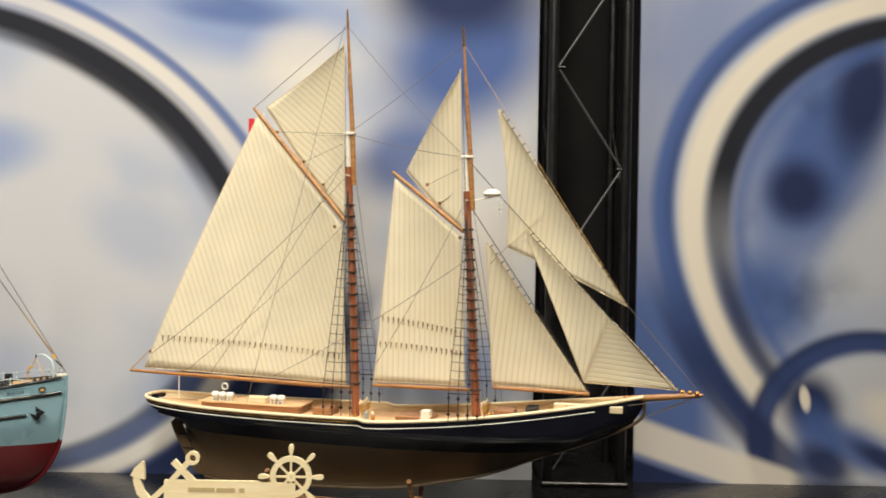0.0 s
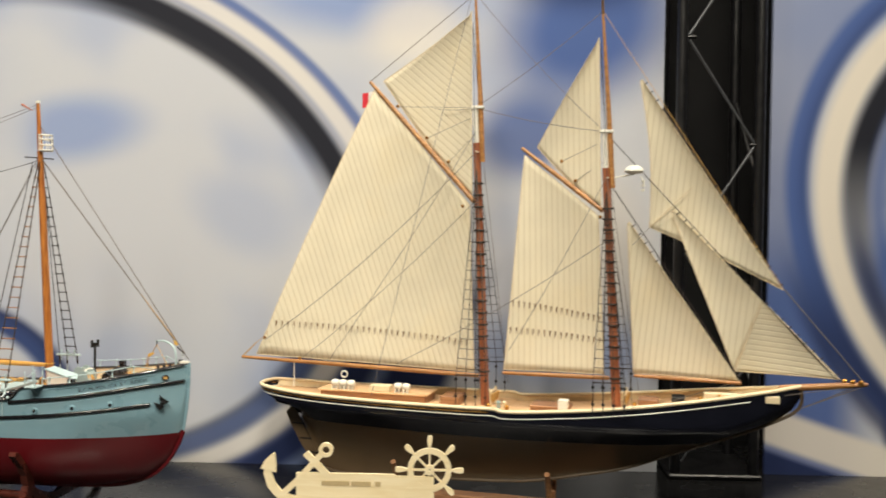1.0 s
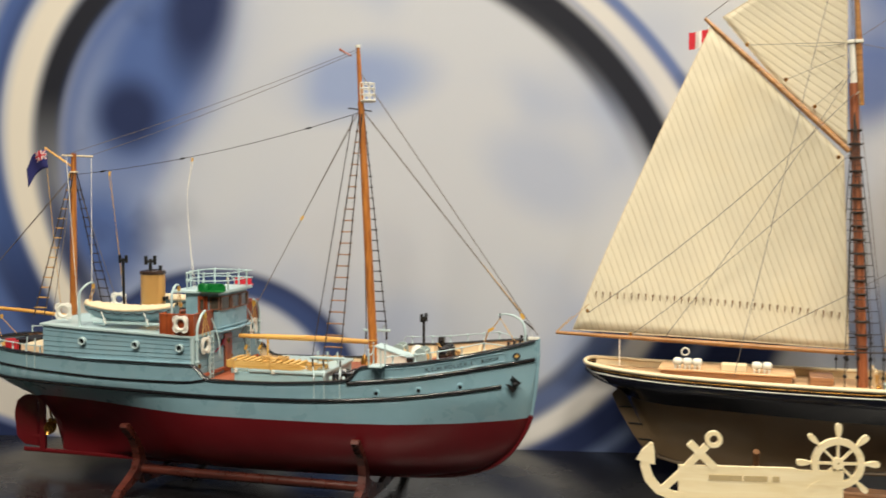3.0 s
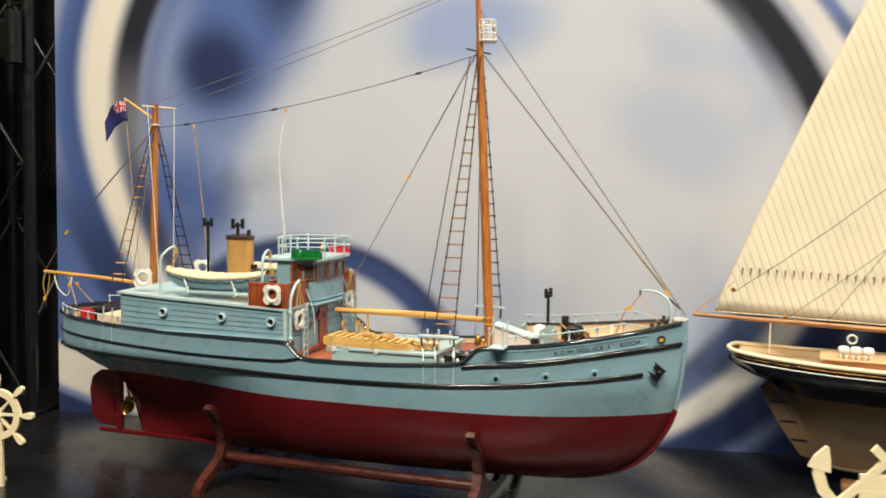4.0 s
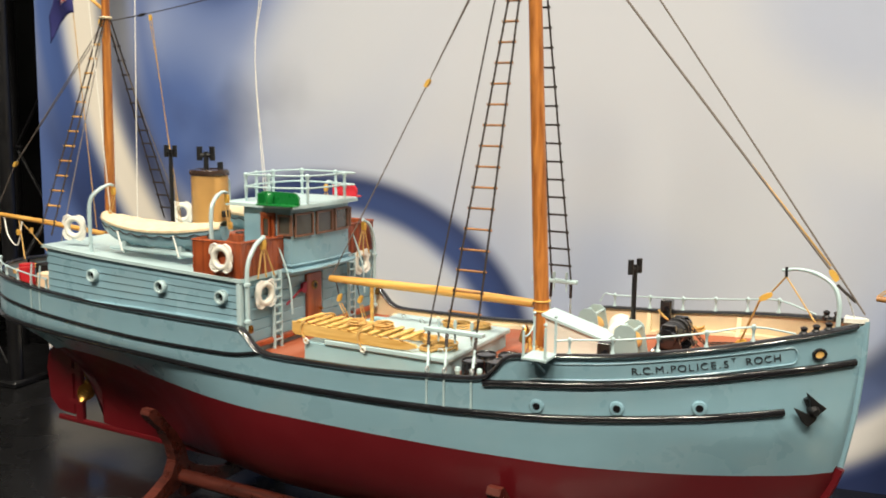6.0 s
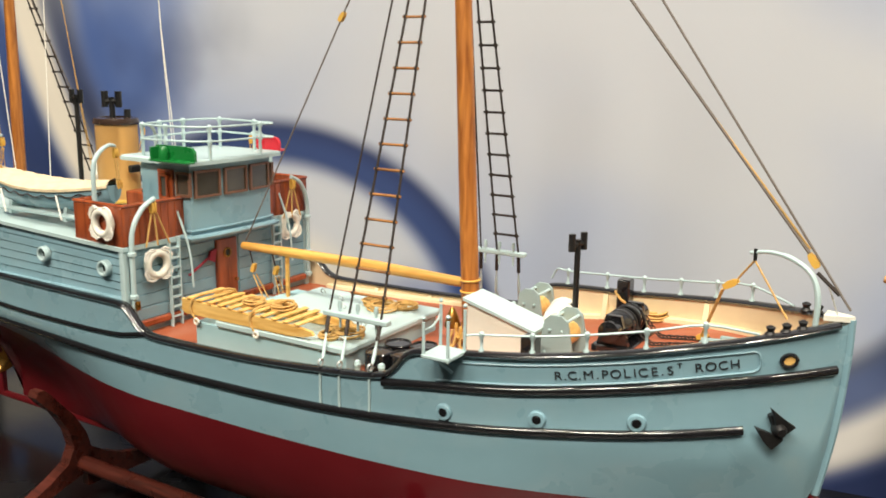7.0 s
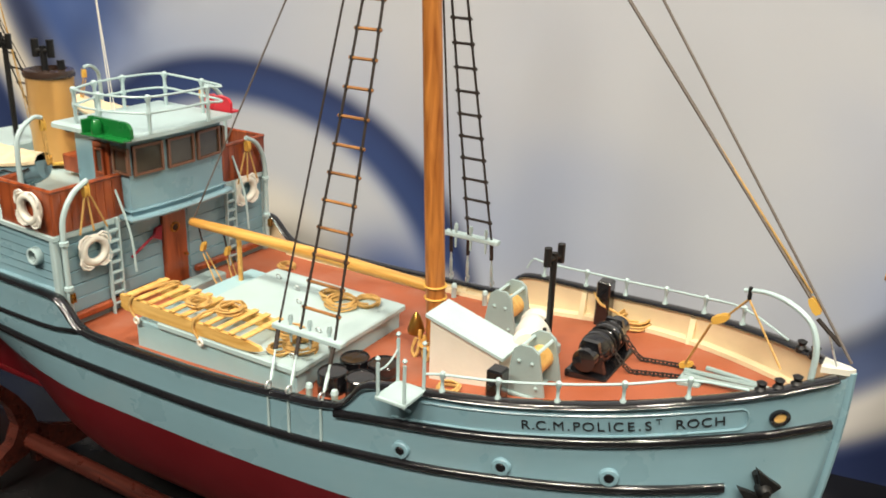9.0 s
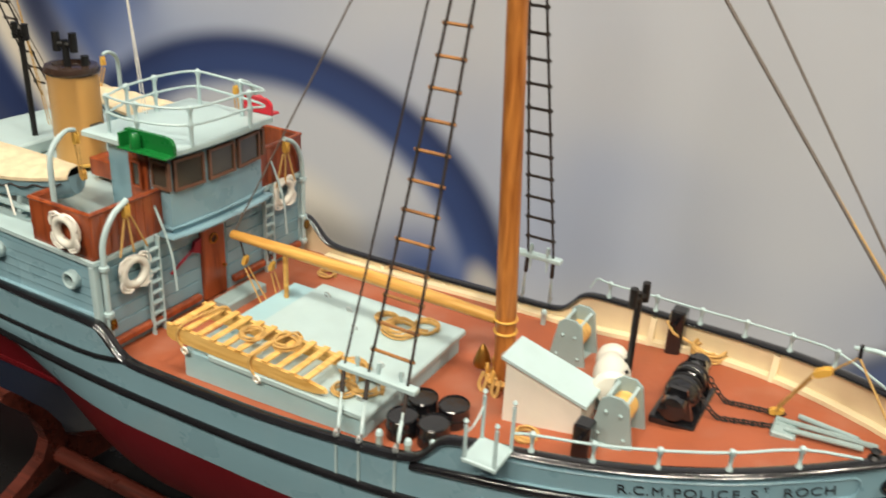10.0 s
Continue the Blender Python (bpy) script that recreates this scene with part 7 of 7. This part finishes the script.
SAIL_UP = sail_material("sailcloth_upright_seams", (0.94, 0, 0.34), 0.0125)
SAIL_FORE = sail_material("sailcloth_plumb_seams", (1.0, 0, 0.03), 0.0120)
SAIL_TOP = sail_material("sailcloth_sloping_seams", (0.64, 0, 0.77), 0.0125)
SAIL_JIB = sail_material("sailcloth_jib_seams", (0.97, 0, -0.10), 0.0120)
SAIL_FOOT = sail_material("sailcloth_level_seams", (0.10, 0, 1.0), 0.0105)
main_rows, main_sail = sail("main_sail", (-0.515, 0.014, 1.207), main_at(1.197) + Vector((-0.022, 0, 0)), main_at(1.548) + Vector((-0.020, 0.002, 0)), (-0.258, 0.067, 1.808), 0.020, SAIL_UP, "cream gaff mainsail with a row of reef points", hollow=(0, -0.006, 0, 0))
fore_rows, fore_sail = sail("fore_sail", (0.057, 0.010, 1.204), fore_at(1.207) + Vector((-0.022, 0, 0)), fore_at(1.528) + Vector((-0.020, 0.002, 0)), (0.087, 0.047, 1.657), 0.016, SAIL_FORE, "cream gaff foresail with two rows of reef points")
sail("main_topsail", (-0.236, 0.062, 1.824), main_at(1.566) + Vector((-0.014, 0, 0)), main_at(1.955) + Vector((-0.002, 0, 0)), main_at(1.945) + Vector((-0.006, 0, 0)), 0.012, SAIL_TOP, "cream triangular main topsail", hollow=(0.012, 0.006, 0, 0))
sail("fore_topsail", (0.116, 0.038, 1.671), fore_at(1.545) + Vector((-0.014, 0, 0)), fore_at(1.888) + Vector((-0.002, 0, 0)), fore_at(1.878) + Vector((-0.006, 0, 0)), 0.010, SAIL_FORE, "cream triangular fore topsail", hollow=(0.008, -0.002, 0, 0))
sail("jib_topsail", (0.350, 0.012, 1.506), (0.604, 0, 1.388), (0.331, 0, 1.800), (0.327, 0.002, 1.798), 0.012, SAIL_JIB, "cream jib topsail set high on a stay", hollow=(-0.004, 0.010, 0, 0))
jib_mid = (0.568, 0.0, 1.3645)
sail("jib", (0.518, 0.012, 1.226), jib_mid, (0.396, 0, 1.540), (0.392, 0.002, 1.536), 0.008, SAIL_JIB, "upper cloths of the cream jib")
sail("jib_foot", (0.519, 0.0118, 1.2255), (0.708, 0, 1.222), (0.569, 0, 1.3640), (0.566, 0.0, 1.3620), 0.006, SAIL_FOOT, "level foot cloths of the cream jib")
HANK = mesh_of("hank", tube(bmesh.new(), [(-0.0024, 0, -0.0018), (0.0034, 0, 0.0022)], 0.0011, 5), ROPE_DARK)
for a, b, count in (((0.331, 0, 1.800), (0.604, 0, 1.388), 24), ((0.396, 0, 1.540), (0.708, 0, 1.222), 22), ((0.311, 0, 1.516), (0.528, 0, 1.206), 18)):
    for k in range(count):
        q = Vector(a).lerp(Vector(b), (k + 0.5) / count)
        piece("hank", HANK, schooner, Matrix.Translation(q + Vector((0.0015, -0.001, 0.001 - TABLE))))
sail("staysail", (0.324, 0.008, 1.212), (0.528, 0, 1.206), (0.311, 0, 1.516), (0.307, 0.002, 1.512), 0.012, SAIL_JIB, "cream fore staysail")


def cord(a, b, r, parent, mat=None, drop=0.0, name="rigging", k=6):
    bm = bmesh.new()
    tube(bm, sag(a, b, drop, k) if drop else [a, b], r, 5)
    return part(name, bm, mat or ROPE_GREY, parent, smooth=True)


# reef points: short cords in a row across the sail
def reef(rows, v, u0, u1, count, parent):
    bm = bmesh.new()
    tube(bm, [Vector((1.0, 0, 0)) * 0 + Vector((0, 0, 0.001)), Vector((0.0004, 0, -0.003)), Vector((-0.0003, 0, -0.013))], [0.0016, 0.0014, 0.0004], 4)
    me = mesh_of("reef_point", bm, REEF_CORD)
    k = len(rows) - 1
    for i in range(count):
        u = u0 + (u1 - u0) * i / (count - 1)
        fv, fu = v(u) * k, u * k
        j, q = min(int(fv), k - 1), min(int(fu), k - 1)
        p = rows[j][q].lerp(rows[j][q + 1], fu - q).lerp(rows[j + 1][q].lerp(rows[j + 1][q + 1], fu - q), fv - j)
        piece("reef_point", me, parent, Matrix.Translation(p + Vector((0, -0.0030, -TABLE))) @ pose(0, 0, 0, 0, random.uniform(-5, 5), 0))


REEF_CORD = material("reef_cord", srgb(128, 98, 64), rough=0.9, var=0.2)
reef(main_rows, lambda u: 0.115 + 0.015 * (1 - u) + 0.07 * u, 0.03, 0.97, 34, main_sail)
reef(fore_rows, lambda u: 0.195 + 0.03 * u, 0.03, 0.97, 17, fore_sail)
reef(fore_rows, lambda u: 0.320 + 0.04 * u, 0.03, 0.97, 17, fore_sail)

# standing and running rigging
MT, FT = main_at(1.99) + Vector((0.008, 0, 0)), fore_at(1.94) + Vector((0.008, 0, 0))
MC, FC = main_at(1.752), fore_at(1.698)
MH, FH = main_at(1.658), fore_at(1.604)
for a, b, r, m, drop in (
    (MT, FC, 0.0006, ROPE_GREY, 0.01), (MC, FT, 0.0007, ROPE_GREY, 0.006), (MC, FC, 0.0007, ROPE_GREY, 0.006),
    (FT, (0.604, 0, 1.392), 0.0006, ROPE_TAN, 0.0), ((0.604, 0, 1.392), (0.752, 0, 1.216), 0.0009, ROPE_GREY, 0.0), (FC, (0.705, 0, 1.218), 0.0009, ROPE_DARK, 0.0), (FH, (0.532, 0, 1.206), 0.0010, ROPE_DARK, 0.0),
    (MT, (-0.2690, 0.0685, 1.826), 0.0008, ROPE_GREY, 0.0), (MT + Vector((-0.004, -0.01, 0)), (-0.20, -0.092, 1.15), 0.0006, ROPE_GREY, 0.0), (MC, (-0.19, 0.03, 1.762), 0.0005, ROPE_GREY, 0.0),
    (main_at(1.735), (-0.12, 0.02, 1.692), 0.0005, ROPE_GREY, 0.0), (main_at(1.70), (-0.07, 0.015, 1.64), 0.0005, ROPE_GREY, 0.0), (MC, (-0.105, 0.022, 1.755), 0.0005, ROPE_GREY, 0.004),
    (fore_at(1.68), (0.17, 0.02, 1.64), 0.0005, ROPE_GREY, 0.0), (fore_at(1.64), (0.20, 0.018, 1.60), 0.0005, ROPE_GREY, 0.0),
    (MH + Vector((0, -0.01, 0)), (-0.48, -0.012, 1.245), 0.0007, ROPE_GREY, 0.02), (main_at(1.56) + Vector((0, -0.012, 0)), (-0.395, -0.012, 1.205), 0.0006, ROPE_GREY, 0.012), (main_at(1.70) + Vector((0, -0.01, 0)), (-0.33, -0.01, 1.205), 0.0006, ROPE_GREY, 0.012),
    (FH + Vector((0, -0.01, 0)), (0.075, -0.03, 1.25), 0.0006, ROPE_GREY, 0.01), (fore_at(1.48) + Vector((0, -0.01, 0)), (-0.17, -0.02, 1.208), 0.0006, ROPE_GREY, 0.01),
    ((-0.545, 0.010, 1.203), (-0.48, 0.0, 1.262), 0.0007, ROPE_TAN, 0.0), ((-0.515, 0.012, 1.235), (-0.549, 0.012, 1.202), 0.0007, ROPE_TAN, 0.0),
    ((0.75, 0, 1.210), (0.632, 0, 1.158), 0.0009, ROPE_GREY, 0.0), ((0.735, 0, 1.208), (0.632, 0.006, 1.156), 0.0009, ROPE_GREY, 0.0), ((0.75, 0, 1.212), (0.61, -0.018, 1.188), 0.0006, ROPE_GREY, 0.0),
    ((0.35, 0.010, 1.506), (0.43, 0.005, 1.585), 0.0010, CANVAS, 0.0), ((0.35, 0.008, 1.506), (0.32, -0.02, 1.47), 0.0006, ROPE_GREY, 0.0), ((0.52, 0.006, 1.204), (0.40, -0.05, 1.17), 0.0005, ROPE_GREY, 0.0)):
    cord(a, b, r, schooner, m, drop)


def shrouds(at, hound, x0, side, parent):
    """Four lower shrouds with ratlines and deadeyes."""
    group = part("shroud_set", tube(bmesh.new(), [Vector((x0 - 0.032, side * 0.1, 1.205)), Vector((x0 + 0.034, side * 0.1, 1.207))], 0.0012, 5), ROPE_DARK, parent, "dark shrouds with ratlines and deadeyes", smooth=True)
    feet = [Vector((x0 + dx, side * 0.100, 1.205)) for dx in (-0.030, -0.010, 0.010, 0.030)]
    for f in feet:
        b = tube(bmesh.new(), [f, at(hound) + Vector((0, side * 0.006, -0.01))], 0.00085, 5)
        part("shroud", b, ROPE_DARK, group, smooth=True)
        for z in (1.196, 1.163):
            bm = bmesh.new()
            lathe(bm, [(0.0012, -0.0018), (0.0032, -0.0012), (0.0032, 0.0012), (0.0012, 0.0018)], 10, pose(f.x, f.y, z, 90, 0, 0))
            part("deadeye", bm, BLACK_MATT, group, smooth=True)
        bm = bmesh.new()
        tube(bm, [(f.x, f.y, 1.140), (f.x, f.y, 1.205)], 0.0010, 5)
        part("lanyard", bm, ROPE_DARK, group, smooth=True)
    for k in range(20):
        t = 0.03 + 0.046 * k
        top = at(hound) + Vector((0, side * 0.006, -0.01))
        a, b = feet[0].lerp(top, t), feet[-1].lerp(top, t)
        bm = bmesh.new()
        tube(bm, [a, (a + b) / 2 + Vector((0, 0, -0.0012)), b], 0.0006, 4)
        part("ratline", bm, ROPE_DARK, group)


for side in (-1, 1):
    shrouds(main_at, 1.64, 0.012, side, schooner)
    shrouds(fore_at, 1.59, 0.284, side, schooner)
    for at, hound, x0 in ((main_at, 1.658, -0.01), (fore_at, 1.604, 0.27)):
        cord(at(hound) + Vector((0.004, side * 0.034, 0)), at(1.93 if hound > 1.63 else 1.88), 0.0006, schooner, ROPE_DARK)
        cord(at(hound) + Vector((0.004, side * 0.034, 0)), (x0 + 0.06, side * 0.101, 1.16), 0.0006, schooner, ROPE_GREY)

# deck fittings of the schooner
def s_box(name, lo, hi, mat, label="", bevel=0.001):
    bm = bmesh.new()
    box(bm, lo, hi, bevel)
    return part(name, bm, mat, schooner, label)


S_HOUSE = wood("warm_cabin_wood", srgb(128, 88, 58), srgb(172, 126, 86), stretch=(6, 60, 60), coat=0.1)
s_box("cabin_trunk", (-0.335, -0.040, 1.126), (-0.10, 0.040, 1.145), S_HOUSE, "low brown cabin trunk")
s_box("cabin_roof", (-0.340, -0.043, 1.145), (-0.095, 0.043, 1.149), S_DECK, "pale planked cabin roof")
s_box("companion_hatch", (-0.225, -0.036, 1.149), (-0.180, -0.008, 1.162), CREAM_PAINT, "cream companion hatch")
for x in (-0.304, -0.286, -0.268, -0.162, -0.144):
    bm = bmesh.new()
    lathe(bm, [(0.002, -0.0088), (0.0062, -0.0075), (0.0076, -0.003), (0.0076, 0.003), (0.0062, 0.0075), (0.002, 0.0088)], 14, pose(x, -0.030, 1.162, 0, 90, 0))
    raft = part("life_raft", bm, WHITE_PAINT, schooner, "white life raft canister", smooth=True)
    for dx in (-0.004, 0.004):
        bm = bmesh.new()
        box(bm, (x + dx - 0.0015, -0.038, 1.148), (x + dx + 0.0015, -0.022, 1.156), 0.0005)
        part("chock", bm, WHITE_PAINT, raft)
s_box("deck_hatch", (0.12, -0.030, 1.128), (0.20, 0.030, 1.140), S_HOUSE, "brown deck hatch")
s_box("companion", (0.178, -0.036, 1.135), (0.198, -0.014, 1.155), WHITE_PAINT, "small white companionway")
s_box("skylight", (-0.070, -0.030, 1.127), (-0.030, 0.030, 1.147), S_HOUSE, "brown skylight")
s_box("windlass", (0.400, -0.020, 1.150), (0.425, 0.020, 1.172), BLACK_MATT, "dark windlass")
s_box("fore_hatch", (0.335, -0.025, 1.150), (0.375, 0.025, 1.164), S_HOUSE, "brown fore hatch")
s_box("catboard", (0.46, -0.030, 1.172), (0.60, -0.012, 1.186), CREAM_PAINT, "cream plank at the bow")
for x, y in ((0.055, -0.030), (0.075, -0.045), (0.065, -0.020), (0.330, -0.045), (0.455, -0.035), (0.49, -0.03), (0.04, -0.06)):
    bm = bmesh.new()
    lathe(bm, [(0.004, 0), (0.005, 0.004), (0.0035, 0.010), (0.0050, 0.014), (0.002, 0.018)], 10, pose(x, y, s_deck(x)))
    part("winch", bm, random.choice((BRASS, CREAM_PAINT, GREY_PAINT)), schooner, smooth=True)
for x in (0.02, 0.292):
    bm = bmesh.new()
    for dy in (-0.02, 0.02):
        tube(bm, [(x + 0.018, dy, s_deck(x)), (x + 0.018, dy, s_deck(x) + 0.04)], 0.0024, 8)
    tube(bm, [(x + 0.018, -0.028, s_deck(x) + 0.034), (x + 0.018, 0.028, s_deck(x) + 0.034)], 0.0022, 8)
    part("fife_rail", bm, CREAM_PAINT, schooner, "cream fife rail", smooth=True)
    for k in range(5):
        bm = bmesh.new()
        tube(bm, curve([(x + 0.018 + 0.002 * k, -0.026 + 0.012 * k, s_deck(x) + 0.03), (x + 0.021, -0.022 + 0.012 * k, s_deck(x) + 0.012), (x + 0.022, -0.026 + 0.012 * k, s_deck(x) + 0.03)], 4), 0.0016, 5)
        part("rope_hank", bm, ROPE_TAN, schooner, smooth=True)
# radar on the fore masthead, dory lashings at the boom
bm = bmesh.new()
lathe(bm, [(0.002, -0.006), (0.016, -0.004), (0.019, 0.0), (0.017, 0.006), (0.009, 0.011), (0.001, 0.012)], 20, pose(0.318, 0, 1.618))
radar = part("radar_dome", bm, WHITE_PAINT, schooner, "white radar dome on a bracket", smooth=True)
bm = bmesh.new()
tube(bm, [(0.272, 0, 1.604), (0.318, 0, 1.612)], 0.0016, 6)
tube(bm, curve([(0.330, 0, 1.608), (0.337, 0, 1.60), (0.336, 0, 1.588)], 4), 0.0012, 6)
part("bracket", bm, WHITE_PAINT, radar, smooth=True)
bm = bmesh.new()
for z in (1.598, 1.589, 1.580):
    lathe(bm, [(0.001, -0.003), (0.0032, -0.002), (0.0032, 0.002), (0.001, 0.003)], 8, pose(0.336, 0, z))
part("floodlight", bm, WHITE_PAINT, radar, smooth=True)
for k in range(3):
    bm = bmesh.new()
    lathe(bm, [(0.001, -0.005), (0.0045, -0.003), (0.0045, 0.003), (0.001, 0.005)], 10, pose(0.745 - 0.014 * k, 0.004 * (k - 1), 1.218, 0, 90, 0))
    part("bowsprit_fitting", bm, BRASS, schooner, smooth=True)
# blocks on the gaffs and topping lifts
for x, y, z in ((-0.19, 0.03, 1.762), (-0.12, 0.02, 1.692), (-0.07, 0.015, 1.64), (0.17, 0.02, 1.64), (0.20, 0.018, 1.60), (-0.48, -0.012, 1.25), (-0.395, -0.012, 1.208), (0.255, -0.02, 1.525), (-0.03, -0.015, 1.545)):
    bm = bmesh.new()
    lathe(bm, [(0.001, -0.005), (0.0035, -0.002), (0.0035, 0.002), (0.001, 0.005)], 8, pose(x, y - 0.004, z, 60, 0, 0))
    part("block", bm, BRASS, schooner, smooth=True)
# boom crutch, hanging hook and small flag at the peak
cord((-0.42, 0.01, 1.200), (-0.42, 0.01, 1.140), 0.0012, schooner, ROPE_WHITE, name="boom_crutch")
bm = bmesh.new()
torus(bm, (-0.292, -0.01, 1.178), (0, 1, 0), 0.007, 0.0016, 16, 6)
part("white_hook", bm, WHITE_PAINT, schooner, smooth=True)
FLAG_RED, FLAG_WHITE = material("flag_red", srgb(196, 36, 52), rough=0.8), material("flag_white", srgb(232, 228, 222), rough=0.8)
flag = part("flag_staff", tube(bmesh.new(), [(-0.265, 0.112, 1.820), (-0.265, 0.112, 1.762)], 0.0006, 5), ROPE_WHITE, schooner, "tiny red and white flag below the gaff")
for k, mat in enumerate((FLAG_RED, FLAG_WHITE, FLAG_RED)):
    bm = bmesh.new()
    w = 0.0125
    rows = [[Vector((-0.2655 - k * w - w * i / 4, 0.112 + 0.003 * math.sin((k * 4 + i) * 0.9), 1.812 - j * 0.034 - 0.002 * (k * 4 + i) / 4)) for i in range(5)] for j in range(2)]
    grid(bm, rows)
    ob = part("flag_stripe", bm, mat, flag)
    s = ob.modifiers.new("cloth", "SOLIDIFY")
    s.thickness = 0.0005

# stand of the schooner
stand = thing("schooner_stand", "low brown wooden stand with turned posts under the schooner", "stand", SCHOONER, drop=TABLE)
for x in (-0.16, 0.163):
    bm = bmesh.new()
    lathe(bm, [(0.013, TABLE), (0.013, TABLE + 0.01), (0.006, TABLE + 0.02), (0.009, TABLE + 0.035), (0.007, 0.955 + 0.004)], 14, pose(x, 0, 0.0))
    part("post", bm, S_HOUSE, stand, smooth=True)
    for side in (-1, 1):
        bm = bmesh.new()
        pts = [(0.020, TABLE + 0.004), (0.030, TABLE + 0.03), (0.046, TABLE + 0.06), (0.064, TABLE + 0.085)]
        tube(bm, curve([(x, side * y, z) for y, z in pts], 4), 0.006, 8)
        part("arm", bm, S_HOUSE, stand, smooth=True)
bm = bmesh.new()
box(bm, (-0.30, -0.02, TABLE), (0.30, 0.02, TABLE + 0.014), 0.003)
part("base_board", bm, S_HOUSE, stand)

# ---------------------------------------------------------------- cut-out name boards on the table
def plaque(x_shift, label):
    ob = thing("name_board", label, "name board", pose(-0.42 + x_shift, 1.80, TABLE), group="name boards on the table")
    X = lambda x: x + 0.42
    Zz = lambda z: z - TABLE
    T = 0.006

    def piece_of(name, bm, mat=None, lab=""):
        for v in bm.verts:
            v.co.y *= DEPTH.get(name, 1.0)
        return part(name, bm, mat or PLY, ob, lab)

    bm = bmesh.new()
    slab(bm, [(X(a), Zz(b)) for a, b in ((-0.545, TABLE), (-0.285, TABLE), (-0.285, 1.030), (-0.355, 1.030), (-0.362, 1.033), (-0.545, 1.033))], T)
    bmesh.ops.triangulate(bm, faces=[f for f in bm.faces if len(f.verts) > 4])
    piece_of("text_board", bm)
    bm = bmesh.new()
    box(bm, (X(-0.60), -0.03, 0.0), (X(-0.30), 0.03, 0.006), 0.001)
    piece_of("foot", bm)
    for k, (z0, z1, a, b) in enumerate(((1.0095, 1.0185, -0.497, -0.444), (1.0095, 1.0185, -0.441, -0.404), (1.0095, 1.0185, -0.396, -0.385))):
        bm = bmesh.new()
        box(bm, (X(a), -T / 2 - 0.0006, Zz(z0)), (X(b), -T / 2 + 0.0004, Zz(z1)))
        piece_of("text_bar", bm, TEXT_BROWN, "engraved line of text")
    # anchor: shank, ring, stock, arms and palms
    def strip_of(name, pts, w):
        bm = bmesh.new()
        pts = [Vector((X(x), 0, Zz(z))) for x, z in pts]
        rows = []
        for i, p in enumerate(pts):
            d = (pts[min(i + 1, len(pts) - 1)] - pts[max(i - 1, 0)]).normalized()
            nn = Vector((-d.z, 0, d.x)) * (w[i] if isinstance(w, (list, tuple)) else w)
            rows.append([p + nn + Vector((0, -T / 2, 0)), p - nn + Vector((0, -T / 2, 0)), p - nn + Vector((0, T / 2, 0)), p + nn + Vector((0, T / 2, 0))])
        vs = grid(bm, rows, closed=True)
        bm.faces.new(vs[0])
        bm.faces.new(vs[-1])
        return piece_of(name, bm)

    strip_of("shank", [(-0.572, 0.990), (-0.540, 1.021), (-0.500, 1.066)], 0.0055)
    strip_of("stock", [(-0.528, 1.070), (-0.486, 1.028)], 0.0062)
    strip_of("arm", [(-0.598, 1.052), (-0.599, 1.030), (-0.592, 1.008), (-0.578, 0.992), (-0.556, 0.982), (-0.536, 0.980)], [0.007, 0.0078, 0.0080, 0.0078, 0.0075, 0.007])
    strip_of("palm", [(-0.598, 1.036), (-0.594, 1.052), (-0.588, 1.068)], [0.0150, 0.0110, 0.0020])

    def annulus(name, cx, cz, r0, r1, n=32):
        bm = bmesh.new()
        rows = []
        for i in range(n + 1):
            a = 2 * math.pi * i / n
            c, s_ = math.cos(a), math.sin(a)
            rows.append([Vector((X(cx) + r * c, y, Zz(cz) + r * s_)) for r, y in ((r0, -T / 2), (r1, -T / 2), (r1, T / 2), (r0, T / 2))])
        grid(bm, rows, closed=True)
        bmesh.ops.remove_doubles(bm, verts=bm.verts, dist=0.0001)
        return piece_of(name, bm)

    annulus("ring", -0.4895, 1.0765, 0.0068, 0.0138, 24)
    cx, cz = -0.294, 1.0425
    annulus("wheel_rim", cx, cz, 0.0305, 0.0415, 40)
    annulus("wheel_hub", cx, cz, 0.002, 0.0095, 20)
    for k in range(8):
        a = math.pi * k / 4
        d = (math.cos(a), math.sin(a))
        at = lambda r: (cx + d[0] * r, cz + d[1] * r)
        strip_of("spoke", [at(0.008), at(0.032)], 0.0019)
        strip_of("handle", [at(0.040), at(0.044), at(0.050), at(0.057), at(0.0625), at(0.0645)], [0.0020, 0.0022, 0.0040, 0.0050, 0.0042, 0.0022])
    return ob


DEPTH = {"shank": 1.12, "stock": 1.24, "arm": 1.18, "palm": 1.3, "ring": 1.3, "wheel_rim": 1.10, "wheel_hub": 1.36, "spoke": 0.92, "handle": 1.22}
TEXT_BROWN = material("engraved_text", srgb(186, 166, 124), rough=0.8)
plaque(0.0, "pale plywood name board cut as an anchor and ship's wheel")
plaque(-1.556, "pale plywood name board with a ship's wheel, by the truss")
